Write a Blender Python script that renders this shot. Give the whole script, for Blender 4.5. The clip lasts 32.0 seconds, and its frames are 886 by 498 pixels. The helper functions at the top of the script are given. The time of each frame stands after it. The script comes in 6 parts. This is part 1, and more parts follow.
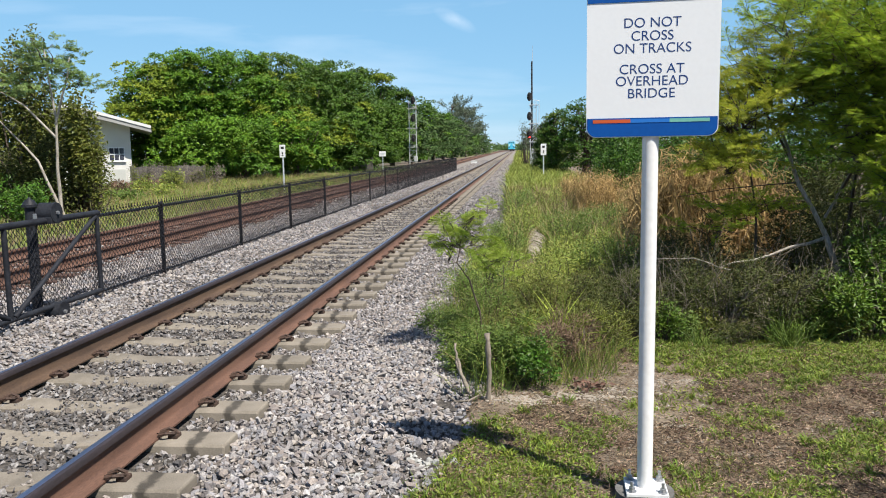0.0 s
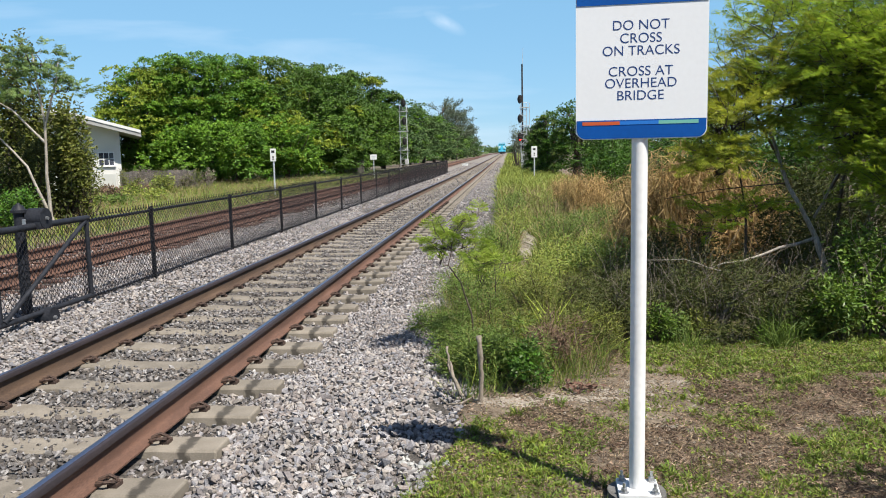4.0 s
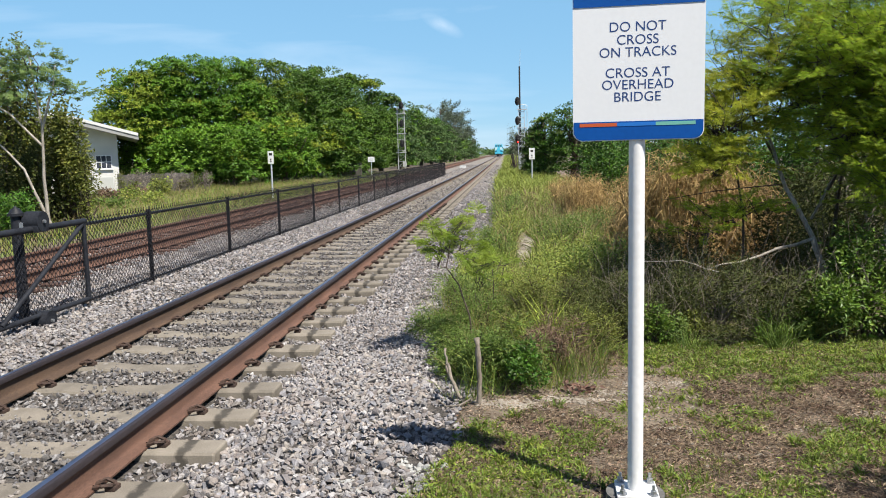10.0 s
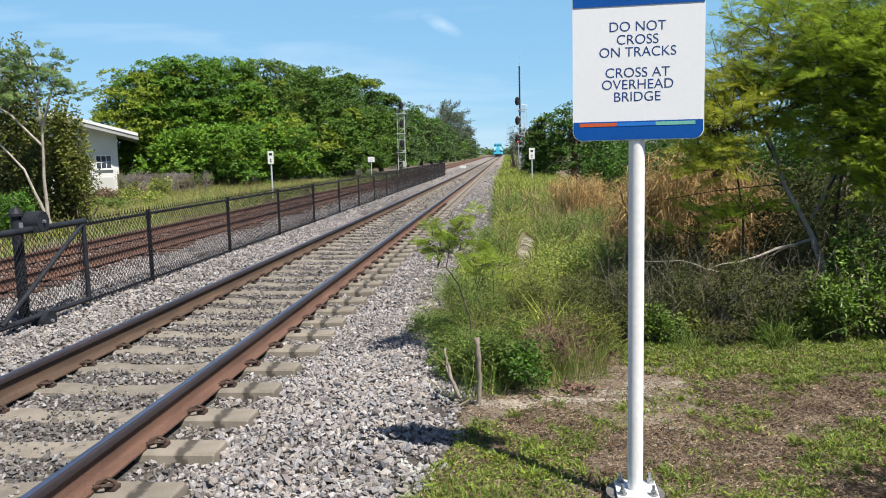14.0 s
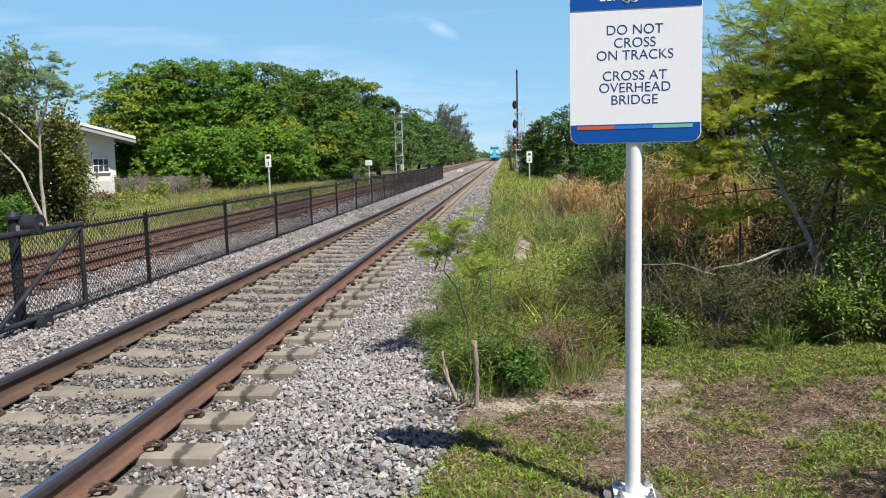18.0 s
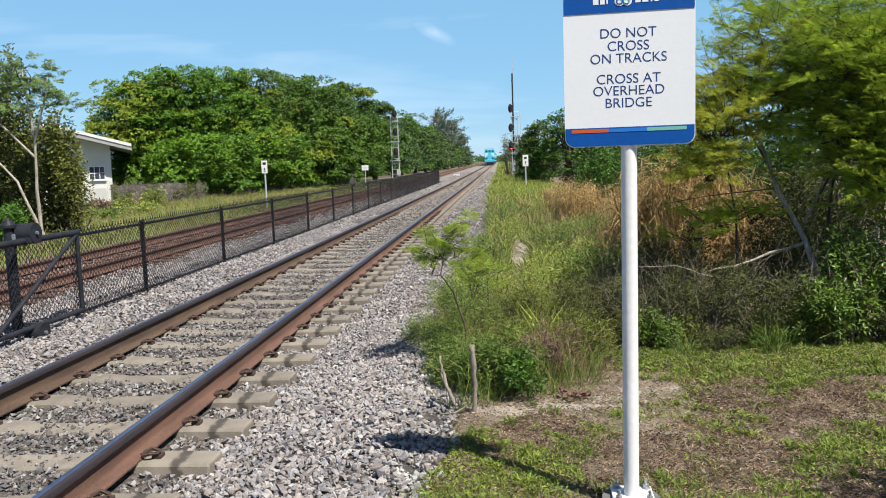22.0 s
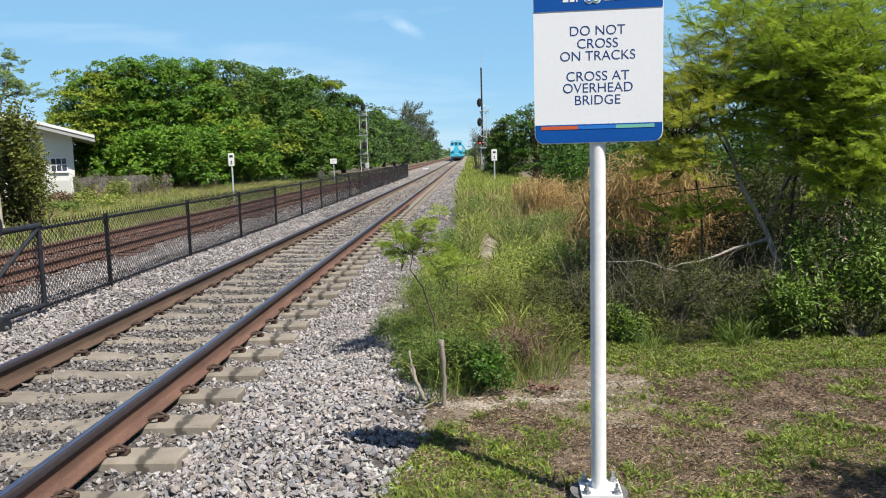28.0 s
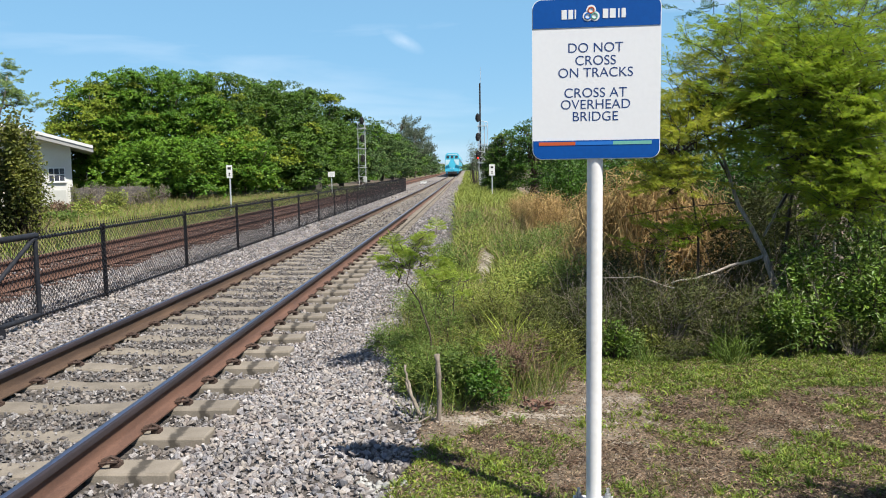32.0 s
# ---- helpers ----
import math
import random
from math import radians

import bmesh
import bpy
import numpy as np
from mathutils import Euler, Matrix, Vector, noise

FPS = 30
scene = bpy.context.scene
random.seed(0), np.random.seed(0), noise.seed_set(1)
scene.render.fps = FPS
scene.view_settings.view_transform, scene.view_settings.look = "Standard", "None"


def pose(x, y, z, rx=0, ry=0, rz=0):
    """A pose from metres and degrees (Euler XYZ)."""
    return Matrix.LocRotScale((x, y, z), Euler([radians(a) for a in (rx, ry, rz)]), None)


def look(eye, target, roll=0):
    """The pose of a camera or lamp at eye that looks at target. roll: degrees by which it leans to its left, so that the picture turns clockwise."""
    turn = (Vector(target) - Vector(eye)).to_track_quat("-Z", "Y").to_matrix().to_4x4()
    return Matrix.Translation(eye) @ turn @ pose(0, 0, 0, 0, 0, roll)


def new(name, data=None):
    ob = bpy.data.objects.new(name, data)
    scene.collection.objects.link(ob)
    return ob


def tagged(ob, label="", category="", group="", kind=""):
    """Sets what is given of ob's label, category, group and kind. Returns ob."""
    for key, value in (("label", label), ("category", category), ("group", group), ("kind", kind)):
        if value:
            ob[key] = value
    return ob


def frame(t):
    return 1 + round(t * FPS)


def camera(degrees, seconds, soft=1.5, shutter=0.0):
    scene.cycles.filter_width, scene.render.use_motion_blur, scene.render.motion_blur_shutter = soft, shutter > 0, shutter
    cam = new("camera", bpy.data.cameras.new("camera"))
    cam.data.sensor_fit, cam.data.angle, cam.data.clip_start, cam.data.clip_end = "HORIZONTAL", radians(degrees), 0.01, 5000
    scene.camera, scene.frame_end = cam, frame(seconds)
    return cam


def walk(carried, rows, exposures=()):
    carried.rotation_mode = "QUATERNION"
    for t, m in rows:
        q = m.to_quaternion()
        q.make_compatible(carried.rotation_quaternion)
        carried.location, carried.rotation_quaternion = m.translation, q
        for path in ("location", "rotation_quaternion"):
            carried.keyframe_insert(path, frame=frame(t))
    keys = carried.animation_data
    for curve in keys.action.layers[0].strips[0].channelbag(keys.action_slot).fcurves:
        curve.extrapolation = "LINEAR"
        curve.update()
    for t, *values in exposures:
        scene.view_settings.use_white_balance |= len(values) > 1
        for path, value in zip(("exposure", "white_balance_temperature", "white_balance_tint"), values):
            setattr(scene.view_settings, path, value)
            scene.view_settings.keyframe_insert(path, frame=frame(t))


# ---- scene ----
# ---- camera ----
cam = camera(58.91, 32.0, soft=1.0)
EYE = 1.64  # height over the lawn at the sign
# seconds, yaw, pitch, roll, drift of the hand in x, y, z
WALK = [
    (0.0, 5.419, -7.182, 0.902, -0.0074, -0.0002, 0.0035),
    (0.5, 5.246, -7.239, 0.934, -0.0049, 0.0044, 0.0033),
    (1.0, 5.146, -7.315, 1.176, -0.0030, 0.0076, 0.0034),
    (1.5, 5.021, -7.317, 1.258, -0.0044, 0.0011, 0.0018),
    (2.0, 4.831, -7.310, 1.255, -0.0037, 0.0042, 0.0020),
    (2.5, 4.825, -7.247, 1.241, -0.0020, 0.0011, 0.0028),
    (3.0, 5.009, -7.178, 1.276, -0.0016, 0.0043, -0.0011),
    (3.5, 4.831, -7.064, 1.309, -0.0042, -0.0031, 0.0043),
    (5.5, 4.706, -6.912, 1.092, -0.0018, 0.0003, 0.0022),
    (6.0, 4.721, -6.877, 1.048, -0.0022, 0.0005, 0.0034),
    (6.5, 4.624, -6.942, 1.202, -0.0037, 0.0016, 0.0035),
    (7.0, 4.758, -6.864, 1.060, -0.0037, -0.0002, 0.0029),
    (7.5, 4.539, -6.952, 1.328, -0.0016, -0.0020, 0.0008),
    (8.0, 4.600, -6.942, 1.275, -0.0016, 0.0042, 0.0001),
    (8.5, 4.747, -6.824, 1.340, -0.0016, 0.0010, 0.0015),
    (9.0, 4.614, -6.806, 1.220, -0.0050, -0.0005, 0.0025),
    (9.5, 4.594, -6.803, 1.249, -0.0023, -0.0033, 0.0003),
    (10.0, 4.600, -6.837, 1.386, -0.0021, -0.0006, 0.0028),
    (10.5, 4.779, -6.701, 1.347, 0.0005, 0.0053, 0.0034),
    (11.0, 4.607, -6.750, 1.250, -0.0011, -0.0008, 0.0013),
    (11.5, 4.331, -6.899, 1.378, -0.0016, -0.0030, 0.0050),
    (12.0, 4.599, -6.772, 1.376, -0.0024, -0.0005, 0.0028),
    (12.5, 4.597, -6.832, 1.374, -0.0027, -0.0038, 0.0015),
    (13.0, 4.598, -6.763, 1.328, 0.0000, 0.0000, 0.0000),
    (13.5, 4.725, -6.756, 1.401, 0.0020, 0.0035, -0.0021),
    (14.0, 4.598, -6.836, 1.399, -0.0016, -0.0012, 0.0026),
    (14.5, 4.559, -6.700, 1.279, 0.0005, 0.0024, 0.0028),
    (16.5, 4.459, -6.582, 1.340, 0.0023, 0.0054, -0.0001),
    (17.0, 4.503, -6.413, 1.395, 0.0035, 0.0013, -0.0021),
    (17.5, 4.341, -6.538, 1.422, -0.0025, -0.0025, 0.0024),
    (18.0, 4.421, -6.596, 1.359, -0.0015, -0.0013, -0.0005),
    (18.5, 4.591, -6.512, 1.284, -0.0023, -0.0019, 0.0021),
    (19.0, 4.562, -6.632, 1.491, -0.0000, 0.0031, -0.0006),
    (19.5, 4.432, -6.428, 1.322, -0.0005, 0.0040, 0.0028),
    (20.0, 4.534, -6.335, 1.361, 0.0033, 0.0035, -0.0001),
    (20.5, 4.417, -6.280, 1.391, -0.0024, -0.0058, 0.0027),
    (21.0, 4.468, -6.013, 1.255, 0.0040, 0.0041, -0.0006),
    (21.5, 4.227, -6.035, 1.341, 0.0021, -0.0027, 0.0024),
    (22.0, 4.155, -6.293, 1.928, 0.0040, -0.0013, 0.0013),
    (22.5, 4.289, -6.068, 1.436, 0.0046, 0.0038, -0.0006),
    (23.0, 3.735, -5.779, -0.520, -0.0003, 0.0022, 0.0053),
    (23.2, 3.442, -5.788, -0.801, -0.0027, -0.0014, 0.0073),
    (23.5, 2.517, -6.188, -1.222, -0.0063, -0.0068, 0.0105),
    (23.8, 3.642, -5.674, -0.773, -0.0120, -0.0116, 0.0152),
    (24.0, 3.893, -5.632, -0.473, -0.0157, -0.0148, 0.0183),
    (24.2, 4.621, -5.567, -0.009, -0.0116, -0.0082, 0.0138),
    (24.5, 4.500, -5.358, 0.687, -0.0053, 0.0018, 0.0069),
    (24.8, 3.739, -6.061, 0.837, -0.0035, 0.0019, 0.0048),
    (25.0, 3.007, -6.335, 0.937, -0.0023, 0.0019, 0.0034),
    (25.5, 2.962, -6.272, 0.524, -0.0104, -0.0053, 0.0132),
    (26.0, 2.424, -6.705, 1.059, -0.0043, -0.0036, 0.0059),
    (26.5, 2.235, -7.205, 1.872, 0.0009, 0.0047, 0.0068),
    (28.5, 1.786, -6.734, 1.492, -0.0034, -0.0077, 0.0107),
    (29.0, 1.478, -6.925, 1.627, -0.0036, -0.0029, 0.0070),
    (29.5, 0.977, -6.717, 1.519, 0.0004, -0.0056, 0.0088),
    (30.0, 0.988, -6.433, 1.686, -0.0006, -0.0062, 0.0111),
    (30.5, 1.262, -5.996, 1.107, -0.0040, -0.0106, 0.0126),
    (31.0, 1.410, -5.844, 0.971, -0.0022, -0.0098, 0.0111),
    (31.5, 1.651, -5.830, 1.040, -0.0003, -0.0077, 0.0097),
    (32.0, 1.740, -5.771, 0.895, -0.0018, -0.0085, 0.0101),
]
walk(cam, [(t, pose(x, y, EYE + z, 90 + pitch, roll, yaw)) for t, yaw, pitch, roll, x, y, z in WALK])

# ---- light ----
SUN_TO = Vector((0.50, -0.43, 1.0)).normalized()  # the way to the sun
world = bpy.data.worlds.new("sky")
scene.world = world
world.use_nodes = True
wn, wl = world.node_tree.nodes, world.node_tree.links
sky = wn.new("ShaderNodeTexSky")
sky.sky_type, sky.sun_disc = "NISHITA", False
sky.sun_elevation = math.asin(SUN_TO.z)
sky.sun_rotation = math.atan2(SUN_TO.x, SUN_TO.y)
sky.air_density, sky.dust_density, sky.ozone_density = 0.85, 0.1, 2.0
wtc, wmap = wn.new("ShaderNodeTexCoord"), wn.new("ShaderNodeMapping")
wmap.inputs["Scale"].default_value = (1.2, 1.6, 7.0)
wmap.inputs["Rotation"].default_value = (0.0, radians(14), radians(20))
wmap.inputs["Location"].default_value = (0.35, 0.1, 0.5)
wl.new(wtc.outputs["Generated"], wmap.inputs["Vector"])
wno = wn.new("ShaderNodeTexNoise")
wno.inputs["Scale"].default_value, wno.inputs["Detail"].default_value, wno.inputs["Distortion"].default_value = 2.2, 6.0, 0.4
wl.new(wmap.outputs["Vector"], wno.inputs["Vector"])
wra = wn.new("ShaderNodeMapRange")
wra.inputs["From Min"].default_value, wra.inputs["From Max"].default_value = 0.50, 0.92
wra.inputs["To Min"].default_value, wra.inputs["To Max"].default_value = 0.0, 0.6
wl.new(wno.outputs["Fac"], wra.inputs["Value"])
wmx = wn.new("ShaderNodeMix")
wmx.data_type = "RGBA"
wmx.inputs["B"].default_value = (7.5, 8.2, 9.0, 1)  # thin high cloud


def sky_math(op, p, q):
    """A math node of the sky between two sockets or numbers."""
    node = wn.new("ShaderNodeMath")
    node.operation, node.use_clamp = op, op == "ADD"
    for k, v in enumerate((p, q)):
        if isinstance(v, float):
            node.inputs[k].default_value = v
        else:
            wl.new(v, node.inputs[k])
    return node.outputs[0]


def sky_along(axis):
    """How far a direction lies from the small wisp of cloud along an axis."""
    away, dot = wn.new("ShaderNodeVectorMath"), wn.new("ShaderNodeVectorMath")
    away.operation, dot.operation = "SUBTRACT", "DOT_PRODUCT"
    away.inputs[1].default_value, dot.inputs[1].default_value = WISP, axis
    wl.new(wtc.outputs["Generated"], away.inputs[0]), wl.new(away.outputs[0], dot.inputs[0])
    return dot.outputs["Value"]


WISP, WISP_LONG, WISP_WIDE = (-0.0761, 0.9845, 0.1577), (0.8749, 0.1409, -0.4634), (-0.4785, 0.1027, -0.8721)  # one small white cirrus wisp and its axes
wlong, wwide = sky_math("MULTIPLY", sky_along(WISP_LONG), 32.0), sky_math("MULTIPLY", sky_along(WISP_WIDE), 100.0)
wnear = wn.new("ShaderNodeMapRange")
wl.new(sky_math("SQRT", sky_math("ADD", sky_math("MULTIPLY", wlong, wlong), sky_math("MULTIPLY", wwide, wwide)), 0.0), wnear.inputs["Value"])
wnear.inputs["From Min"].default_value, wnear.inputs["From Max"].default_value = 0.0, 0.98
wnear.inputs["To Min"].default_value, wnear.inputs["To Max"].default_value = 0.52, 0.0
wfine = wn.new("ShaderNodeTexNoise")
wfine.inputs["Scale"].default_value, wfine.inputs["Detail"].default_value = 60.0, 5.0
wl.new(wtc.outputs["Generated"], wfine.inputs["Vector"])
wl.new(sky_math("ADD", wra.outputs["Result"], sky_math("MULTIPLY", wnear.outputs["Result"], wfine.outputs["Fac"])), wmx.inputs["Factor"])
haze = wn.new("ShaderNodeMix")  # even summer haze over the clear sky
haze.data_type = "RGBA"
wsep, wup = wn.new("ShaderNodeSeparateXYZ"), wn.new("ShaderNodeMapRange")  # thick towards the horizon, thin overhead
wup.interpolation_type = "SMOOTHSTEP"
wup.inputs["From Min"].default_value, wup.inputs["From Max"].default_value = 0.16, 0.5
wup.inputs["To Min"].default_value, wup.inputs["To Max"].default_value = 0.72, 0.0
wl.new(wtc.outputs["Generated"], wsep.inputs[0]), wl.new(wsep.outputs["Z"], wup.inputs["Value"]), wl.new(wup.outputs[0], haze.inputs["Factor"])
haze.inputs["B"].default_value = (1.8, 4.1, 6.35, 1)
wl.new(sky.outputs["Color"], haze.inputs["A"])
wl.new(haze.outputs["Result"], wmx.inputs["A"])
bgn = wn["Background"]
wl.new(wmx.outputs["Result"], bgn.inputs["Color"])
bgn.inputs["Strength"].default_value = 0.070
sun = new("sun", bpy.data.lights.new("sun", "SUN"))
sun.data.energy, sun.data.angle, sun.data.color = 5.0, radians(0.55), (1.0, 0.94, 0.84)
sun.matrix_world = look(SUN_TO * 60, (0, 0, 0))
scene.view_settings.exposure = 1.02

# ---- materials ----


def material(name, c1, c2=None, scale=6.0, fine=60.0, rough=0.8, metal=0.0, bump=0.25, island=0.0, each=0.0, leaf=0.0,
             hue=0.0, spec=0.4, space="Object", stretch=(1, 1, 1), lean=0.5, bumpdist=0.01, grease=0.0):
    """A surface that goes between two colours at two scales of noise, varied by island or by object."""
    c2 = c2 or tuple(v * 0.72 for v in c1)
    m = bpy.data.materials.new(name)
    m.use_nodes = True
    n, l = m.node_tree.nodes, m.node_tree.links
    bsdf = n["Principled BSDF"]
    tc, mp = n.new("ShaderNodeTexCoord"), n.new("ShaderNodeMapping")
    mp.inputs["Scale"].default_value = stretch
    l.new(tc.outputs[space], mp.inputs["Vector"])
    a, b = n.new("ShaderNodeTexNoise"), n.new("ShaderNodeTexNoise")
    a.inputs["Scale"].default_value, a.inputs["Detail"].default_value = scale, 4
    b.inputs["Scale"].default_value, b.inputs["Detail"].default_value = fine, 3
    l.new(mp.outputs[0], a.inputs["Vector"]), l.new(mp.outputs[0], b.inputs["Vector"])
    add = n.new("ShaderNodeMath")
    add.operation = "ADD"
    l.new(a.outputs["Fac"], add.inputs[0]), l.new(b.outputs["Fac"], add.inputs[1])
    rg = n.new("ShaderNodeMapRange")
    rg.inputs["From Min"].default_value, rg.inputs["From Max"].default_value = 0.3 + lean, 0.7 + lean
    l.new(add.outputs[0], rg.inputs["Value"])
    mx = n.new("ShaderNodeMix")
    mx.data_type = "RGBA"
    mx.inputs["A"].default_value, mx.inputs["B"].default_value = (*c1, 1), (*c2, 1)
    l.new(rg.outputs[0], mx.inputs["Factor"])
    col = mx.outputs["Result"]
    if island or each:
        hs = n.new("ShaderNodeHueSaturation")
        src = n.new("ShaderNodeNewGeometry").outputs["Random Per Island"] if island else n.new("ShaderNodeObjectInfo").outputs["Random"]
        vr = n.new("ShaderNodeMapRange")
        k = island or each
        vr.inputs["To Min"].default_value, vr.inputs["To Max"].default_value = 1 - k, 1 + k
        l.new(src, vr.inputs["Value"]), l.new(vr.outputs[0], hs.inputs["Value"])
        if hue:
            hr, fr = n.new("ShaderNodeMapRange"), n.new("ShaderNodeMath")
            fr.operation = "MULTIPLY"
            fr.inputs[1].default_value = 7.31
            fc = n.new("ShaderNodeMath")
            fc.operation = "FRACT"
            l.new(src, fr.inputs[0]), l.new(fr.outputs[0], fc.inputs[0]), l.new(fc.outputs[0], hr.inputs["Value"])
            hr.inputs["To Min"].default_value, hr.inputs["To Max"].default_value = 0.5 - hue, 0.5 + hue
            l.new(hr.outputs[0], hs.inputs["Hue"])
        l.new(col, hs.inputs["Color"])
        col = hs.outputs["Color"]
    if grease:
        hv = n.new("ShaderNodeHueSaturation")
        l.new(oily(n, l, tc, grease, 0.3), hv.inputs["Value"]), l.new(col, hv.inputs["Color"])
        col = hv.outputs["Color"]
    l.new(col, bsdf.inputs["Base Color"])
    bsdf.inputs["Roughness"].default_value, bsdf.inputs["Metallic"].default_value = rough, metal
    bsdf.inputs["Specular IOR Level"].default_value = spec
    if bump:
        bp = n.new("ShaderNodeBump")
        bp.inputs["Strength"].default_value, bp.inputs["Distance"].default_value = bump, bumpdist
        l.new(add.outputs[0], bp.inputs["Height"]), l.new(bp.outputs[0], bsdf.inputs["Normal"])
    if leaf:
        tr, ms = n.new("ShaderNodeBsdfTranslucent"), n.new("ShaderNodeMixShader")
        ms.inputs["Fac"].default_value = leaf
        l.new(col, tr.inputs["Color"]), l.new(bsdf.outputs[0], ms.inputs[1]), l.new(tr.outputs[0], ms.inputs[2])
        l.new(ms.outputs[0], n["Material Output"].inputs["Surface"])
    return m


def glow(name, c, power):
    m = bpy.data.materials.new(name)
    m.use_nodes = True
    b = m.node_tree.nodes["Principled BSDF"]
    b.inputs["Base Color"].default_value = (*c, 1)
    b.inputs["Emission Color"].default_value, b.inputs["Emission Strength"].default_value = (*c, 1), power
    return m


def ballast(name, tints, line=0.0):
    """Crushed stone: each piece takes one of several tints, with mineral grain; a darker oily line may run beside the rail."""
    m = bpy.data.materials.new(name)
    m.use_nodes = True
    n, l = m.node_tree.nodes, m.node_tree.links
    bsdf = n["Principled BSDF"]
    bsdf.inputs["Roughness"].default_value, bsdf.inputs["Specular IOR Level"].default_value = 0.88, 0.3
    ramp = n.new("ShaderNodeValToRGB")
    ramp.color_ramp.interpolation = "CONSTANT"
    while len(ramp.color_ramp.elements) < len(tints):
        ramp.color_ramp.elements.new(0.5)
    for k, (e, c) in enumerate(zip(ramp.color_ramp.elements, tints)):
        e.position, e.color = k / len(tints), (*c, 1)
    l.new(n.new("ShaderNodeNewGeometry").outputs["Random Per Island"], ramp.inputs["Fac"])
    tc, grain, broad = n.new("ShaderNodeTexCoord"), n.new("ShaderNodeTexNoise"), n.new("ShaderNodeTexNoise")
    for node, scale in ((grain, 110), (broad, 1.7)):
        node.inputs["Scale"].default_value, node.inputs["Detail"].default_value = scale, 4
        l.new(tc.outputs["Object"], node.inputs["Vector"])
    value = None
    for node, low, high in ((grain, 0.72, 1.28), (broad, 0.78, 1.22)):
        rg = n.new("ShaderNodeMapRange")
        rg.inputs["From Min"].default_value, rg.inputs["From Max"].default_value = 0.3, 0.7
        rg.inputs["To Min"].default_value, rg.inputs["To Max"].default_value = low, high
        l.new(node.outputs["Fac"], rg.inputs["Value"])
        value = rg.outputs[0] if value is None else times(n, l, value, rg.outputs[0])
    if line:
        value = times(n, l, value, oily(n, l, tc, line, 0.55))
    hs = n.new("ShaderNodeHueSaturation")
    l.new(value, hs.inputs["Value"]), l.new(ramp.outputs["Color"], hs.inputs["Color"]), l.new(hs.outputs["Color"], bsdf.inputs["Base Color"])
    bp = n.new("ShaderNodeBump")
    bp.inputs["Strength"].default_value, bp.inputs["Distance"].default_value = 0.4, 0.006
    l.new(grain.outputs["Fac"], bp.inputs["Height"]), l.new(bp.outputs[0], bsdf.inputs["Normal"])
    return m


def times(n, l, a, b):
    node = n.new("ShaderNodeMath")
    node.operation = "MULTIPLY"
    l.new(a, node.inputs[0]), l.new(b, node.inputs[1])
    return node.outputs[0]


def oily(n, l, tc, x, dark, wide=0.055):
    """A factor that darkens a ragged strip of grease along x."""
    sep, ragged, add, off, size = n.new("ShaderNodeSeparateXYZ"), n.new("ShaderNodeTexNoise"), n.new("ShaderNodeMath"), n.new("ShaderNodeMath"), n.new("ShaderNodeMath")
    ragged.inputs["Scale"].default_value, ragged.inputs["Detail"].default_value = 16.0, 3.0
    l.new(tc.outputs["Object"], sep.inputs[0]), l.new(tc.outputs["Object"], ragged.inputs["Vector"])
    add.operation, add.inputs[1].default_value, add.inputs[2].default_value = "MULTIPLY_ADD", 0.10, -0.05 - x
    l.new(ragged.outputs["Fac"], add.inputs[0])
    off.operation, size.operation = "ADD", "ABSOLUTE"
    l.new(sep.outputs["X"], off.inputs[0]), l.new(add.outputs[0], off.inputs[1]), l.new(off.outputs[0], size.inputs[0])
    rg = n.new("ShaderNodeMapRange")
    rg.interpolation_type = "SMOOTHSTEP"
    rg.inputs["From Min"].default_value, rg.inputs["From Max"].default_value = wide * 0.35, wide
    rg.inputs["To Min"].default_value, rg.inputs["To Max"].default_value = dark, 1.0
    l.new(size.outputs[0], rg.inputs["Value"])
    return rg.outputs[0]


GRAVEL = ballast("gravel", [(0.184, 0.173, 0.172), (0.231, 0.216, 0.213), (0.153, 0.152, 0.165), (0.256, 0.231, 0.211), (0.205, 0.179, 0.165), (0.292, 0.279, 0.277), (0.128, 0.116, 0.117), (0.210, 0.201, 0.211), (0.169, 0.147, 0.139)], -2.047)
GRAVEL_RUST = ballast("rusty_gravel", [(0.17, 0.1, 0.075), (0.125, 0.066, 0.046), (0.21, 0.14, 0.11), (0.09, 0.05, 0.038), (0.2, 0.175, 0.155)])
# near bed, its colour darkened for the shade in gaps between stones
BED = material("shaded_gravel_bed", (0.085, 0.075, 0.067), (0.035, 0.031, 0.028), 14, 28, 0.95, bump=1.0, bumpdist=0.03, lean=0.5)
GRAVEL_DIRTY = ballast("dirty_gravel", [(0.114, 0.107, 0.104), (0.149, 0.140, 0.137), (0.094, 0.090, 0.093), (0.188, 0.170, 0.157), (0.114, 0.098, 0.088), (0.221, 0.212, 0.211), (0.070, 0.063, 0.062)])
# paler bed where few stones lie, nearer to their own tone
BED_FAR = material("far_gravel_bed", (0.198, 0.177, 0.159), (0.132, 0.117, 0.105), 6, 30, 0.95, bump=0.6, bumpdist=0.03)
BED_RUST = material("rusty_gravel_bed", (0.19, 0.095, 0.062), (0.08, 0.036, 0.024), 3, 26, 0.95, bump=1.0, bumpdist=0.03)
CONCRETE = material("concrete", (0.191, 0.168, 0.139), (0.131, 0.115, 0.0936), 5, 120, 0.9, each=0.10, bump=0.3, grease=1.06)
OLD_CONCRETE = material("old_concrete", (0.117, 0.115, 0.112), (0.0702, 0.0686, 0.0655), 6, 90, 0.95, bump=0.4)
TIMBER = material("tie_timber", (0.0959, 0.0511, 0.036), (0.048, 0.0271, 0.0211), 4, 40, 0.9, each=0.3, bump=0.5, stretch=(1, 8, 8))
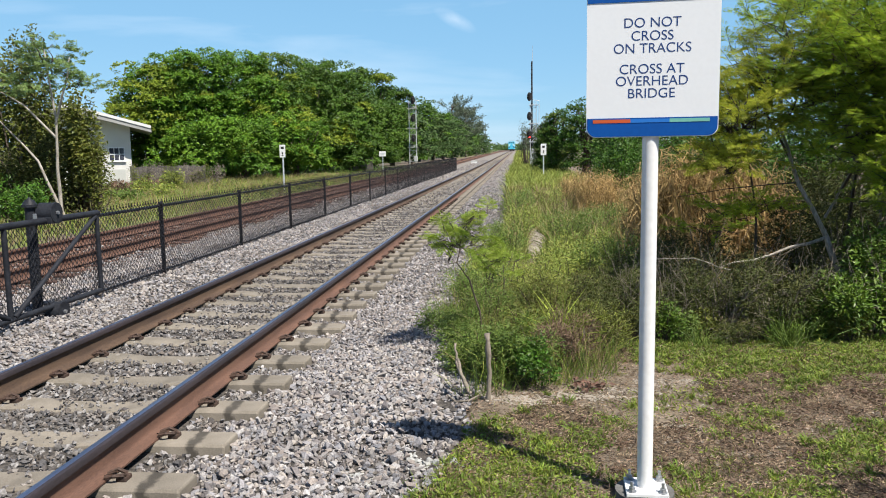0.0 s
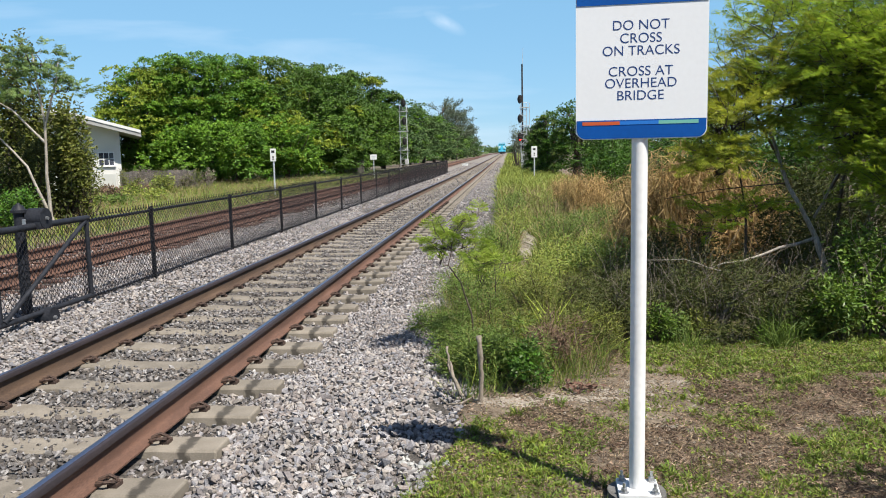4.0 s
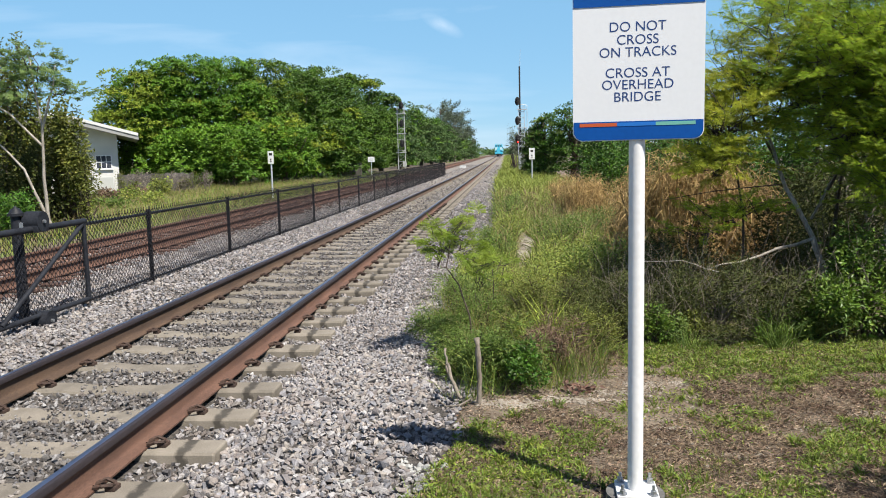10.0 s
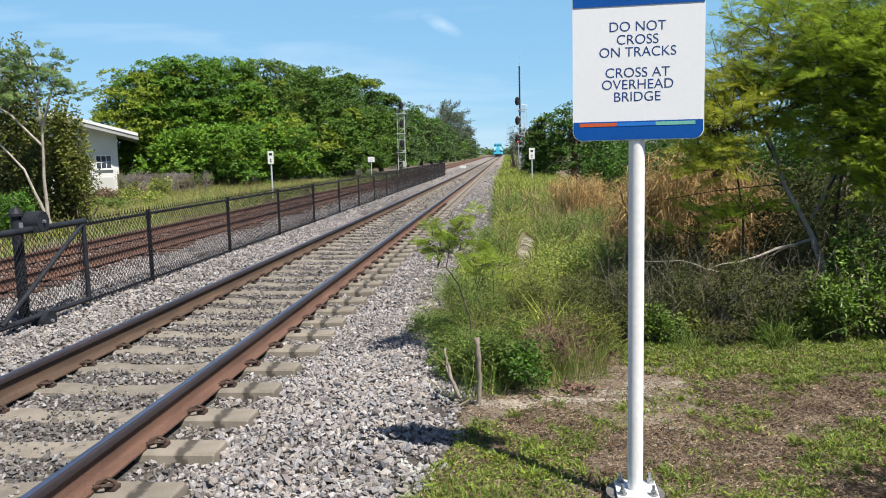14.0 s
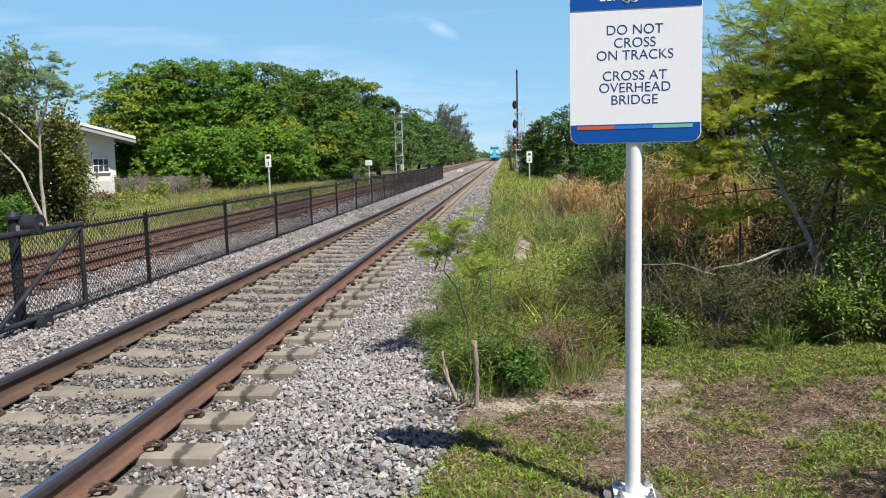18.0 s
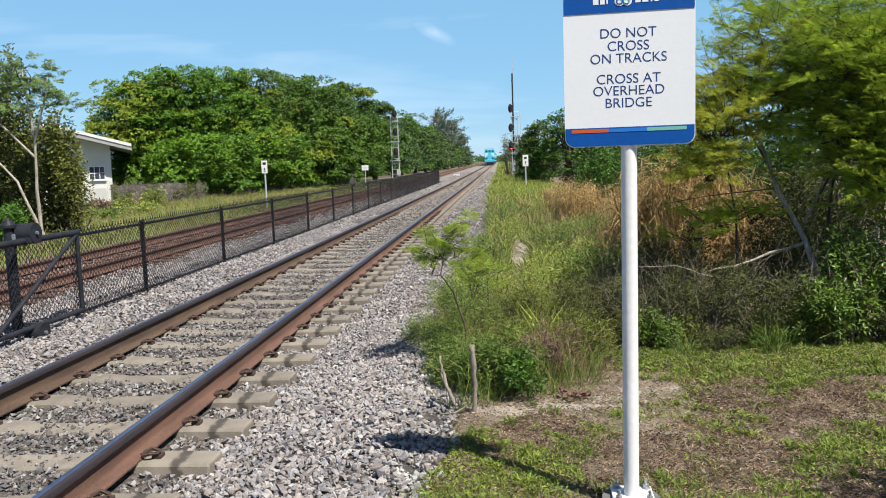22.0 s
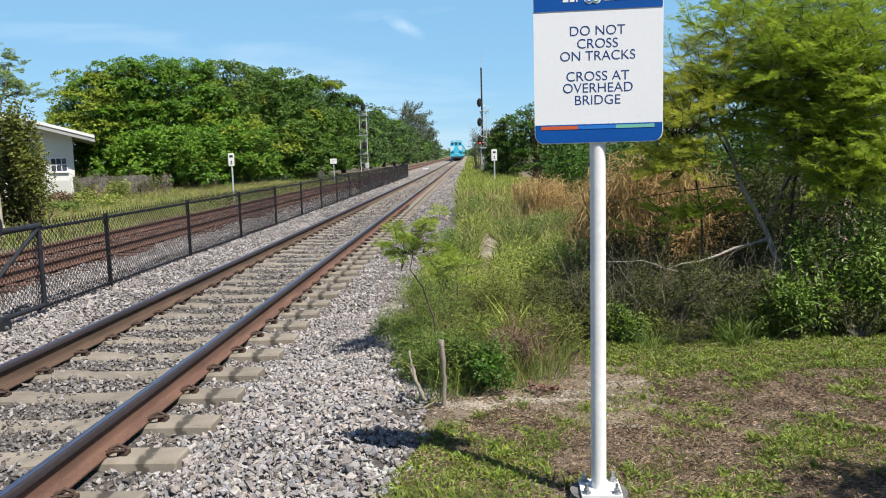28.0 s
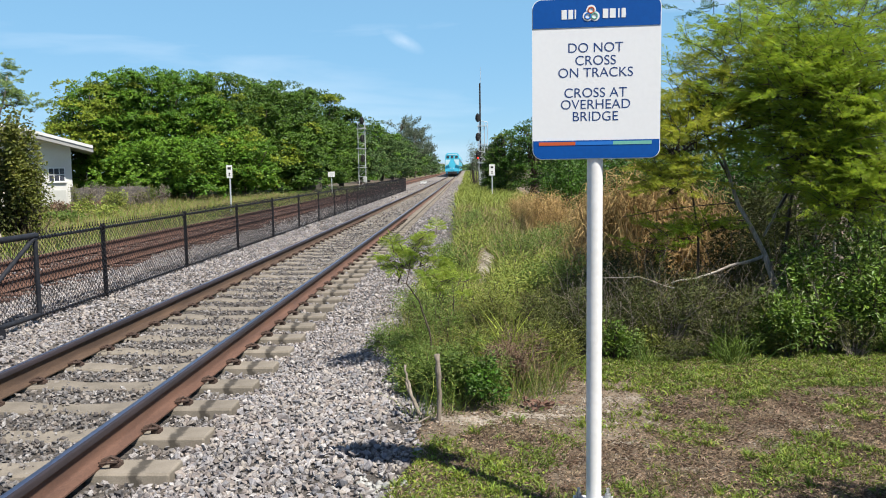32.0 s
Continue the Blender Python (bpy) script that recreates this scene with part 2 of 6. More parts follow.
RUST = material("rail_rust", (0.122, 0.064, 0.044), (0.066, 0.034, 0.024), 3, 70, 0.78, bump=0.25, stretch=(3, 0.5, 3))
RUST_DARK = material("clip_rust", (0.0585, 0.0335, 0.0242), (0.0273, 0.0172, 0.014), 14, 90, 0.8, bump=0.4)
STEEL = material("rail_head", (0.4, 0.4, 0.5), (0.26, 0.26, 0.34), 2, 90, 0.36, metal=1.0, bump=0.03, stretch=(4, 0.2, 4))
HEAD_SIDE = material("rail_head_side", (0.042, 0.032, 0.036), (0.024, 0.02, 0.023), 2, 60, 0.55, metal=0.2, bump=0.1, stretch=(3, 0.4, 3))
BLACK_VINYL = material("black_vinyl", (0.007, 0.007, 0.009), (0.014, 0.014, 0.017), 8, 60, 0.42, bump=0.08, spec=0.25)
DARK_PAINT = material("dark_paint", (0.012, 0.013, 0.017), (0.022, 0.024, 0.03), 5, 40, 0.55, bump=0.05, spec=0.15)
WHITE_PAINT = material("white_paint", (0.622, 0.622, 0.622), (0.554, 0.554, 0.554), 3, 30, 0.35, bump=0.03)
SIGN_WHITE = material("sign_white", (0.6, 0.612, 0.63), (0.58, 0.592, 0.61), 2, 50, 0.4, bump=0.02)
SIGN_BLUE = material("sign_blue", (0, 0.06, 0.265), (0, 0.053, 0.24), 2, 50, 0.5, bump=0.02, spec=0.2)
SIGN_INK = material("sign_ink", (0.00601, 0.033, 0.144), (0.00721, 0.03, 0.12), 2, 50, 0.45, bump=0.0)
SIGN_ORANGE = material("sign_orange", (0.432, 0.078, 0.0211), (0.409, 0.0721, 0.018), 2, 50, 0.4, bump=0.02)
SIGN_SKY = material("sign_bright_blue", (0.012, 0.132, 0.451), (0.012, 0.12, 0.42), 2, 50, 0.4, bump=0.02)
SIGN_MINT = material("sign_mint", (0.132, 0.36, 0.3), (0.12, 0.336, 0.282), 2, 50, 0.4, bump=0.02)
ZINC = material("zinc_bolt", (0.42, 0.43, 0.45), (0.3, 0.31, 0.33), 20, 90, 0.4, metal=0.8, bump=0.1)
GALV = material("galvanised_steel", (0.52, 0.54, 0.56), (0.42, 0.44, 0.46), 4, 40, 0.5, metal=0.5, bump=0.05)
ALU = material("pale_aluminium", (0.453, 0.459, 0.459), (0.375, 0.381, 0.388), 3, 40, 0.45, metal=0.2, bump=0.05)
SOIL = material("sandy_soil", (0.165, 0.132, 0.098), (0.075, 0.056, 0.038), 1.6, 30, 0.95, bump=0.7, bumpdist=0.02)
SAND = material("pale_sand", (0.289, 0.257, 0.218), (0.195, 0.168, 0.134), 6, 80, 0.95, bump=0.4)
BARK_PALE = material("pale_bark", (0.33, 0.3, 0.265), (0.17, 0.15, 0.125), 7, 50, 0.9, bump=0.5, stretch=(2, 2, 0.5))
BARK = material("dark_bark", (0.078, 0.0601, 0.045), (0.036, 0.0271, 0.0211), 7, 50, 0.9, bump=0.5, stretch=(2, 2, 0.5))
DEADWOOD = material("dead_wood", (0.216, 0.186, 0.151), (0.12, 0.0991, 0.078), 9, 60, 0.95, bump=0.5, stretch=(3, 3, 0.5))
LAWN = material("lawn_grass", (0.172, 0.228, 0.028), (0.1, 0.145, 0.02), 1.3, 20, 0.6, island=0.45, hue=0.025, leaf=0.32, bump=0)
THATCH = material("dry_thatch", (0.3, 0.228, 0.16), (0.11, 0.07, 0.045), 5.0, 30, 0.8, island=0.8, hue=0.018, leaf=0.12, bump=0)
WEED = material("weed_green", (0.121, 0.179, 0.0296), (0.078, 0.125, 0.0211), 1.2, 14, 0.6, island=0.35, hue=0.02, leaf=0.35, bump=0)
WEED_YELLOW = material("weed_yellow_green", (0.231, 0.267, 0.0498), (0.147, 0.192, 0.032), 1.0, 14, 0.65, island=0.35, hue=0.02, leaf=0.3, bump=0)
WEED_DULL = material("weed_brown", (0.162, 0.105, 0.0691), (0.102, 0.0691, 0.042), 2, 20, 0.8, island=0.35, hue=0.015, leaf=0.2, bump=0)
STRAW = material("straw", (0.264, 0.207, 0.108), (0.168, 0.126, 0.0601), 1.5, 14, 0.75, island=0.35, hue=0.012, leaf=0.3, bump=0)
BLADE = material("bright_blade", (0.27, 0.33, 0.045), (0.19, 0.26, 0.03), 3, 20, 0.5, island=0.25, leaf=0.4, bump=0)
FERN = material("feather_leaf", (0.3, 0.4, 0.033), (0.2, 0.295, 0.025), 0.9, 6, 0.55, island=0.2, hue=0.02, leaf=0.5, bump=0)
FERN_YELLOW = material("feather_leaf_yellow", (0.38, 0.4, 0.04), (0.25, 0.3, 0.03), 1.2, 6, 0.6, island=0.25, hue=0.015, leaf=0.42, bump=0)
BROADLEAF = material("broad_leaf", (0.0624, 0.133, 0.0133), (0.0328, 0.078, 0.00936), 1.0, 8, 0.42, island=0.4, hue=0.015, leaf=0.25, bump=0, spec=0.25)
FICUS = material("ficus_leaf", (0.118, 0.225, 0.018), (0.052, 0.122, 0.013), 0.3, 1.2, 0.45, island=0.22, hue=0.014, leaf=0.2, bump=0, spec=0.22)
FICUS_NEW = material("ficus_new_leaf", (0.215, 0.265, 0.026), (0.12, 0.18, 0.02), 0.3, 1.5, 0.5, island=0.22, hue=0.014, leaf=0.22, bump=0, spec=0.22)
FAR_LEAF = material("far_leaf", (0.075, 0.135, 0.03), (0.042, 0.085, 0.02), 0.15, 1.0, 0.6, island=0.3, hue=0.02, leaf=0.2, bump=0)
# ficus leaf again, with the right-hand trees' shade put into its colour
FICUS_SHADED = material("ficus_shaded_leaf", (0.08, 0.152, 0.016), (0.038, 0.082, 0.011), 0.3, 1.2, 0.45, island=0.25, hue=0.014, leaf=0.15, bump=0, spec=0.25)
NEEDLE = material("casuarina_needle", (0.125, 0.155, 0.1), (0.075, 0.1, 0.062), 0.2, 1.0, 0.7, island=0.3, leaf=0.25, bump=0)
OLIVE = material("olive_leaf", (0.135, 0.15, 0.022), (0.068, 0.085, 0.014), 0.6, 5, 0.55, island=0.4, hue=0.02, leaf=0.3, bump=0)
# a dark weed's green, with the undergrowth's shade mixed into the colour
SHADE_LEAF = material("shaded_bush_leaf", (0.074, 0.084, 0.02), (0.034, 0.042, 0.012), 0.8, 5, 0.6, island=0.45, hue=0.025, leaf=0.16, bump=0, spec=0.2)
PALE_LEAF = material("pale_tree_leaf", (0.19, 0.275, 0.085), (0.11, 0.175, 0.05), 0.8, 5, 0.5, island=0.25, hue=0.015, leaf=0.38, bump=0, spec=0.4)
RUST_TAN = material("dusty_rail_rust", (0.0858, 0.053, 0.0335), (0.0413, 0.025, 0.0172), 3, 70, 0.85, bump=0.25, stretch=(3, 0.5, 3))
SEEDLING = material("seedling_leaf", (0.265, 0.343, 0.0468), (0.179, 0.265, 0.0312), 1.2, 6, 0.55, island=0.25, hue=0.012, leaf=0.4, bump=0)
VINE = material("vine_leaf", (0.1, 0.165, 0.018), (0.052, 0.1, 0.012), 1.0, 8, 0.42, island=0.4, hue=0.015, leaf=0.22, bump=0, spec=0.3)
LIMESTONE = material("limestone", (0.34, 0.34, 0.33), (0.22, 0.22, 0.212), 9, 70, 0.95, bump=0.5)
DRY_REED = material("dry_reed", (0.43, 0.31, 0.135), (0.24, 0.155, 0.06), 1.5, 12, 0.75, island=0.5, hue=0.012, leaf=0.35, bump=0)
TURF = material("verge_turf", (0.14, 0.15, 0.045), (0.09, 0.1, 0.03), 0.4, 8, 0.95, bump=0.6, bumpdist=0.05)
STUCCO = material("white_stucco", (0.517, 0.511, 0.491), (0.465, 0.459, 0.44), 0.8, 20, 0.85, bump=0.15)
ROOF_WHITE = material("white_roof", (0.517, 0.517, 0.511), (0.453, 0.453, 0.446), 0.7, 10, 0.7, bump=0.1)
# eaves' shade put into the soffit colour, darker than walls and roof
SHADE_GREY = material("shaded_soffit", (0.252, 0.252, 0.252), (0.216, 0.216, 0.216), 0.7, 10, 0.8, bump=0.1)
GLASS = material("dark_window_glass", (0.03, 0.035, 0.05), (0.05, 0.055, 0.07), 1, 5, 0.08, bump=0, spec=0.6)
FENCE_WOOD = material("weathered_boards", (0.132, 0.12, 0.114), (0.078, 0.0709, 0.0661), 3, 30, 0.95, bump=0.3, each=0.2)
CYAN = material("cyan_livery", (0.06, 0.42, 0.6), (0.052, 0.38, 0.55), 0.8, 10, 0.35, bump=0.02)
CYAN_DARK = material("teal_stripe", (0.00601, 0.12, 0.204), (0.00601, 0.108, 0.18), 0.8, 10, 0.4, bump=0.02)
CAR_ROOF = material("pale_livery", (0.42, 0.6, 0.66), (0.38, 0.55, 0.61), 0.8, 10, 0.5, bump=0.02)
UNDER = material("underframe_black", (0.011, 0.011, 0.012), (0.022, 0.02, 0.019), 2, 20, 0.7, bump=0.1)
RED_LAMP = glow("red_lamp", (1.0, 0.03, 0.02), 5.0)
LENS_DARK = material("dark_lens", (0.02, 0.012, 0.012), (0.03, 0.02, 0.02), 5, 20, 0.2, bump=0)

# ---- mesh tools ----
RNG = np.random.default_rng(7)


def mesh_np(name, V, F, mats, index=None, smooth=False):
    """A mesh from arrays of corners and of triangles or quads."""
    V, F = np.asarray(V, np.float32), np.asarray(F, np.int32)
    me = bpy.data.meshes.new(name)
    k = F.shape[1]
    me.vertices.add(len(V))
    me.vertices.foreach_set("co", V.ravel())
    me.loops.add(F.size)
    me.loops.foreach_set("vertex_index", F.ravel())
    me.polygons.add(len(F))
    me.polygons.foreach_set("loop_start", np.arange(0, F.size, k, dtype=np.int32))
    if index is not None:
        me.polygons.foreach_set("material_index", np.asarray(index, np.int32))
    me.polygons.foreach_set("use_smooth", np.full(len(F), smooth))
    for m in mats if isinstance(mats, (list, tuple)) else [mats]:
        me.materials.append(m)
    me.update(calc_edges=True)
    return me


def scatter(template, pos, rot, size):
    """Copies of a template (corners, triangles) joined: one at each pos, turned by rot (n,3,3), scaled by size (n,) or (n,3)."""
    V, F = template
    size = np.asarray(size, float)
    size = size[:, None, None] if size.ndim == 1 else size[:, None, :]
    W = np.einsum("nij,nkj->nki", rot, V[None] * size) + pos[:, None, :]
    G = F[None] + (np.arange(len(pos)) * len(V))[:, None, None]
    return W.reshape(-1, 3), G.reshape(-1, F.shape[1])


def join(parts):
    Vs, Fs, n = [], [], 0
    for V, F in parts:
        Vs.append(V), Fs.append(F + n)
        n += len(V)
    return np.concatenate(Vs), np.concatenate(Fs)


SUNNY = (0.35, -0.5, 0.8)  # leaves turn their faces to the light


def basis(d, rng, upish=None, up=(0, 0, 1)):
    """Rotations whose x axis runs along d, with a random or near-up z axis."""
    d = d / np.linalg.norm(d, axis=1, keepdims=True)
    r = rng.normal(size=d.shape) if upish is None else rng.normal(size=d.shape) * upish + up
    z = r - (r * d).sum(1, keepdims=True) * d
    z /= np.linalg.norm(z, axis=1, keepdims=True) + 1e-9
    return np.stack([d, np.cross(z, d), z], axis=2)


def spin(n, rng):
    """n random turns about z."""
    a = rng.uniform(0, 2 * np.pi, n)
    c, s, o, i = np.cos(a), np.sin(a), np.zeros(n), np.ones(n)
    return np.stack([np.stack([c, -s, o], 1), np.stack([s, c, o], 1), np.stack([o, o, i], 1)], 1)


def part(name, bm, mat, parent=None, label=""):
    """Links a bmesh or a mesh as one mesh object under a thing or a part."""
    if isinstance(bm, bmesh.types.BMesh):
        me = bpy.data.meshes.new(name)
        bm.to_mesh(me)
        bm.free()
    else:
        me = bm
    if mat is not None and not len(me.materials):
        me.materials.append(mat)
    ob = new(name, me)
    ob.parent = parent
    if label:
        tagged(ob, label)
    return ob


def thing(name, label, category, x=0, y=0, z=0, rz=0, group="", kind=""):
    ob = new(name)
    ob.matrix_basis = pose(x, y, z, 0, 0, rz)
    return tagged(ob, label, category, group, kind)


def box(bm, c, s, bevel=0.0, rot=None):
    m = Matrix.Translation(c) @ (rot.to_4x4() if rot else Matrix.Identity(4)) @ Matrix.Diagonal((*s, 1))
    vs = bmesh.ops.create_cube(bm, size=1, matrix=m)["verts"]
    if bevel:
        es = list({e for v in vs for e in v.link_edges})
        bmesh.ops.bevel(bm, geom=es, offset=bevel, segments=2, profile=0.5, affect="EDGES")
    return bm


def rod(bm, a, b, r, r2=None, seg=12):
    a, b = Vector(a), Vector(b)
    d = b - a
    m = Matrix.Translation((a + b) / 2) @ d.to_track_quat("Z", "Y").to_matrix().to_4x4()
    bmesh.ops.create_cone(bm, cap_ends=True, segments=seg, radius1=r, radius2=r if r2 is None else r2, depth=d.length, matrix=m)
    return bm


def B():
    return bmesh.new()


def smooth(ob, angle=40):
    me = ob.data
    me.polygons.foreach_set("use_smooth", np.ones(len(me.polygons), bool))
    me.set_sharp_from_angle(angle=radians(angle))
    return ob


def tube(points, radii, seg=7):
    """A tapering tube along a line of points, as corners and triangles."""
    P = np.array(points, float)
    V, F = [], []
    for i in range(len(P)):
        d = P[min(i + 1, len(P) - 1)] - P[max(i - 1, 0)]
        d /= np.linalg.norm(d) + 1e-9
        u = np.cross(d, (0.3, 0.9, 0.2))
        u /= np.linalg.norm(u) + 1e-9
        w = np.cross(d, u)
        for k in range(seg):
            a = 2 * np.pi * k / seg
            V.append(P[i] + radii[i] * (np.cos(a) * u + np.sin(a) * w))
    for i in range(len(P) - 1):
        for k in range(seg):
            a, b = i * seg + k, i * seg + (k + 1) % seg
            F += [(a, b, b + seg), (a, b + seg, a + seg)]
    V.append(P[-1])
    F += [((len(P) - 1) * seg + k, (len(P) - 1) * seg + (k + 1) % seg, len(V) - 1) for k in range(seg)]
    return np.array(V), np.array(F)


def crooked(a, b, n, wob, rng):
    """A crooked line of n points from a to b."""
    a, b = np.array(a, float), np.array(b, float)
    t = np.linspace(0, 1, n)[:, None]
    P = a + (b - a) * t
    P[1:-1] += rng.normal(size=(n - 2, 3)) * wob
    return P


# templates of leaves, blades and stones
LEAF = (np.array([(0, 0, 0), (0.45, 0.26, 0.08), (1, 0, -0.05), (0.45, -0.26, 0.08)]), np.array([(0, 2, 1), (0, 3, 2)]))


def frond_template(pairs, spread, width, droop):
    """A feathery leaf: a midrib with pairs of narrow leaflets."""
    V, F = [], []
    for i in range(pairs):
        x = 0.12 + 0.88 * i / pairs
        z = -droop * x * x
        ln = spread * math.sin(math.pi * (0.18 + 0.74 * i / pairs))
        for s in (-1, 1):
            k = len(V)
            V += [(x, 0, z), (x + 0.30 * ln + width, s * 0.5 * ln, z + 0.04), (x + 0.55 * ln, s * ln, z - 0.06 * ln), (x + 0.30 * ln - width, s * 0.5 * ln, z + 0.04)]
            F += [(k, k + 1, k + 2), (k, k + 2, k + 3)]
    k = len(V)
    V += [(0, 0.012, 0), (0, -0.012, 0), (1, 0, -droop)]
    F += [(k, k + 1, k + 2)]
    return np.array(V), np.array(F)


FROND = frond_template(6, 0.4, 0.042, 0.2)
FROND_FAR = frond_template(5, 0.40, 0.05, 0.18)


def blade_template(bend, width):
    V, F = [], []
    for i, t in enumerate((0, 0.55)):
        w = width * (1 - t * 0.6)
        V += [(bend * t * t, w, t), (bend * t * t, -w, t)]
        if i:
            F += [(2 * i - 2, 2 * i - 1, 2 * i + 1), (2 * i - 2, 2 * i + 1, 2 * i)]
    V.append((bend, 0, 1 - 0.25 * bend))
    F.append((2, 3, 4))
    return np.array(V, float), np.array(F)


BLADES = [blade_template(b, w) for b, w in ((0.25, 0.035), (0.6, 0.03), (0.9, 0.04))]


def ico():
    bm = B()
    bmesh.ops.create_icosphere(bm, subdivisions=1, radius=1)
    V, F = np.array([v.co for v in bm.verts]), np.array([[v.index for v in f.verts] for f in bm.faces])
    bm.free()
    return V, F


ICO = ico()
STONES = [(ICO[0] * RNG.uniform(0.62, 1.15, (len(ICO[0]), 1)), ICO[1]) for _ in range(14)]
CUBE = (np.array([(x, y, z) for x in (-0.75, 0.75) for y in (-0.75, 0.75) for z in (-0.75, 0.75)]),
        np.array([(0, 1, 3), (0, 3, 2), (4, 6, 7), (4, 7, 5), (0, 4, 5), (0, 5, 1), (2, 3, 7), (2, 7, 6), (0, 2, 6), (0, 6, 4), (1, 5, 7), (1, 7, 3)]))
CHIPS = [(CUBE[0] * RNG.uniform(0.55, 1.2, (8, 3)), CUBE[1]) for _ in range(14)]


def crushed(points):
    """A crushed stone: the hull of a few scattered points, with flat broken faces."""
    bm = B()
    for d in RNG.normal(size=(points, 3)):
        bm.verts.new(d / np.linalg.norm(d) * RNG.uniform(0.8, 1.12))
    bmesh.ops.convex_hull(bm, input=bm.verts)
    bmesh.ops.delete(bm, geom=[v for v in bm.verts if not v.link_faces], context="VERTS")
    bmesh.ops.triangulate(bm, faces=bm.faces)
    bm.verts.index_update()
    V, F = np.array([v.co for v in bm.verts]), np.array([[v.index for v in f.verts] for f in bm.faces])
    bm.free()
    return V, F


CRUSHED = [crushed(k) for k in (7, 8, 8, 9, 9, 10, 10, 11, 9, 8, 10, 9)]


def stones(pos, size, rng, shapes=STONES + CHIPS):
    """Broken stones joined."""
    out = []
    kind = rng.integers(0, len(shapes), len(pos))
    for k, st in enumerate(shapes):
        p = pos[kind == k]
        s = size[kind == k][:, None] * rng.uniform((0.75, 0.55, 0.45), (1.4, 1.0, 0.85), (len(p), 3))
        d = rng.normal(size=(len(p), 3)) * (1, 1, 0.45)
        out.append(scatter(st, p, basis(d, rng, 0.5), s))
    return join(out)


REED_STALKS = [blade_template(b, 0.012) for b in (0.05, 0.14, 0.26)]
DROOPING = (np.array([(0, 0.02, 0), (0, -0.02, 0), (0.34, 0.04, 0.16), (0.34, -0.04, 0.16), (0.72, 0.03, -0.06), (0.72, -0.03, -0.06), (0.92, 0, -0.5)]),
            np.array([(0, 1, 3), (0, 3, 2), (2, 3, 5), (2, 5, 4), (4, 5, 6)]))
SPRIG = frond_template(4, 0.5, 0.1, 0.3)


def grass(pos, height, rng, tilt=0.35, wide=1.0, shapes=BLADES):
    """Blades of grass joined."""
    out = []
    kind = rng.integers(0, len(shapes), len(pos))
    for k, b in enumerate(shapes):
        p, h = pos[kind == k], height[kind == k]
        d = rng.normal(size=(len(p), 3)) * (1, 1, tilt)
        r = basis(d * (1, 1, 0.3) + 1e-6, rng, tilt)
        out.append(scatter(b, p, r, np.stack([h, h * wide, h], 1)))
    return join(out)


def leaves(pos, size, rng, out=None, template=LEAF, flat=0.5, face=None):
    """Leaves joined, each pointing outward along out (or any way)."""
    d = rng.normal(size=pos.shape) * (1, 1, flat) + (0 if out is None else out)
    return scatter(template, pos, basis(d, rng, 0.45 if face is not None else 0.6, SUNNY if face is None else face + np.array(SUNNY) * 0.45), size)


def blob_points(centre, radii, n, rng, shell=0.72):
    """Points in the outer shell of an ellipsoid."""
    d = rng.normal(size=(n, 3))
    d /= np.linalg.norm(d, axis=1, keepdims=True)
    r = rng.uniform(shell, 1.0, n)[:, None] ** 0.7
    return np.array(centre) + d * r * np.array(radii), d


# ---- ground ----
def ease(t):
    t = np.clip(t, 0, 1)
    return t * t * (3 - 2 * t)


def toe(y):
    """Where the ballast runs out to the right."""
    return -1.0 + 0.58 * ease((y - 2.75) / 2.0) - 0.37 * ease((y - 5.5) / 2.6) + 0.5 * ease((y - 9) / 6) - 0.4 * ease((y - 18) / 30) + 0.06 * np.sin(y * 2.3)


def grade(y):
    """The whole line climbs gently in the distance."""
    return 0.0025 * (np.clip(np.asarray(y, float), 60, 320) - 60)


def soil_z(x, y):
    x, y = np.asarray(x, float), np.asarray(y, float)
    right = -0.06 - 0.18 * ease((y - 7.3) / 5)
    z = right + 0.02 * np.sin(x * 2.1 + y) * np.cos(y * 1.7)
    under = -0.34
    k = ease((toe(y) + 0.25 - x) / 0.5)
    z = z * (1 - k) + under * k
    return np.where(x < -10, -0.34 + 0.06 * np.sin(x * 0.3) * np.sin(y * 0.21), z) + grade(y)


def bed_z(x, y):
    """The top of the ballast."""
    x, y = np.asarray(x, float), np.asarray(y, float)
    t = toe(y)
    edge, low = soil_z(t + 0.3, y) - 0.03, grade(y) - 0.185
    z = np.where(x > -1.85, low + (edge - low) * ease((x + 1.85) / np.maximum(t + 1.85, 0.1)), -0.185)
    z = z - 0.05 * np.exp(-(((x + 2.0) / 0.28) ** 2))
    z = np.where((x < -4.4) & (x > -6.2), -0.185 + 0.075 * np.sin((x + 4.4) / -1.8 * np.pi), z)
    z = np.where(x < -9.8, -0.185 - 0.25 * ease((-9.8 - x) / 0.9), z)
    return np.where(x > -1.85, z, z + grade(y))


def sheet(xs, ys, fz):
    X, Y = np.meshgrid(xs, ys)
    V = np.stack([X, Y, fz(X, Y)], 2).reshape(-1, 3)
    nx = len(xs)
    i = (np.arange(len(ys) - 1)[:, None] * nx + np.arange(nx - 1)).ravel()
    return V, np.stack([i, i + 1, i + nx + 1, i + nx], 1)


xs = np.concatenate([[-2600, -900, -300, -120, -60, -40, -30, -24, -20, -17, -14, -12, -10.5, -9.6, -8, -5, -2.5], np.arange(-1.6, 4.6, 0.12), [5, 6, 8, 11, 15, 22, 40, 80, 200, 700, 2600]])
ys = np.concatenate([[-400, -100, -30, -10, -3, 0, 1.2], np.arange(2, 12, 0.14), np.arange(12, 30, 1.0), [32, 36, 42, 50, 60, 75, 95, 130, 180, 260, 320, 400, 700, 1300, 2800]])
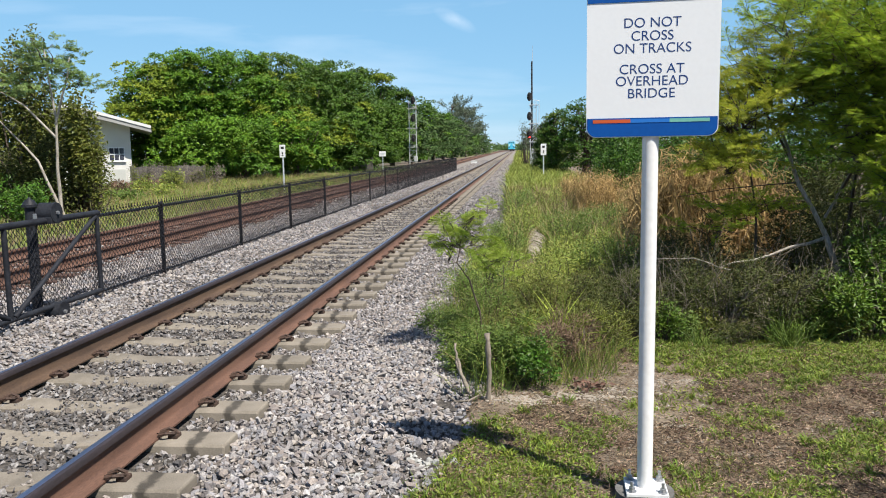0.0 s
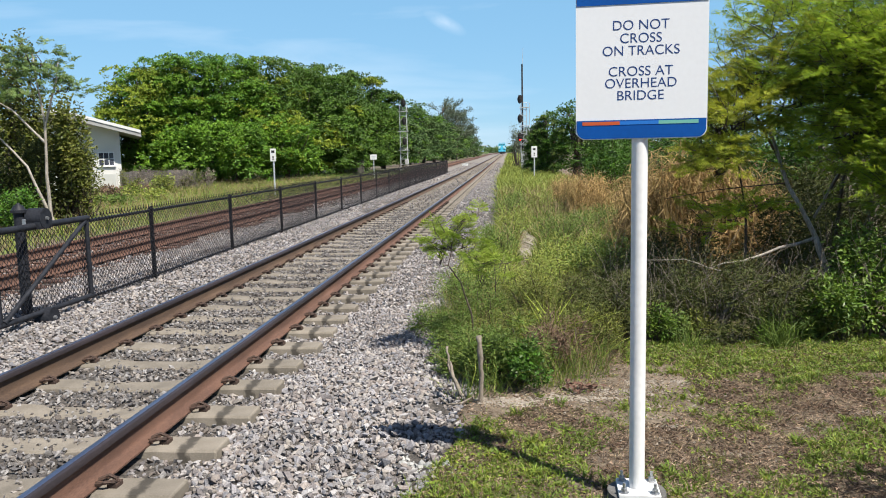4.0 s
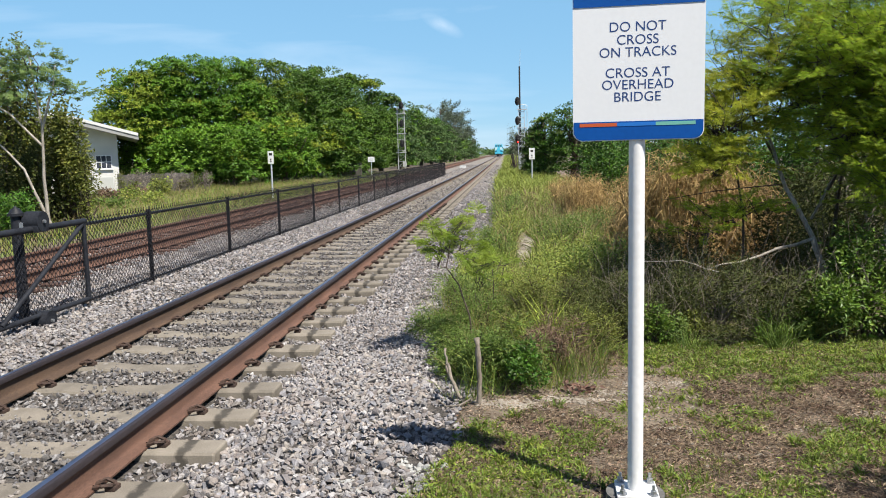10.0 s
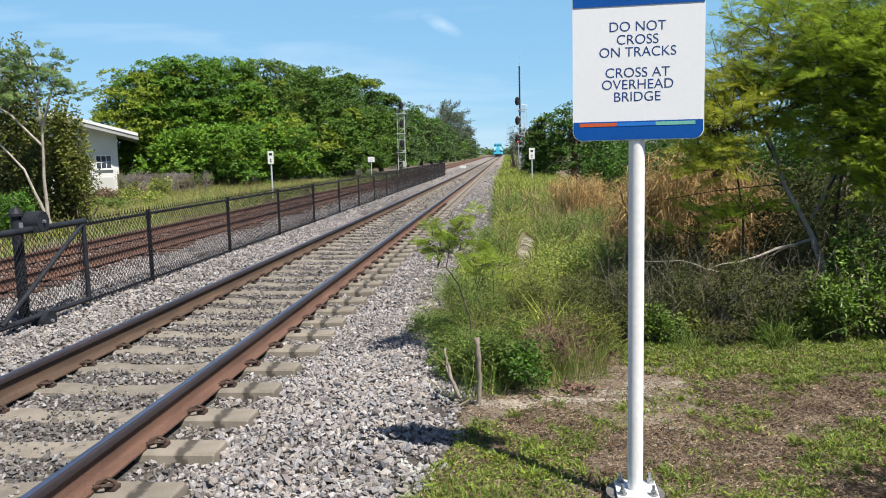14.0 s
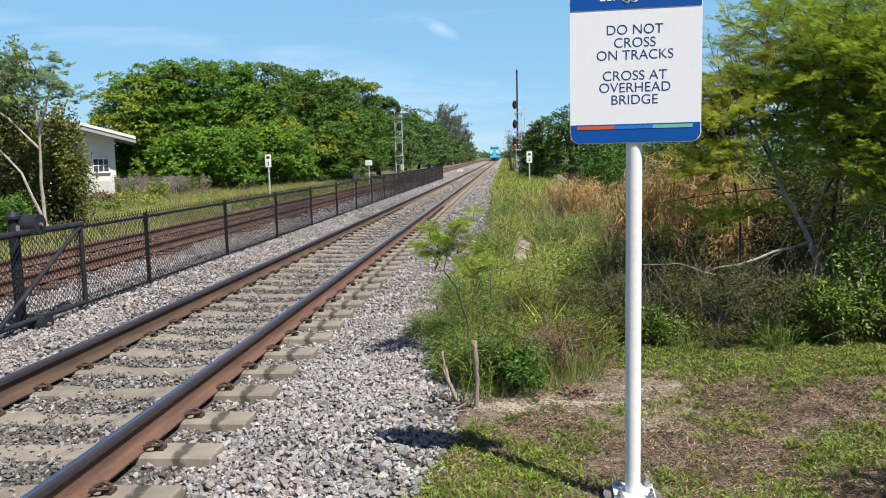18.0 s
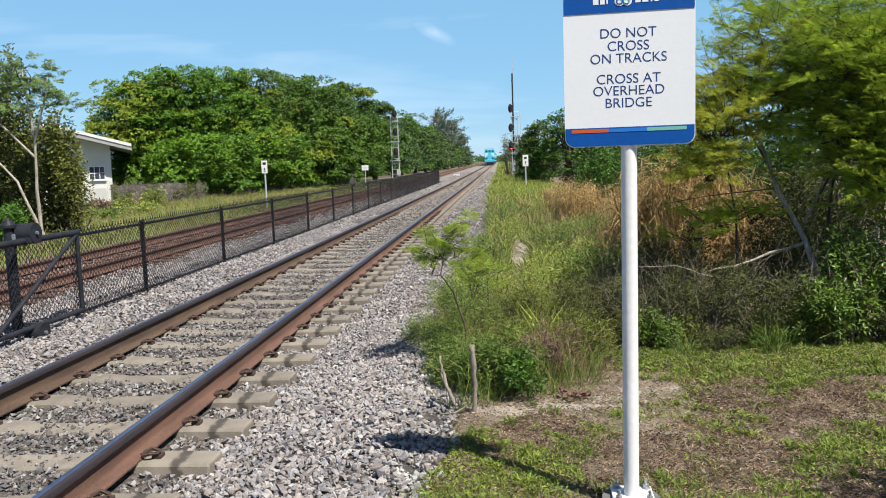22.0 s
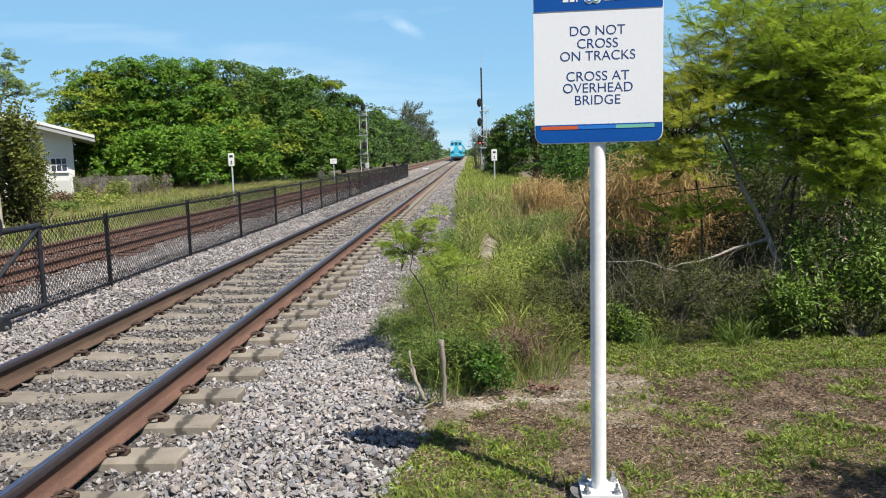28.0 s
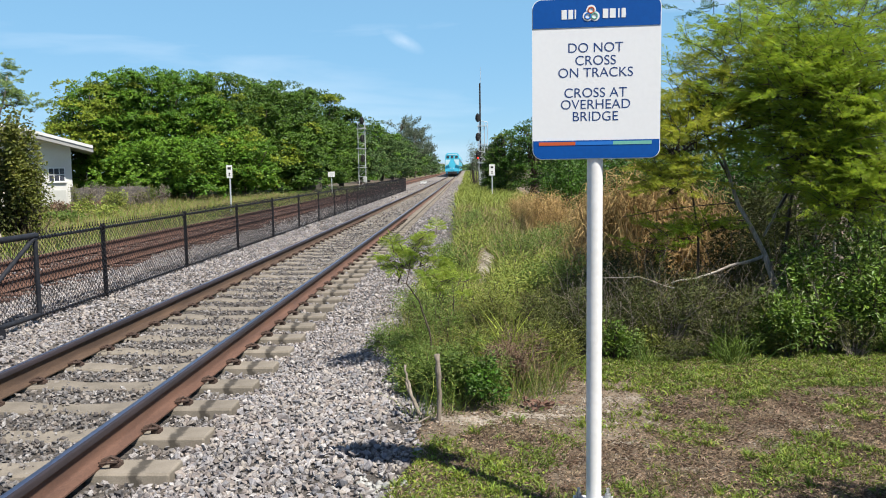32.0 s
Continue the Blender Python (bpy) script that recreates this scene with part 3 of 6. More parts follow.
part("ground", mesh_np("ground", *sheet(xs, ys, soil_z), SOIL, smooth=True), None)
tagged(bpy.data.objects["ground"], "sandy soil with patchy dry grass beside the tracks", "ground", kind="structure")
bx = np.array([-10.7, -10.4, -10.1, -9.8, -9.4, -8.8, -8.0, -7.2, -6.6, -6.2, -5.9, -5.5, -5.1, -4.7, -4.4, -4.1, -3, -2.4, -2.0, -1.85])


def bed_mesh():
    by = np.concatenate([[-40, -10, -3, 0, 1.5], np.arange(2, 14, 0.25), np.arange(14, 60, 2.0), [60, 70, 90, 130, 200, 260, 320, 500, 800]])
    cols = 10
    V = []
    for y in by:
        row = list(bx) + list(np.linspace(-1.85, float(toe(y)) + 0.12, cols + 1)[1:])
        V += [(x, y, float(bed_z(x, y))) for x in row]
    nx = len(bx) + cols
    i = (np.arange(len(by) - 1)[:, None] * nx + np.arange(nx - 1)).ravel()
    F = np.stack([i, i + 1, i + nx + 1, i + nx], 1)
    V = np.array(V)
    mid = V[F].mean(1)[:, 0]
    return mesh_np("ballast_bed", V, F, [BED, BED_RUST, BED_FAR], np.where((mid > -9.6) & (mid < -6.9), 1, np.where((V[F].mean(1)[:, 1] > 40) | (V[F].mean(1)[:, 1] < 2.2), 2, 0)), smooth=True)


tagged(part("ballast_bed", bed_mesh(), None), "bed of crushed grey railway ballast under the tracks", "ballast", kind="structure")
# the verge beyond the far track
vx = np.concatenate([[-400, -120, -70, -45, -35, -28, -24, -21, -18, -16, -14, -12.8, -11.4, -10.6]])
vy = np.concatenate([[-20, 0, 5], np.arange(8, 60, 2.0), [60, 65, 75, 90, 120, 170, 260, 320, 500]])
tagged(part("grass_verge", mesh_np("grass_verge", *sheet(vx, vy, lambda X, Y: soil_z(X, Y) + 0.02 + 0.05 * np.sin(X * 1.3 + Y * 0.7)), TURF, smooth=True), None),
       "rough green and straw-coloured verge beside the far track", "grass", kind="structure")

# ---- tracks ----
RAIL_TOP, TIE_TOP, TIE_STEP = 0.046, -0.150, 0.6405
NEAR_X, FAR_X, HALF = -3.106, -8.005, 0.754
PROFILE = [(-0.076, 0), (0.076, 0), (0.076, 0.011), (0.022, 0.030), (0.0095, 0.048), (0.0095, 0.125), (0.016, 0.140),
           (0.036, 0.149), (0.0375, 0.176), (0.031, 0.186), (0.012, 0.190), (-0.012, 0.190), (-0.031, 0.186), (-0.0375, 0.176),
           (-0.036, 0.149), (-0.016, 0.140), (-0.0095, 0.125), (-0.0095, 0.048), (-0.022, 0.030), (-0.076, 0.011)]


def rail_mesh(name, dull=False, web=RUST):
    """One long rail: rust below, a dark flank and a worn bright running face."""
    ys_ = [-40, -3, 4, 12, 30, 60, 100, 150, 200, 260, 320, 500, 800]
    n = len(PROFILE)
    V = [(x, y, z + float(grade(y))) for y in ys_ for x, z in PROFILE]
    F, I = [], []
    for j in range(len(ys_) - 1):
        for i in range(n):
            a, b = j * n + i, j * n + (i + 1) % n
            F.append((a, b, b + n, a + n))
            I.append(1 if i in (10, 11, 12) else 2 if i in (6, 7, 8, 9, 13) else 0)
    return mesh_np(name, V, F, [web, RUST_DARK if dull else STEEL, RUST if dull else HEAD_SIDE], I)


def tie_mesh():
    """A concrete tie: tapered sides, a lower middle, and worn edges."""
    bm = B()
    prof = [(-1.275, 0.0), (-0.45, 0.0), (-0.25, -0.022), (0.25, -0.022), (0.45, 0.0), (1.275, 0.0)]
    rows = []
    for x, dz in prof:
        e = 0.012 if abs(x) > 1.2 else 0
        rows.append([bm.verts.new(p) for p in ((x, -0.14, -0.21), (x, -0.122, dz - 0.016), (x, -0.108, dz), (x, 0.108, dz), (x, 0.122, dz - 0.016), (x, 0.14, -0.21))])
    for a, b in zip(rows, rows[1:]):
        for k in range(5):
            bm.faces.new((a[k], b[k], b[k + 1], a[k + 1]))
    bm.faces.new(rows[0][::-1])
    bm.faces.new(rows[-1])
    bmesh.ops.recalc_face_normals(bm, faces=bm.faces)
    ends = [e for e in bm.edges if abs(e.verts[0].co.x) > 1.2 and abs(e.verts[1].co.x) > 1.2]
    bmesh.ops.bevel(bm, geom=ends, offset=0.014, segments=2, profile=0.5, affect="EDGES")
    me = bpy.data.meshes.new("tie")
    bm.to_mesh(me)
    bm.free()
    me.materials.append(CONCRETE)
    return me


def clip_mesh():
    """A spring clip with its shoulder: a bent rod over the foot of the rail."""
    P = [(-0.05, -0.055, 0.03), (0.0, -0.06, 0.042), (0.045, -0.035, 0.04), (0.05, 0.0, 0.022), (0.03, 0.03, 0.03), (-0.02, 0.035, 0.046), (-0.065, 0.01, 0.03), (-0.07, -0.02, 0.022)]
    V, F = tube(P, [0.0125] * len(P), 6)
    bm = B()
    box(bm, (0.03, 0, 0.012), (0.06, 0.075, 0.03), 0.006)
    bm.verts.ensure_lookup_table()
    bmesh.ops.triangulate(bm, faces=bm.faces)
    bm.verts.index_update()
    W, G = np.array([v.co for v in bm.verts]), np.array([[v.index for v in f.verts] for f in bm.faces])
    bm.free()
    return mesh_np("rail_clip", *join([(V, F), (W, G)]), RUST_DARK)


near_track = thing("railway_track", "rusty steel rails on concrete ties in grey ballast", "railway track", kind="structure")
for s in (1, -1):
    smooth(part("rail", rail_mesh("rail", False, RUST if s > 0 else RUST_TAN), None, near_track, "brown rusty rail with a bright worn head")).location = (NEAR_X + s * HALF, 0, RAIL_TOP - 0.19)
TIE, CLIP = tie_mesh(), clip_mesh()
TIE_Y0 = 4.64 - 22 * TIE_STEP
tie_rng = random.Random(3)
for i in range(170):
    y = TIE_Y0 + i * TIE_STEP
    tie = part("tie", TIE, None, near_track)
    tie.matrix_basis = pose(NEAR_X + tie_rng.uniform(-0.012, 0.012), y, TIE_TOP + float(grade(y)) + tie_rng.uniform(-0.004, 0.003), 0, 0, tie_rng.uniform(-0.5, 0.5))
    if 14 < i < 60:
        for sx in (1, -1):
            for side in (1, -1):
                c = part("rail_clip", CLIP, None, tie)
                c.matrix_basis = pose(sx * HALF + side * 0.118, 0, 0.0, 0, 0, 0 if side > 0 else 180)
far_ties = [(np.array([v.co for v in TIE.vertices]) + (NEAR_X, TIE_Y0 + i * TIE_STEP, TIE_TOP + float(grade(TIE_Y0 + i * TIE_STEP))), None) for i in range(170, 460)]
tf = [list(p.vertices) for p in TIE.polygons]
fv, ff, k = [], [], 0
for V, _ in far_ties:
    fv += V.tolist()
    ff += [[q + k for q in f] for f in tf]
    k += len(V)
me = bpy.data.meshes.new("far_ties")
me.from_pydata(fv, [], ff)
me.materials.append(CONCRETE)
tagged(part("far_ties", me, None, near_track), kind="stuff")

far_track = thing("railway_track", "older brown track with timber ties behind the fence", "railway track", kind="structure")
for s in (1, -1):
    smooth(part("rail", rail_mesh("rail", True), None, far_track, "dull brown rail")).location = (FAR_X + s * HALF, 0, RAIL_TOP - 0.185)
bm = box(B(), (0, 0, -0.09), (2.6, 0.22, 0.18), 0.012)
WOOD_TIE = bpy.data.meshes.new("timber_tie")
bm.to_mesh(WOOD_TIE)
bm.free()
WOOD_TIE.materials.append(TIMBER)
for i in range(170):
    t_ = part("timber_tie", WOOD_TIE, None, far_track)
    t_.matrix_basis = pose(FAR_X + tie_rng.uniform(-0.05, 0.05), -2.0 + i * 0.53, -0.150 + float(grade(-2.0 + i * 0.53)) + tie_rng.uniform(-0.01, 0.005), 0, 0, tie_rng.uniform(-1.2, 1.2))

# ---- ballast stones ----


def strew(n, x0, x1, y0, y1, size, rng, keep=None, sink=0.25):
    p = np.stack([rng.uniform(x0, x1, n), rng.uniform(y0, y1, n), np.zeros(n)], 1)
    if keep is not None:
        p = p[keep(p)]
    s = rng.uniform(*size, len(p))
    p[:, 2] = bed_z(p[:, 0], p[:, 1]) + s * (0.5 - sink) * rng.uniform(-1.2, 3.4, len(p))
    return p, s


def off_ties(p):
    """Stones lie between the ties, up to their tops, and not under the rails."""
    x, y = p[:, 0], p[:, 1]
    k = (y - TIE_Y0) / TIE_STEP
    gap = np.abs(k - np.round(k)) * TIE_STEP
    on_tie = (np.abs(x - NEAR_X) < 1.30) & (gap < 0.125 - 0.05 * (np.abs(x - NEAR_X) < 0.6) * (np.sin(x * 9 + y * 5) > 0.2))
    on_rail = np.abs(np.abs(x - NEAR_X) - HALF) < 0.09
    return ~(on_tie | on_rail) & (x < toe(y) + 0.12 + 0.25 * np.sin(y * 7) * np.sin(y * 3.1 + x * 9) ** 2)


rs = np.random.default_rng(11)
near_rows = [strew(31000, -5.6, 0.0, 2.5, 9.0, (0.014, 0.032), rs, off_ties), strew(19000, -5.6, -0.3, 9.0, 22.0, (0.018, 0.036), rs, off_ties),
             strew(13000, -5.6, -0.6, 22.0, 48.0, (0.03, 0.05), rs, off_ties), strew(700, -2.6, 0.1, 2.4, 6.0, (0.034, 0.045), rs, off_ties),
             strew(11000, -2.1, 0.0, 2.6, 9.0, (0.012, 0.030), rs, off_ties), strew(4000, -5.6, -0.4, 48.0, 120.0, (0.05, 0.085), rs, off_ties),
             strew(11000, -5.6, -4.1, 6.0, 24.0, (0.02, 0.036), rs, off_ties), strew(9000, -2.3, -0.2, 5.0, 14.0, (0.014, 0.03), rs, off_ties),
             strew(3000, -5.6, 0.0, -9.0, 2.6, (0.025, 0.045), rs, off_ties)]
pos, size = np.concatenate([a for a, _ in near_rows]), np.concatenate([b for _, b in near_rows])
inside = (np.abs(pos[:, 0] - NEAR_X) < 0.72) | ((np.abs(pos[:, 0] - NEAR_X) < 1.05) & (rs.random(len(pos)) < 0.5))
tagged(part("crib_stones", mesh_np("crib_stones", *stones(pos[inside], size[inside], rs, CRUSHED), GRAVEL_DIRTY), None), "dirty brown-grey ballast between the near rails", "stones", kind="stuff")
pos, size = pos[~inside], size[~inside]
close = (pos[:, 1] < 5.6) & (pos[:, 1] > 2.6) & (pos[:, 0] > -2.4)
tagged(part("ballast_stones", mesh_np("ballast_stones", *join([stones(pos[close], size[close], rs, CRUSHED), stones(pos[~close], size[~close], rs, CRUSHED)]), GRAVEL), None), "loose angular grey and buff ballast stones", "stones", kind="stuff")


def far_off(p):
    return np.abs(np.abs(p[:, 0] - FAR_X) - HALF) > 0.09


shore, over = strew(15000, -7.1, -5.55, 7.5, 26.0, (0.024, 0.042), rs, lambda p: far_off(p) & (p[:, 0] > -6.95 + 0.25 * np.sin(p[:, 1] * 1.3))), strew(2600, -10.4, -5.6, 7.5, 34.0, (0.022, 0.04), rs, far_off)
farther = strew(2400, -7.0, -5.55, 26.0, 60.0, (0.045, 0.065), rs, far_off)
pos, size = np.concatenate([shore[0], over[0], farther[0]]), np.concatenate([shore[1], over[1], farther[1]])
tagged(part("far_track_stones", mesh_np("far_track_stones", *stones(pos, size, rs, CRUSHED), GRAVEL), None), "grey ballast stones between fence and far track", "stones", kind="stuff")
pos, size = strew(8500, -9.7, -6.85, 7.5, 34.0, (0.022, 0.04), rs, far_off)
tagged(part("rusty_stones", mesh_np("rusty_stones", *stones(pos, size, rs, CRUSHED), GRAVEL_RUST), None), "rust-stained ballast between the far rails", "stones", kind="stuff")
# small stones that lie on the ties between the rails
p = np.stack([rs.uniform(NEAR_X - 0.66, NEAR_X + 0.66, 5200), rs.uniform(3.0, 24.0, 5200), np.zeros(5200)], 1)
p = p[np.sin(p[:, 0] * 7 + p[:, 1] * 3.1) + np.sin(p[:, 1] * 1.7) > -0.3]
p[:, 2] = TIE_TOP - 0.006
tagged(part("stray_stones", mesh_np("stray_stones", *stones(p, rs.uniform(0.010, 0.026, len(p)), rs, CRUSHED), GRAVEL_DIRTY), None), "stray stones lying over the ties", "stones", kind="stuff")
# pale limestone rubble at the lawn's edge
rb = np.random.default_rng(21)
LUMPS = [(-0.88, 3.98, 0.07), (-0.80, 3.86, 0.06), (-0.62, 4.22, 0.075), (-0.55, 4.12, 0.06), (-0.48, 4.2, 0.07), (-0.42, 4.02, 0.055), (-0.36, 4.12, 0.06), (-0.30, 4.0, 0.05), (-0.70, 4.33, 0.05), (-0.25, 4.08, 0.045)]
bits = [np.array((x, y, 0)) + rb.normal(size=(14, 3)) * (r * 0.75, r * 0.6, 0) for x, y, r in LUMPS]
sizes = [rb.uniform(0.12, 0.45, 14) * r for x, y, r in LUMPS]
p, sz = np.concatenate([np.array([(x, y, 0.0) for x, y, r in LUMPS])] + bits), np.concatenate([np.array([r * 0.55 for x, y, r in LUMPS])] + sizes)
p[:, 2] = np.maximum(bed_z(p[:, 0], p[:, 1]), soil_z(p[:, 0], p[:, 1])) - 0.004
tagged(part("limestone_rubble", mesh_np("limestone_rubble", *stones(p, sz, rb), LIMESTONE), None), "pale broken limestone at the edge of the grass", "stones", kind="stuff")

# ---- chain-link fence ----
FENCE_X, POST_Y0, POST_STEP, POSTS = -5.23, 11.05, 3.28, 18


def link_mesh(length, height, pitch=0.080, r=0.0036, top=True):
    """Chain-link wire: zigzag wires hooked side by side, with twisted ends standing up along the top."""
    V, F = [], []
    n, m = int(length / pitch), int(height / (pitch * 0.5))
    for i in range(n + 1):
        pts = []
        for j in range(m + 1):
            pts.append((0.004 * (-1) ** j, (i + (0.5 if j % 2 else 0) * (1 if i % 1 == 0 else 0)) * pitch, j * pitch * 0.5))
        pts2 = [(x, y if j % 2 == 0 else y, z) for j, (x, y, z) in enumerate(pts)]
        for sgn in (1, -1):
            P = [(x * sgn, i * pitch + (y - i * pitch) * sgn, z) for x, y, z in pts2]
            k = len(V)
            for (x, y, z) in P:
                V += [(x - r, y - r, z), (x + r, y - r, z), (x, y + r * 1.3, z)]
            for j in range(len(P) - 1):
                a = k + 3 * j
                for c in range(3):
                    d = (c + 1) % 3
                    F.append((a + c, a + d, a + 3 + d, a + 3 + c))
        if top:
            k = len(V)
            for z in (height - 0.02, height + 0.035):
                V += [(-0.004, i * pitch - 0.004, z), (0.004, i * pitch - 0.004, z), (0, i * pitch + 0.005, z)]
            F += [(k, k + 1, k + 4, k + 3), (k + 1, k + 2, k + 5, k + 4), (k + 2, k, k + 3, k + 5)]
    return mesh_np("chain_link", V, F, BLACK_VINYL)


fence = thing("chain_link_fence", "low black vinyl-coated chain-link fence between the tracks", "fence", FENCE_X, 0, -0.10)
POST = bpy.data.meshes.new("post")
bm = rod(B(), (0, 0, -0.2), (0, 0, 1.02), 0.030, seg=14)
bmesh.ops.create_uvsphere(bm, u_segments=12, v_segments=6, radius=0.034, matrix=Matrix.Translation((0, 0, 1.03)))
rod(bm, (0, 0, 0.93), (0, 0, 0.965), 0.036, seg=14)
bm.to_mesh(POST)
bm.free()
POST.materials.append(BLACK_VINYL)
LINK, FAR_LINK = link_mesh(POST_STEP, 1.04), link_mesh(POST_STEP, 1.04, 0.094, 0.0028)
RAILBAR = bpy.data.meshes.new("top_rail")
rod(B(), (0, 0, 0), (0, POST_STEP, 0), 0.021, seg=10).to_mesh(RAILBAR)
RAILBAR.materials.append(BLACK_VINYL)
LOWBAR = bpy.data.meshes.new("bottom_rail")
rod(B(), (0, 0, 0), (0, POST_STEP, 0), 0.017, seg=8).to_mesh(LOWBAR)
LOWBAR.materials.append(BLACK_VINYL)
for i in range(POSTS):
    y = POST_Y0 + i * POST_STEP
    part("post", POST, None, fence).location = (0, y, 0)
    if i < POSTS - 1:
        part("top_rail", RAILBAR, None, fence).location = (0, y, 1.0)
        part("bottom_rail", LOWBAR, None, fence).location = (0, y, 0.05)
        part("chain_link", LINK if i < 3 else FAR_LINK, None, fence).location = (0.028, y, 0.03)
GATE_END = 9.1
part("top_rail", rod(B(), (0, GATE_END + 0.1, 1.0), (0, POST_Y0, 1.0), 0.021), BLACK_VINYL, fence)
part("bottom_rail", rod(B(), (0, GATE_END + 0.1, 0.05), (0, POST_Y0, 0.05), 0.017), BLACK_VINYL, fence)
part("chain_link", link_mesh(POST_Y0 - GATE_END, 1.04), None, fence).location = (0.028, GATE_END, 0.03)

gate = thing("sliding_gate", "black cantilever sliding gate with chain-link infill and diagonal brace", "gate", FENCE_X + 0.10, 0, -0.10)
GA, GB = 5.35, GATE_END
smooth(part("top_tube", rod(B(), (0, GA, 1.05), (0, GB + 0.03, 1.05), 0.036), DARK_PAINT, gate))
smooth(part("bottom_tube", rod(B(), (0, GA, 0.10), (0, GB + 0.03, 0.10), 0.030), DARK_PAINT, gate))
for y in (GB, GB - 1.75, GA):
    smooth(part("upright", rod(B(), (0, y, 0.10), (0, y, 1.05), 0.028), DARK_PAINT, gate))
smooth(part("brace", rod(B(), (0.01, GB - 0.04, 1.02), (0.01, GB - 1.70, 0.12), 0.026), DARK_PAINT, gate))
smooth(part("brace", rod(B(), (0.01, GA + 0.05, 1.02), (0.01, GB - 1.8, 0.12), 0.026), DARK_PAINT, gate))
part("chain_link", link_mesh(GB - GA - 0.06, 0.94, top=False), None, gate).location = (-0.03, GA + 0.03, 0.10)
gpost = thing("gate_post", "thick black gate post with roller covers and a domed cap", "post", FENCE_X - 0.06, 8.05, -0.12)
smooth(part("column", rod(B(), (0, 0, -0.2), (0, 0, 1.22), 0.055, seg=20), DARK_PAINT, gpost))
bm = rod(B(), (0, 0, 1.22), (0, 0, 1.25), 0.085, seg=20)
rod(bm, (0, 0, 1.25), (0, 0, 1.30), 0.075, 0.045, 20)
rod(bm, (0, 0, 1.30), (0, 0, 1.325), 0.03, 0.012, 16)
smooth(part("cap", bm, DARK_PAINT, gpost))
for z, lab in ((1.15, "round black roller cover over the gate's top tube"), (0.05, "round black roller cover at the foot")):
    bm = rod(B(), (0.07, 0.09, z), (0.25, 0.09, z), 0.112, seg=24)
    box(bm, (0.16, 0.09, z - 0.06), (0.17, 0.21, 0.11), 0.01)
    c = smooth(part("roller_cover", bm, DARK_PAINT, gpost, lab))
    part("axle_nut", rod(B(), (0.25, 0.09, z), (0.275, 0.09, z), 0.02, seg=6), ZINC, c)
    part("bracket", box(B(), (0.06, 0.04, z - 0.05), (0.05, 0.14, 0.10), 0.006), ZINC if z > 1 else DARK_PAINT, gpost)

# ---- warning sign ----
SX, SY, SW, SH, SZ = 0.606, 3.76, 0.588, 0.738, 2.058
sign = thing("warning_sign", "white and blue track warning sign on a white round post", "sign", SX, SY, 0.0, 0)
SB = -0.062  # the ground at its foot


def rounded(w, h, r, lower=True, upper=True, seg=8):
    pts = []
    for sx, sz, a0, on in ((1, 1, 0, upper), (-1, 1, 90, upper), (-1, -1, 180, lower), (1, -1, 270, lower)):
        cx, cz = sx * (w / 2 - r), sz * (h / 2 - r)
        if on:
            pts += [(cx + r * math.cos(radians(a0 + 90 * k / seg)), cz + r * math.sin(radians(a0 + 90 * k / seg))) for k in range(seg + 1)]
        else:
            pts.append((sx * w / 2, sz * h / 2))
    return pts


def plate(pts, y0, y1):
    """A flat plate in the xz plane between two depths."""
    bm = B()
    f = bm.faces.new([bm.verts.new((x, y0, z)) for x, z in pts])
    ext = bmesh.ops.extrude_face_region(bm, geom=[f])
    bmesh.ops.translate(bm, verts=[v for v in ext["geom"] if isinstance(v, bmesh.types.BMVert)], vec=(0, y1 - y0, 0))
    bmesh.ops.recalc_face_normals(bm, faces=bm.faces)
    return bm


def lettering(text, width, height):
    """Raised letters of the built-in font, fitted to a width and a height, lying in the xz plane round the origin."""
    cu = bpy.data.curves.new("letters", "FONT")
    cu.body, cu.align_x, cu.extrude, cu.offset = text, "CENTER", 0.002, -0.004
    tmp = new("letters", cu)
    me = bpy.data.meshes.new_from_object(tmp.evaluated_get(bpy.context.evaluated_depsgraph_get()))
    bpy.data.objects.remove(tmp)
    n = len(me.vertices)
    co = np.empty(n * 3)
    me.vertices.foreach_get("co", co)
    co = co.reshape(-1, 3)
    lo, hi = co.min(0), co.max(0)
    q = (co - (lo + hi) / 2) / (hi - lo)
    me.vertices.foreach_set("co", np.stack([q[:, 0] * width, -q[:, 2] * 0.0005, q[:, 1] * height], 1).ravel())
    bm = B()
    bm.from_mesh(me)
    left, out = set(bm.verts), []
    while left:
        group, todo = set(), [next(iter(left))]
        while todo:
            v = todo.pop()
            if v not in group:
                group.add(v)
                todo += [e.other_vert(v) for e in v.link_edges]
        left -= group
        one = bm.copy()
        one.verts.ensure_lookup_table()
        keep = {v.index for v in group}
        bmesh.ops.delete(one, geom=[v for v in one.verts if v.index not in keep], context="VERTS")
        out.append(one)
    bm.free()
    return sorted(out, key=lambda o: min(v.co.x for v in o.verts))


SIGN_TURN = -5.0  # its right edge stands nearer
panel = part("panel", plate(rounded(SW, SH, 0.045), -0.042, -0.038), SIGN_WHITE, sign, "white panel with rounded corners")
panel.matrix_basis = pose(0, 0, SZ, 0, 0, SIGN_TURN)
U = SW / 669.0
band = part("header_band", plate(rounded(SW - 0.007, 150 * U - 0.0035, 0.042, lower=False), -0.0445, -0.0425), SIGN_BLUE, panel)
band.location.z = SH / 2 - 75 * U - 0.0018
foot = part("footer_band", plate(rounded(SW - 0.007, 100 * U - 0.0035, 0.042, upper=False), -0.0445, -0.0425), SIGN_BLUE, panel)
foot.location.z = -SH / 2 + 50 * U + 0.0018
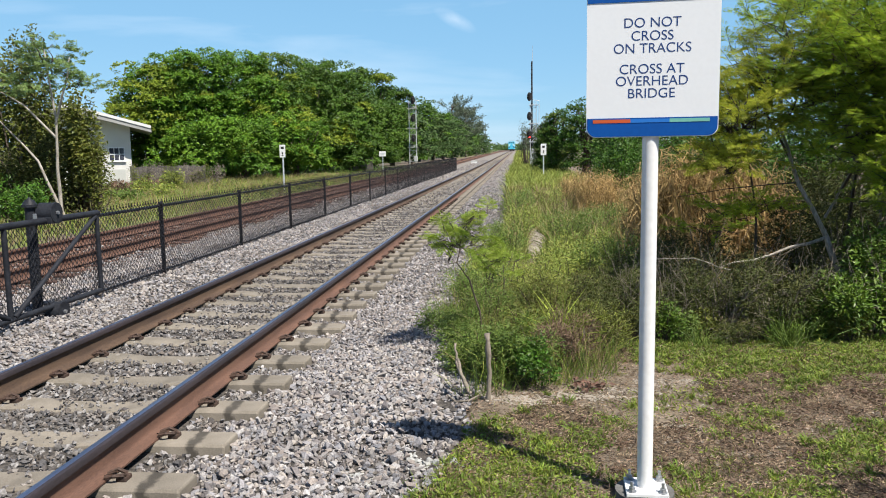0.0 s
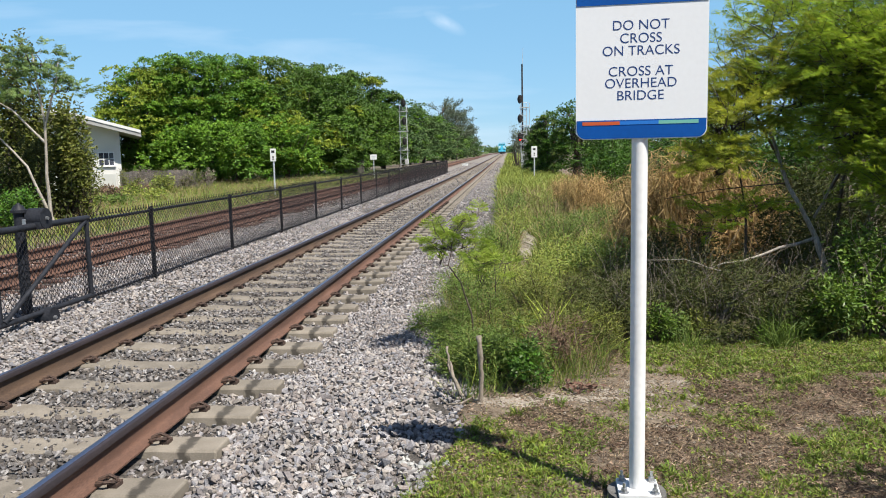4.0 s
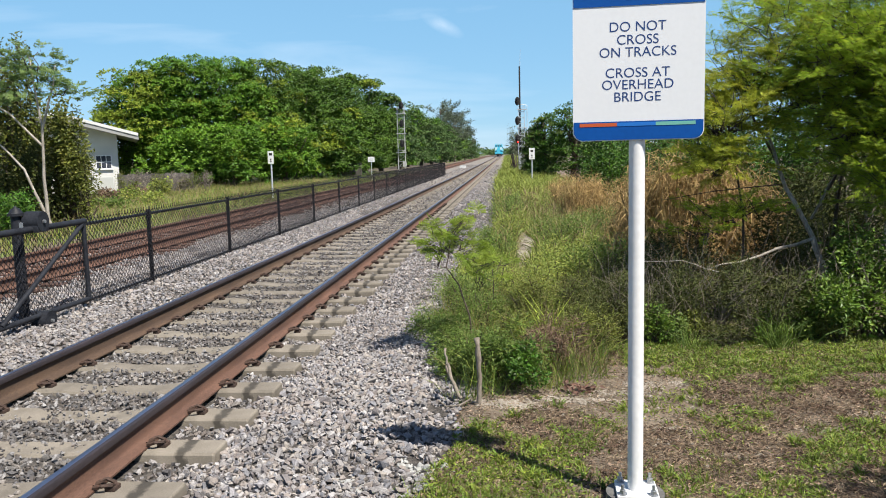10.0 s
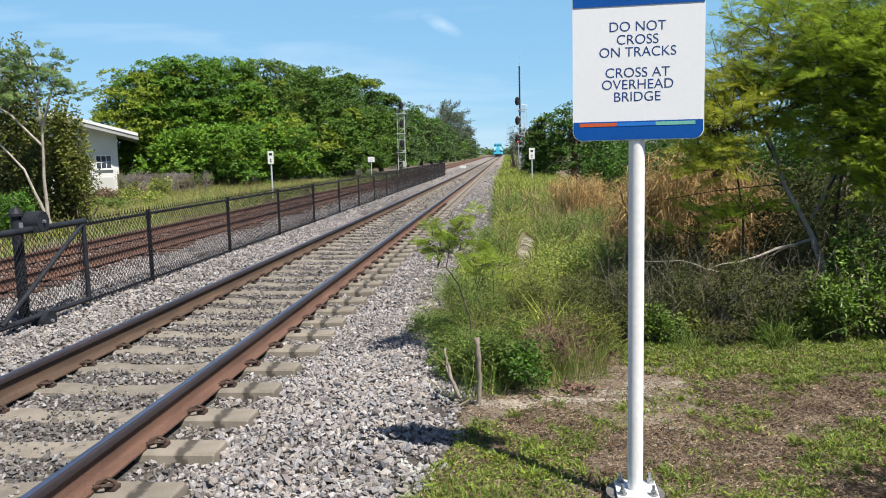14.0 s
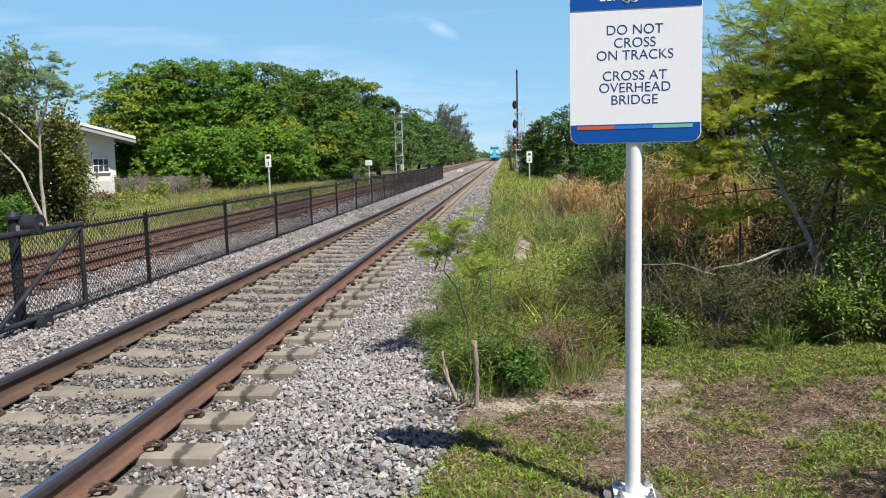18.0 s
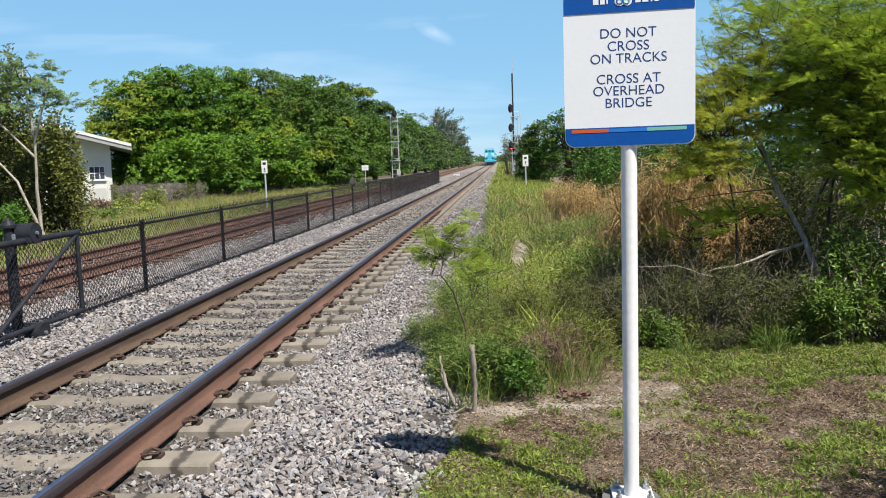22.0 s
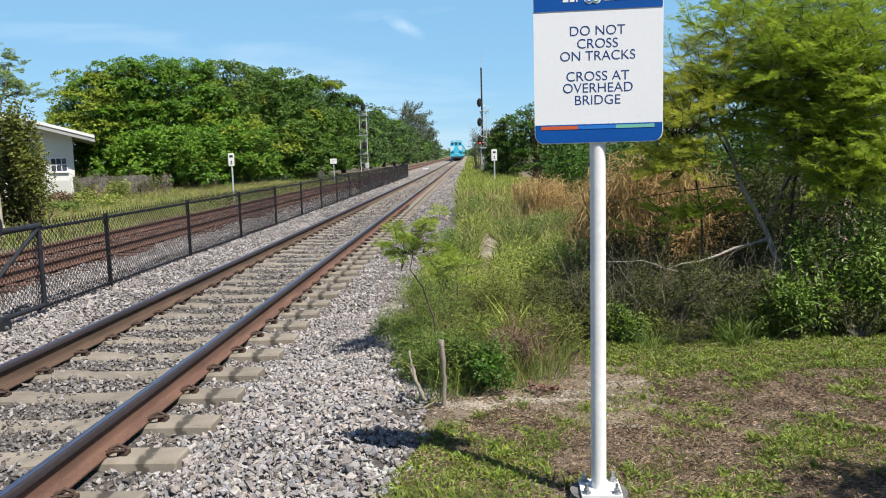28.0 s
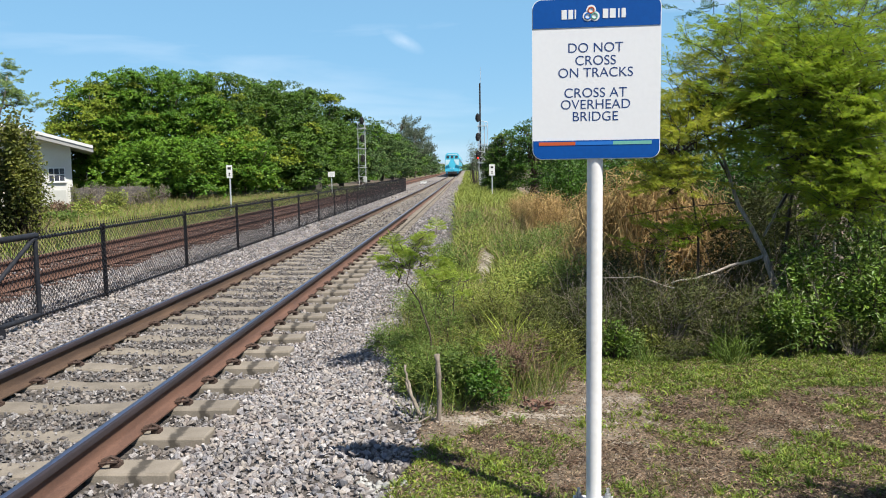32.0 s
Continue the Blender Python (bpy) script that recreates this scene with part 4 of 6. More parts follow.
for x0, x1, m in ((-300, -107, SIGN_ORANGE), (-107, 91, SIGN_SKY), (91, 291, SIGN_MINT)):
    part("stripe", box(B(), ((x0 + x1) / 2 * U, -0.0455, -SH / 2 + 84 * U), ((x1 - x0) * U, 0.0012, 18 * U)), m, panel)
for text, w, z in (("DO NOT", 284, 262), ("CROSS", 210, 328), ("ON TRACKS", 388, 391), ("CROSS AT", 325, 496), ("OVERHEAD", 362, 557), ("BRIDGE", 236, 620)):
    for letter in lettering(text, w * U, 49 * U):
        part("letter", letter, SIGN_INK, panel).location = (-2 * U, -0.0427, SH / 2 - (z - 7) * U)
for x0, x1 in ((-180, -152), (-144, -120), (-112, -104), (34, 62), (70, 100), (112, 120), (130, 152)):
    part("mark", box(B(), ((x0 + x1) / 2 * U, -0.0455, SH / 2 - 83 * U), ((x1 - x0) * U, 0.0012, 48 * U), 0.0004), SIGN_WHITE, panel)
bm = B()
for a in (90, 210, 330):
    rod(bm, (-26 * U + 22 * U * math.cos(radians(a)), -0.0450, SH / 2 - 84 * U + 22 * U * math.sin(radians(a))),
        (-26 * U + 22 * U * math.cos(radians(a)), -0.0462, SH / 2 - 84 * U + 22 * U * math.sin(radians(a))), 25 * U, seg=24)
emblem = part("emblem", bm, SIGN_WHITE, panel, "white three-lobed emblem")
for a, m in ((90, SIGN_ORANGE), (210, SIGN_SKY), (330, SIGN_MINT)):
    c = (-26 * U + 20 * U * math.cos(radians(a)), SH / 2 - 84 * U + 20 * U * math.sin(radians(a)))
    ring = [(c[0] + 15 * U * math.cos(radians(k)), -0.0466, c[1] + 15 * U * math.sin(radians(k))) for k in range(0, 360, 30)]
    part("loop", mesh_np("loop", *tube(ring + ring[:1], [4 * U] * 13, 5), m), None, emblem)
pole = smooth(part("pole", rod(B(), (0, 0, SB + 0.05), (0, 0, SZ + SH / 2 - 0.06), 0.0372, seg=32), WHITE_PAINT, sign, "round white painted post"))
bmd = B()
bmesh.ops.create_uvsphere(bmd, u_segments=24, v_segments=10, radius=0.0372, matrix=Matrix.Translation((0, 0, SZ + SH / 2 - 0.06)))
smooth(part("pole_cap", bmd, WHITE_PAINT, sign))
for z in (SZ - 0.22, SZ + 0.22):
    part("clamp", box(B(), (0, -0.026, z), (0.10, 0.018, 0.03), 0.004), ZINC, sign)
base = part("base_plate", box(B(), (0, 0, 0.042), (0.20, 0.20, 0.018), 0.003), WHITE_PAINT, sign)
base.matrix_basis = pose(0.006, 0, SB, 0, 0, -3)
for x in (-0.073, 0.073):
    for y in (-0.073, 0.073):
        bolt = part("anchor_bolt", rod(B(), (x, y, 0.051), (x, y, 0.10), 0.008, seg=10), ZINC, base)
        part("washer", rod(B(), (x, y, 0.0515), (x, y, 0.055), 0.023, seg=18), ZINC, bolt)
        part("nut", rod(B(), (x, y, 0.055), (x, y, 0.073), 0.0155, seg=6), ZINC, bolt)
footing = rod(B(), (SX, SY, -0.3), (SX, SY, SB + 0.032), 0.150, 0.142, 28)
tagged(smooth(part("concrete_footing", footing, OLD_CONCRETE)), "round grey concrete footing under the sign", "footing")

# ---- signals and small signs ----


def lattice(name, label, x, y, height, width, mat):
    """A ladder-like signal mast: two legs, rungs and cross braces."""
    ob = thing(name, label, "signal", x, y, -0.3, group="railway signals")
    for sx in (-1, 1):
        for sy in (-1, 1):
            part("leg", box(B(), (sx * width / 2, sy * 0.12, height / 2), (0.05, 0.05, height)), mat, ob)
    n = int(height / 0.55)
    for i in range(n):
        z = 0.3 + i * 0.55
        part("rung", box(B(), (0, -0.12, z), (width, 0.035, 0.04)), mat, ob)
        bm = rod(B(), (-width / 2, -0.12, z), (width / 2, -0.12, z + 0.55), 0.014, seg=6)
        part("cross_brace", bm, mat, ob)
    return ob


def signal_head(ob, x, z, lit=False):
    """A black oval target with a hooded lens."""
    bm = B()
    bmesh.ops.create_cone(bm, cap_ends=True, segments=28, radius1=0.225, radius2=0.225, depth=0.05, matrix=Matrix.Translation((x, -0.45, z)) @ Matrix.Diagonal((1, 1, 1.8, 1)) @ Matrix.Rotation(radians(90), 4, "X"))
    box(bm, (x, -0.33, z), (0.26, 0.22, 0.66), 0.03)
    head = part("signal_head", bm, UNDER, ob, "black oval signal head")
    for dz in (0.22, 0.0):
        bm = rod(B(), (x, -0.48, z + dz), (x, -0.72, z + dz - 0.03), 0.10, 0.09, 16)
        part("hood", bm, UNDER, head)
    on = lit
    part("lens", rod(B(), (x, -0.475, z - 0.24), (x, -0.50, z - 0.24), 0.06, seg=20), RED_LAMP if on else LENS_DARK, head, "glowing red lens" if on else "")
    part("bracket", rod(B(), (x, -0.3, z), (0 if abs(x) < 0.1 else x * 0.4, 0, z), 0.03, seg=8), UNDER, ob)


mr = lattice("signal_mast", "galvanised signal mast with three black heads and a glowing red lamp", 1.42, 75, 6.3, 0.55, GALV)
for z, lit in ((6.75, False), (4.95, False), (3.25, True)):
    signal_head(mr, -0.36, z, lit)
part("pole", rod(B(), (-0.12, 0, 0.2), (-0.12, 0, 10.0), 0.085, 0.075, 14), UNDER, mr, "black steel pole")
part("antenna", rod(B(), (-0.08, 0, 10.0), (-0.02, 0, 11.5), 0.022, 0.012, 8), GALV, mr)
part("ladder_rail", rod(B(), (0.55, 0.1, 0.1), (0.55, 0.1, 6.4), 0.025, seg=8), GALV, mr)
part("cage", rod(B(), (0.55, 0.1, 6.4), (-0.1, 0.1, 6.5), 0.025, seg=8), GALV, mr)
for z in (2.6, 4.3, 6.0):
    part("platform", box(B(), (0.05, 0, z), (0.9, 0.5, 0.06)), GALV, mr)
part("relay_case", box(B(), (0.2, -0.1, 1.1), (1.0, 0.6, 1.6), 0.03), GALV, mr, "grey steel equipment case")
ml = lattice("signal_mast", "pale lattice signal mast with three black heads", -10.65, 80, 6.9, 0.72, ALU)
for z in (7.0, 5.2, 3.2):
    signal_head(ml, 0.12, z)
part("cabinet", box(B(), (0.3, -0.2, 1.1), (0.34, 0.3, 0.5), 0.02), ALU, ml)
for z in (2.3, 4.2, 6.2):
    part("platform", box(B(), (0.0, -0.1, z), (1.0, 0.5, 0.06)), ALU, ml)


def marker(x, y, zb, zt, w, h, label):
    """A white plate with dark marks on a thin steel post."""
    ob = thing("track_marker", label, "sign", x, y, zb, group="white track markers")
    part("post", rod(B(), (0, 0, -0.2), (0, 0, zt - zb - 0.02), 0.04, seg=10), GALV, ob)
    pl = part("plate", box(B(), (0, -0.05, zt - zb - h / 2), (w, 0.012, h), 0.004), WHITE_PAINT, ob)
    for dx, dz, ww, hh in ((0, 0.16, 0.16, 0.12), (0.0, -0.10, 0.07, 0.09), (0.0, -0.2, 0.09, 0.05)):
        part("mark", box(B(), (dx, -0.058, zt - zb - h / 2 + dz), (ww, 0.004, hh)), UNDER, pl)


marker(1.52, 48, -0.25, 1.93, 0.34, 0.68, "white plate with dark marks on a grey post in weeds")
marker(-11.54, 38, -0.36, 2.03, 0.29, 0.62, "white plate with dark marks on a grey post beyond the fence")
ws = thing("small_notice", "small white notice board on a short post", "sign", -11.05, 64, -0.3)
part("post", rod(B(), (0, 0, -0.1), (0, 0, 1.5), 0.035, seg=8), GALV, ws)
pl = part("plate", box(B(), (0, -0.05, 1.72), (0.55, 0.015, 0.42), 0.005), WHITE_PAINT, ws)
part("mark", box(B(), (0, -0.06, 1.76), (0.34, 0.004, 0.05)), GALV, pl)
part("mark", box(B(), (0, -0.06, 1.66), (0.26, 0.004, 0.04)), GALV, pl)
sb = thing("switch_box", "low white switch machine between the tracks", "switch machine", -5.4, 97, -0.16)
part("case", box(B(), (0, 0, 0.2), (0.75, 0.5, 0.4), 0.05), WHITE_PAINT, sb)
part("lid", box(B(), (0, 0, 0.43), (0.8, 0.55, 0.06), 0.02), ALU, sb)
part("rod", rod(B(), (0.3, 0, 0.1), (1.5, 0, 0.02), 0.03, seg=8), UNDER, sb)

# ---- house ----
house = thing("house", "white stucco house with a low white pitched roof behind trees", "house", -26.45, 52, -0.3, 27)
HW, HD, HH = 7.2, 11.0, 4.0
bm = B()
gable = [(-HW, 0), (0, 0), (0, HH), (-HW / 2, HH + 1.0), (-HW, HH)]
f = bm.faces.new([bm.verts.new((x, 0, z)) for x, z in gable])
ext = bmesh.ops.extrude_face_region(bm, geom=[f])
bmesh.ops.translate(bm, verts=[v for v in ext["geom"] if isinstance(v, bmesh.types.BMVert)], vec=(0, HD, 0))
bmesh.ops.recalc_face_normals(bm, faces=bm.faces)
part("wall", bm, STUCCO, house, "white stucco walls")
for s in (0, 1):
    x0, z0 = (1.35, HH + 0.10 - 1.35 * 0.29) if s == 0 else (-HW - 1.35, HH + 0.10 - 1.35 * 0.29)
    xm, zm = -HW / 2, HH + 1.12
    bm = plate([(x0, z0), (xm, zm), (xm, zm + 0.2), (x0, z0 + 0.2)], -1.3, HD + 0.6)
    r_ = part("roof", bm, ROOF_WHITE, house, "low white roof slope with deep eaves")
    # plate coloured grey for the shade under the eaves
    bm = plate([(x0, z0 - 0.02), (xm, zm - 0.02), (xm, zm - 0.30), (x0 + (0.03 if s == 0 else -0.03), z0 - 0.26)], -1.25, HD + 0.5)
    part("soffit", bm, SHADE_GREY, r_)
win = part("window", box(B(), (-0.92, -0.02, 2.02), (1.02, 0.06, 0.95)), WHITE_PAINT, house)
for i in range(3):
    for j in range(2):
        part("pane", box(B(), (-0.92 + (i - 1) * 0.32, -0.055, 2.02 + (j - 0.5) * 0.44), (0.27, 0.02, 0.38)), GLASS, win)
part("sill", box(B(), (-0.92, -0.06, 1.52), (1.15, 0.14, 0.06)), WHITE_PAINT, win)
part("window", box(B(), (-5.0, -0.03, 2.1), (0.9, 0.06, 1.0)), GLASS, house)
bf = thing("board_fence", "weathered grey board fence in front of the house", "fence", -24.6, 49, -0.35)
fr = random.Random(8)
for i in range(30):
    part("board", box(B(), (i * 0.17 - 0.4, fr.uniform(-0.01, 0.01), 0.62), (0.155, 0.025, 1.25 + fr.uniform(-0.12, 0.1))), FENCE_WOOD, bf)
lw = thing("garden_wall", "low white wall beside the house", "wall", -26.6, 49.2, -0.35)
part("panel", box(B(), (0, 0, 0.55), (2.4, 0.2, 1.1), 0.02), STUCCO, lw)
bf2 = thing("board_fence", "short run of weathered grey boards by the far trees", "fence", -15.2, 74, -0.35)
for i in range(16):
    part("board", box(B(), (i * 0.2 - 1.6, fr.uniform(-0.02, 0.02), 0.75), (0.18, 0.025, 1.5 + fr.uniform(-0.2, 0.2))), FENCE_WOOD, bf2)

# ---- trees and plants ----


def plant(name, label, category, x, y, z, kind="", group=""):
    return thing(name, label, category, x, y, z, kind=kind, group=group)


def ficus(x, y, h, w, seed, new_share=0.25, n=5200, leafsize=0.30, mats=None):
    """A dense round-headed tree clothed to the ground: trunk, limbs and lumps of leaves."""
    rng = np.random.default_rng(seed)
    ob = plant("tree", "dense round-headed green tree clothed to the ground", "tree", x, y, -0.35, group="trees beyond the far track")
    limbs = [tube(crooked((0, 0, 0), (0.2, 0, h * 0.55), 6, 0.12, rng), np.linspace(0.34, 0.16, 6))]
    lumps = []
    for i in range(64):
        a, u = rng.uniform(0, 2 * np.pi), rng.uniform(-0.04, 1)
        rad = w * 0.76 * math.sqrt(max(0.12, 1 - (u * 1.02 - 0.25) ** 2 * 1.25)) * rng.uniform(0.72, 1.04)
        lumps.append(((math.cos(a) * rad, math.sin(a) * rad * 0.8, h * (0.10 + 0.78 * u)), w * rng.uniform(0.16, 0.29)))
    lumps.append(((0, 0, h * 0.86), w * 0.34))
    for c, r in lumps[::6]:
        limbs.append(tube(crooked((0.1, 0, h * 0.3), c, 5, 0.15, rng), np.linspace(0.13, 0.03, 5), 5))
    part("trunk", mesh_np("trunk", *join(limbs), BARK, smooth=True), None, ob)
    old, young = [], []
    per, k = max(6, n // len(lumps) // 14), 14
    for c, r in lumps:
        p, d = blob_points(c, (r, r, r * 0.8), per * 2, rng, 0.85)
        upper = np.argsort(-(d[:, 2] + rng.normal(0, 0.25, per * 2)))[:per]
        p, d = p[upper], d[upper]
        o = rng.normal(size=(per, k, 3))
        o /= np.linalg.norm(o, axis=2, keepdims=True)
        o[:, :, 2] = np.abs(o[:, :, 2]) * 0.8 - 0.2
        q = p[:, None] + o * rng.uniform(0.4, 1.0, (per, k, 1)) * (leafsize * rng.uniform(0.7, 1.3, (per, 1, 1)))
        face = (d[:, None] * 0.9 + o * 0.7).reshape(-1, 3)
        o, q = o.reshape(-1, 3), q.reshape(-1, 3)
        g = leaves(q, rng.uniform(0.7, 1.25, len(q)) * leafsize, rng, o * 1.6 + (0, 0, -0.25), face=face)
        (young if rng.random() < new_share else old).append(g)
    p, d = blob_points((0, 0, h * 0.47), (w * 0.72, w * 0.58, h * 0.40), n // 5, rng, 0.3)
    old.append(leaves(p, rng.uniform(0.7, 1.3, len(p)) * leafsize * 1.35, rng, d))
    ma, mb = mats or (FICUS, FICUS_NEW)
    if old:
        part("crown", mesh_np("crown", *join(old), ma), None, ob)
    if young:
        part("crown", mesh_np("crown", *join(young), mb), None, ob, "lighter young foliage")
    return ob


# place, height, half width, share of young foliage, and whether its leaf is the shaded copy
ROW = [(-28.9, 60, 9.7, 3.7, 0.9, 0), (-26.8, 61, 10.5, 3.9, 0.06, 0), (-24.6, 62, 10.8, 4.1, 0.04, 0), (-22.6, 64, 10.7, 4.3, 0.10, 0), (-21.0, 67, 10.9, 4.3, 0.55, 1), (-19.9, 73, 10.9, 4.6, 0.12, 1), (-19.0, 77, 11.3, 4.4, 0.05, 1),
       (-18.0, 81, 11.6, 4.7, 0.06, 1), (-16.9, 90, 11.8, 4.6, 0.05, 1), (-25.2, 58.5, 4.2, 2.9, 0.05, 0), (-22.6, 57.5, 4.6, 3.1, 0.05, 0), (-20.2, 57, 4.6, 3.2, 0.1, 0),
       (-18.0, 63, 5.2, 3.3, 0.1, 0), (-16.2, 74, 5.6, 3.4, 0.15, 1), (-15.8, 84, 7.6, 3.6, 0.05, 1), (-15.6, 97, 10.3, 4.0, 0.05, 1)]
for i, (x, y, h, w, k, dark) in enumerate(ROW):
    ficus(x, y, h, w, 100 + i, k, 27000 if h > 6 else 14000, 0.2 if y < 70 else 0.235, (FICUS_SHADED, FICUS_NEW) if dark else None)
for i, (x, y, h, w) in enumerate([(-15.6, 124, 10.6, 4.4), (-14.9, 136, 9.8, 4.2), (-14.3, 150, 9.2, 4.5), (-13.9, 165, 8.6, 4.6), (-13.4, 185, 8.6, 4.6), (-12.9, 210, 8.2, 4.6), (-12.6, 240, 8.0, 5.0), (-15.4, 112, 7.0, 3.6)]):
    ficus(x, y, h, w, 160 + i, 0.25, 7000, 0.36, (FAR_LEAF, FICUS) if y < 200 else (FAR_LEAF, FAR_LEAF))


def casuarina(x, y, h, w, seed):
    """An airy needle tree with upswept limbs and ragged plumes."""
    rng = np.random.default_rng(seed)
    ob = plant("needle_tree", "airy grey-green needle tree with ragged plumes", "tree", x, y, -0.35)
    limbs, pos, out = [tube(crooked((0, 0, 0), (0, 0, h * 0.92), 7, 0.2, rng), np.linspace(0.28, 0.05, 7))], [], []
    for i in range(34):
        a, z0 = rng.uniform(0, 2 * np.pi), h * rng.uniform(0.35, 0.85)
        e = np.array((math.cos(a) * w * rng.uniform(0.5, 1), math.sin(a) * w * 0.7, z0 + h * rng.uniform(0.05, 0.2)))
        e[2] = min(e[2], h)
        L = crooked((0, 0, z0), e, 5, 0.15, rng)
        limbs.append(tube(L, np.linspace(0.07, 0.015, 5), 4))
        t = rng.uniform(0.35, 1.05, 90)[:, None]
        pos.append(np.array((0, 0, z0)) + (e - (0, 0, z0)) * t + rng.normal(size=(90, 3)) * 0.3)
        out.append(np.repeat(((e - (0, 0, z0)) / np.linalg.norm(e - (0, 0, z0)))[None], 90, 0) * 1.5 + (0, 0, 0.4))
    part("trunk", mesh_np("trunk", *join(limbs), BARK, smooth=True), None, ob)
    P, D = np.concatenate(pos), np.concatenate(out)
    d = rng.normal(size=P.shape) * 0.7 + D
    part("crown", mesh_np("crown", *scatter(LEAF, P, basis(d, rng), np.stack([rng.uniform(0.4, 0.9, len(P)), np.full(len(P), 0.26), np.full(len(P), 0.26)], 1)), NEEDLE), None, ob)


casuarina(-14.2, 172, 13.2, 4.6, 31)
casuarina(-11.9, 180, 12.6, 4.2, 32)
casuarina(-11.4, 215, 9.4, 3.2, 33)
casuarina(2.6, 92, 4.6, 1.5, 34)


def sprays(P, D, rng, reach, frond, pairs=6, droop=0.3):
    """Fronds set in pairs along arching twigs that lie nearly level: where each sits, its way, its length, and the twigs."""
    D = D / np.linalg.norm(D, axis=1, keepdims=True)
    S = np.cross((0, 0, 1.0), D)
    S /= np.linalg.norm(S, axis=1, keepdims=True) + 1e-9
    L = reach * rng.uniform(0.6, 1.2, len(P))[:, None]
    pos, way, size = [], [], []
    for k in range(pairs):
        u = (k + 0.7) / pairs
        at = P + D * L * u + np.array((0, 0, -1.0)) * droop * L * u * u
        for side in (-1, 1):
            pos.append(at + rng.normal(size=P.shape) * 0.006)
            way.append(D * 0.62 + S * side * 0.78 + rng.normal(size=P.shape) * 0.14 - np.array((0, 0, droop * u)))
            size.append(frond * (1.05 - 0.5 * u) * rng.uniform(0.75, 1.2, len(P)))
    pos.append(P + D * L + np.array((0, 0, -1.0)) * droop * L), way.append(D - np.array((0, 0, droop))), size.append(np.full(len(P), frond * 0.7))
    twig = [tube([p - d * l * 0.35, p + d * l * 0.45 - (0, 0, droop * l * 0.2), p + d * l - (0, 0, droop * l)], (0.0045, 0.003, 0.001), 3) for p, d, l in zip(P, D, L[:, 0])]
    return np.concatenate(pos), np.concatenate(way), np.concatenate(size), twig


def feather_tree(x, y, h, seed, fronds, centres, size=(0.16, 0.28), mat=FERN, trunk=(), bark=BARK, template=FROND, label="", boughs=(), reach=0.3, droop=0.1):
    """A tree with feathery leaves: crooked stems, twigs and fronds round given centres (place, radius, number share)."""
    rng = np.random.default_rng(seed)
    ob = plant("feathery_tree", label or "thin-stemmed tree with fine feathery yellow-green leaves", "tree", x, y, 0)
    root = np.array((x, y, 0.0))
    woods, twigs_, P, D, Z = [], [], [], [], []
    for pts, r0, r1 in trunk:
        pts = np.array(pts) - root
        k = len(pts)
        fine = np.concatenate([crooked(pts[i], pts[i + 1], 4, 0.009, rng)[: 4 if i == k - 2 else 3] for i in range(k - 1)])
        woods.append(tube(fine, np.linspace(r0, r1, len(fine)), 8))
    tot = sum(c[2] for c in centres)
    for c, r, share in centres:
        c = np.array(c) - root
        n = max(3, int(fronds * share / tot / 13))
        d = np.clip(rng.normal(size=(n, 3)) * 0.52, -1.1, 1.1)
        out = d * (0.7, 0.7, 0.2) + rng.normal(size=(n, 3)) * (0.5, 0.5, 0.3) + (0, 0, 0.3)
        pos, way, size_, twig = sprays(c + d * np.broadcast_to(r, 3), out, rng, reach, float(np.mean(size)), droop=droop)
        P.append(pos), D.append(way), Z.append(size_)
        twigs_ += twig
        for _ in range(max(2, n // 6)):
            e, _d = blob_points(c, np.broadcast_to(r, 3), 1, rng, 0.4)
            twigs_.append(tube(crooked(c - (0, 0, float(np.max(r)) * 0.5), e[0], 5, 0.05, rng), np.linspace(min(0.010, 0.03 * float(np.max(r))), 0.002, 5), 4))
    part("trunk", mesh_np("trunk", *join(woods), bark, smooth=True), None, ob)
    for pts, r0, r1 in boughs:
        twigs_.append(tube(crooked(np.array(pts[0]) - root, np.array(pts[-1]) - root, 7, 0.05, rng) if len(pts) == 2 else np.array(pts) - root, np.linspace(r0, r1, 7 if len(pts) == 2 else len(pts)), 6))
    tagged(part("branchwork", mesh_np("branchwork", *join(twigs_), BARK, smooth=True), None, ob), kind="stuff")
    P, D, Z = np.concatenate(P), np.concatenate(D), np.concatenate(Z)
    part("crown", mesh_np("crown", *scatter(template, P, basis(D, rng, 0.6, (0.3, -0.6, 0.8)), Z), mat), None, ob)
    return ob


J = (2.92, 7.75, 0.76)
BOUGHS = [([(2.68, 8.1, 1.49), (2.53, 8.1, 1.77), (2.39, 8.15, 2.06), (2.3, 8.2, 2.31), (2.23, 8.2, 2.51)], 0.013, 0.004), ([(2.53, 8.1, 1.77), (2.64, 8.0, 1.96), (2.75, 8.0, 2.31)], 0.009, 0.003), ([(2.39, 8.15, 2.06), (2.52, 8.1, 2.3)], 0.008, 0.003), ([(3.1, 7.9, 1.21), (3.24, 7.9, 1.48), (3.34, 7.9, 1.68), (3.44, 7.9, 1.9), (3.55, 7.9, 2.11)], 0.013, 0.004), ([(3.34, 7.9, 1.68), (3.17, 7.9, 2.02), (3.11, 7.9, 2.39)], 0.008, 0.003), ([(2.67, 7.9, 1.28), (2.31, 7.8, 1.26), (1.99, 7.8, 1.23), (1.49, 7.7, 1.16)], 0.007, 0.003), ([(3.3, 8.4, 0.0), (3.42, 8.4, 1.3), (3.72, 8.4, 2.2), (3.9, 8.5, 3.2)], 0.02, 0.006), ([(2.75, 7.9, 1.1), (2.42, 7.8, 1.11), (2.26, 7.8, 1.04)], 0.006, 0.003)]
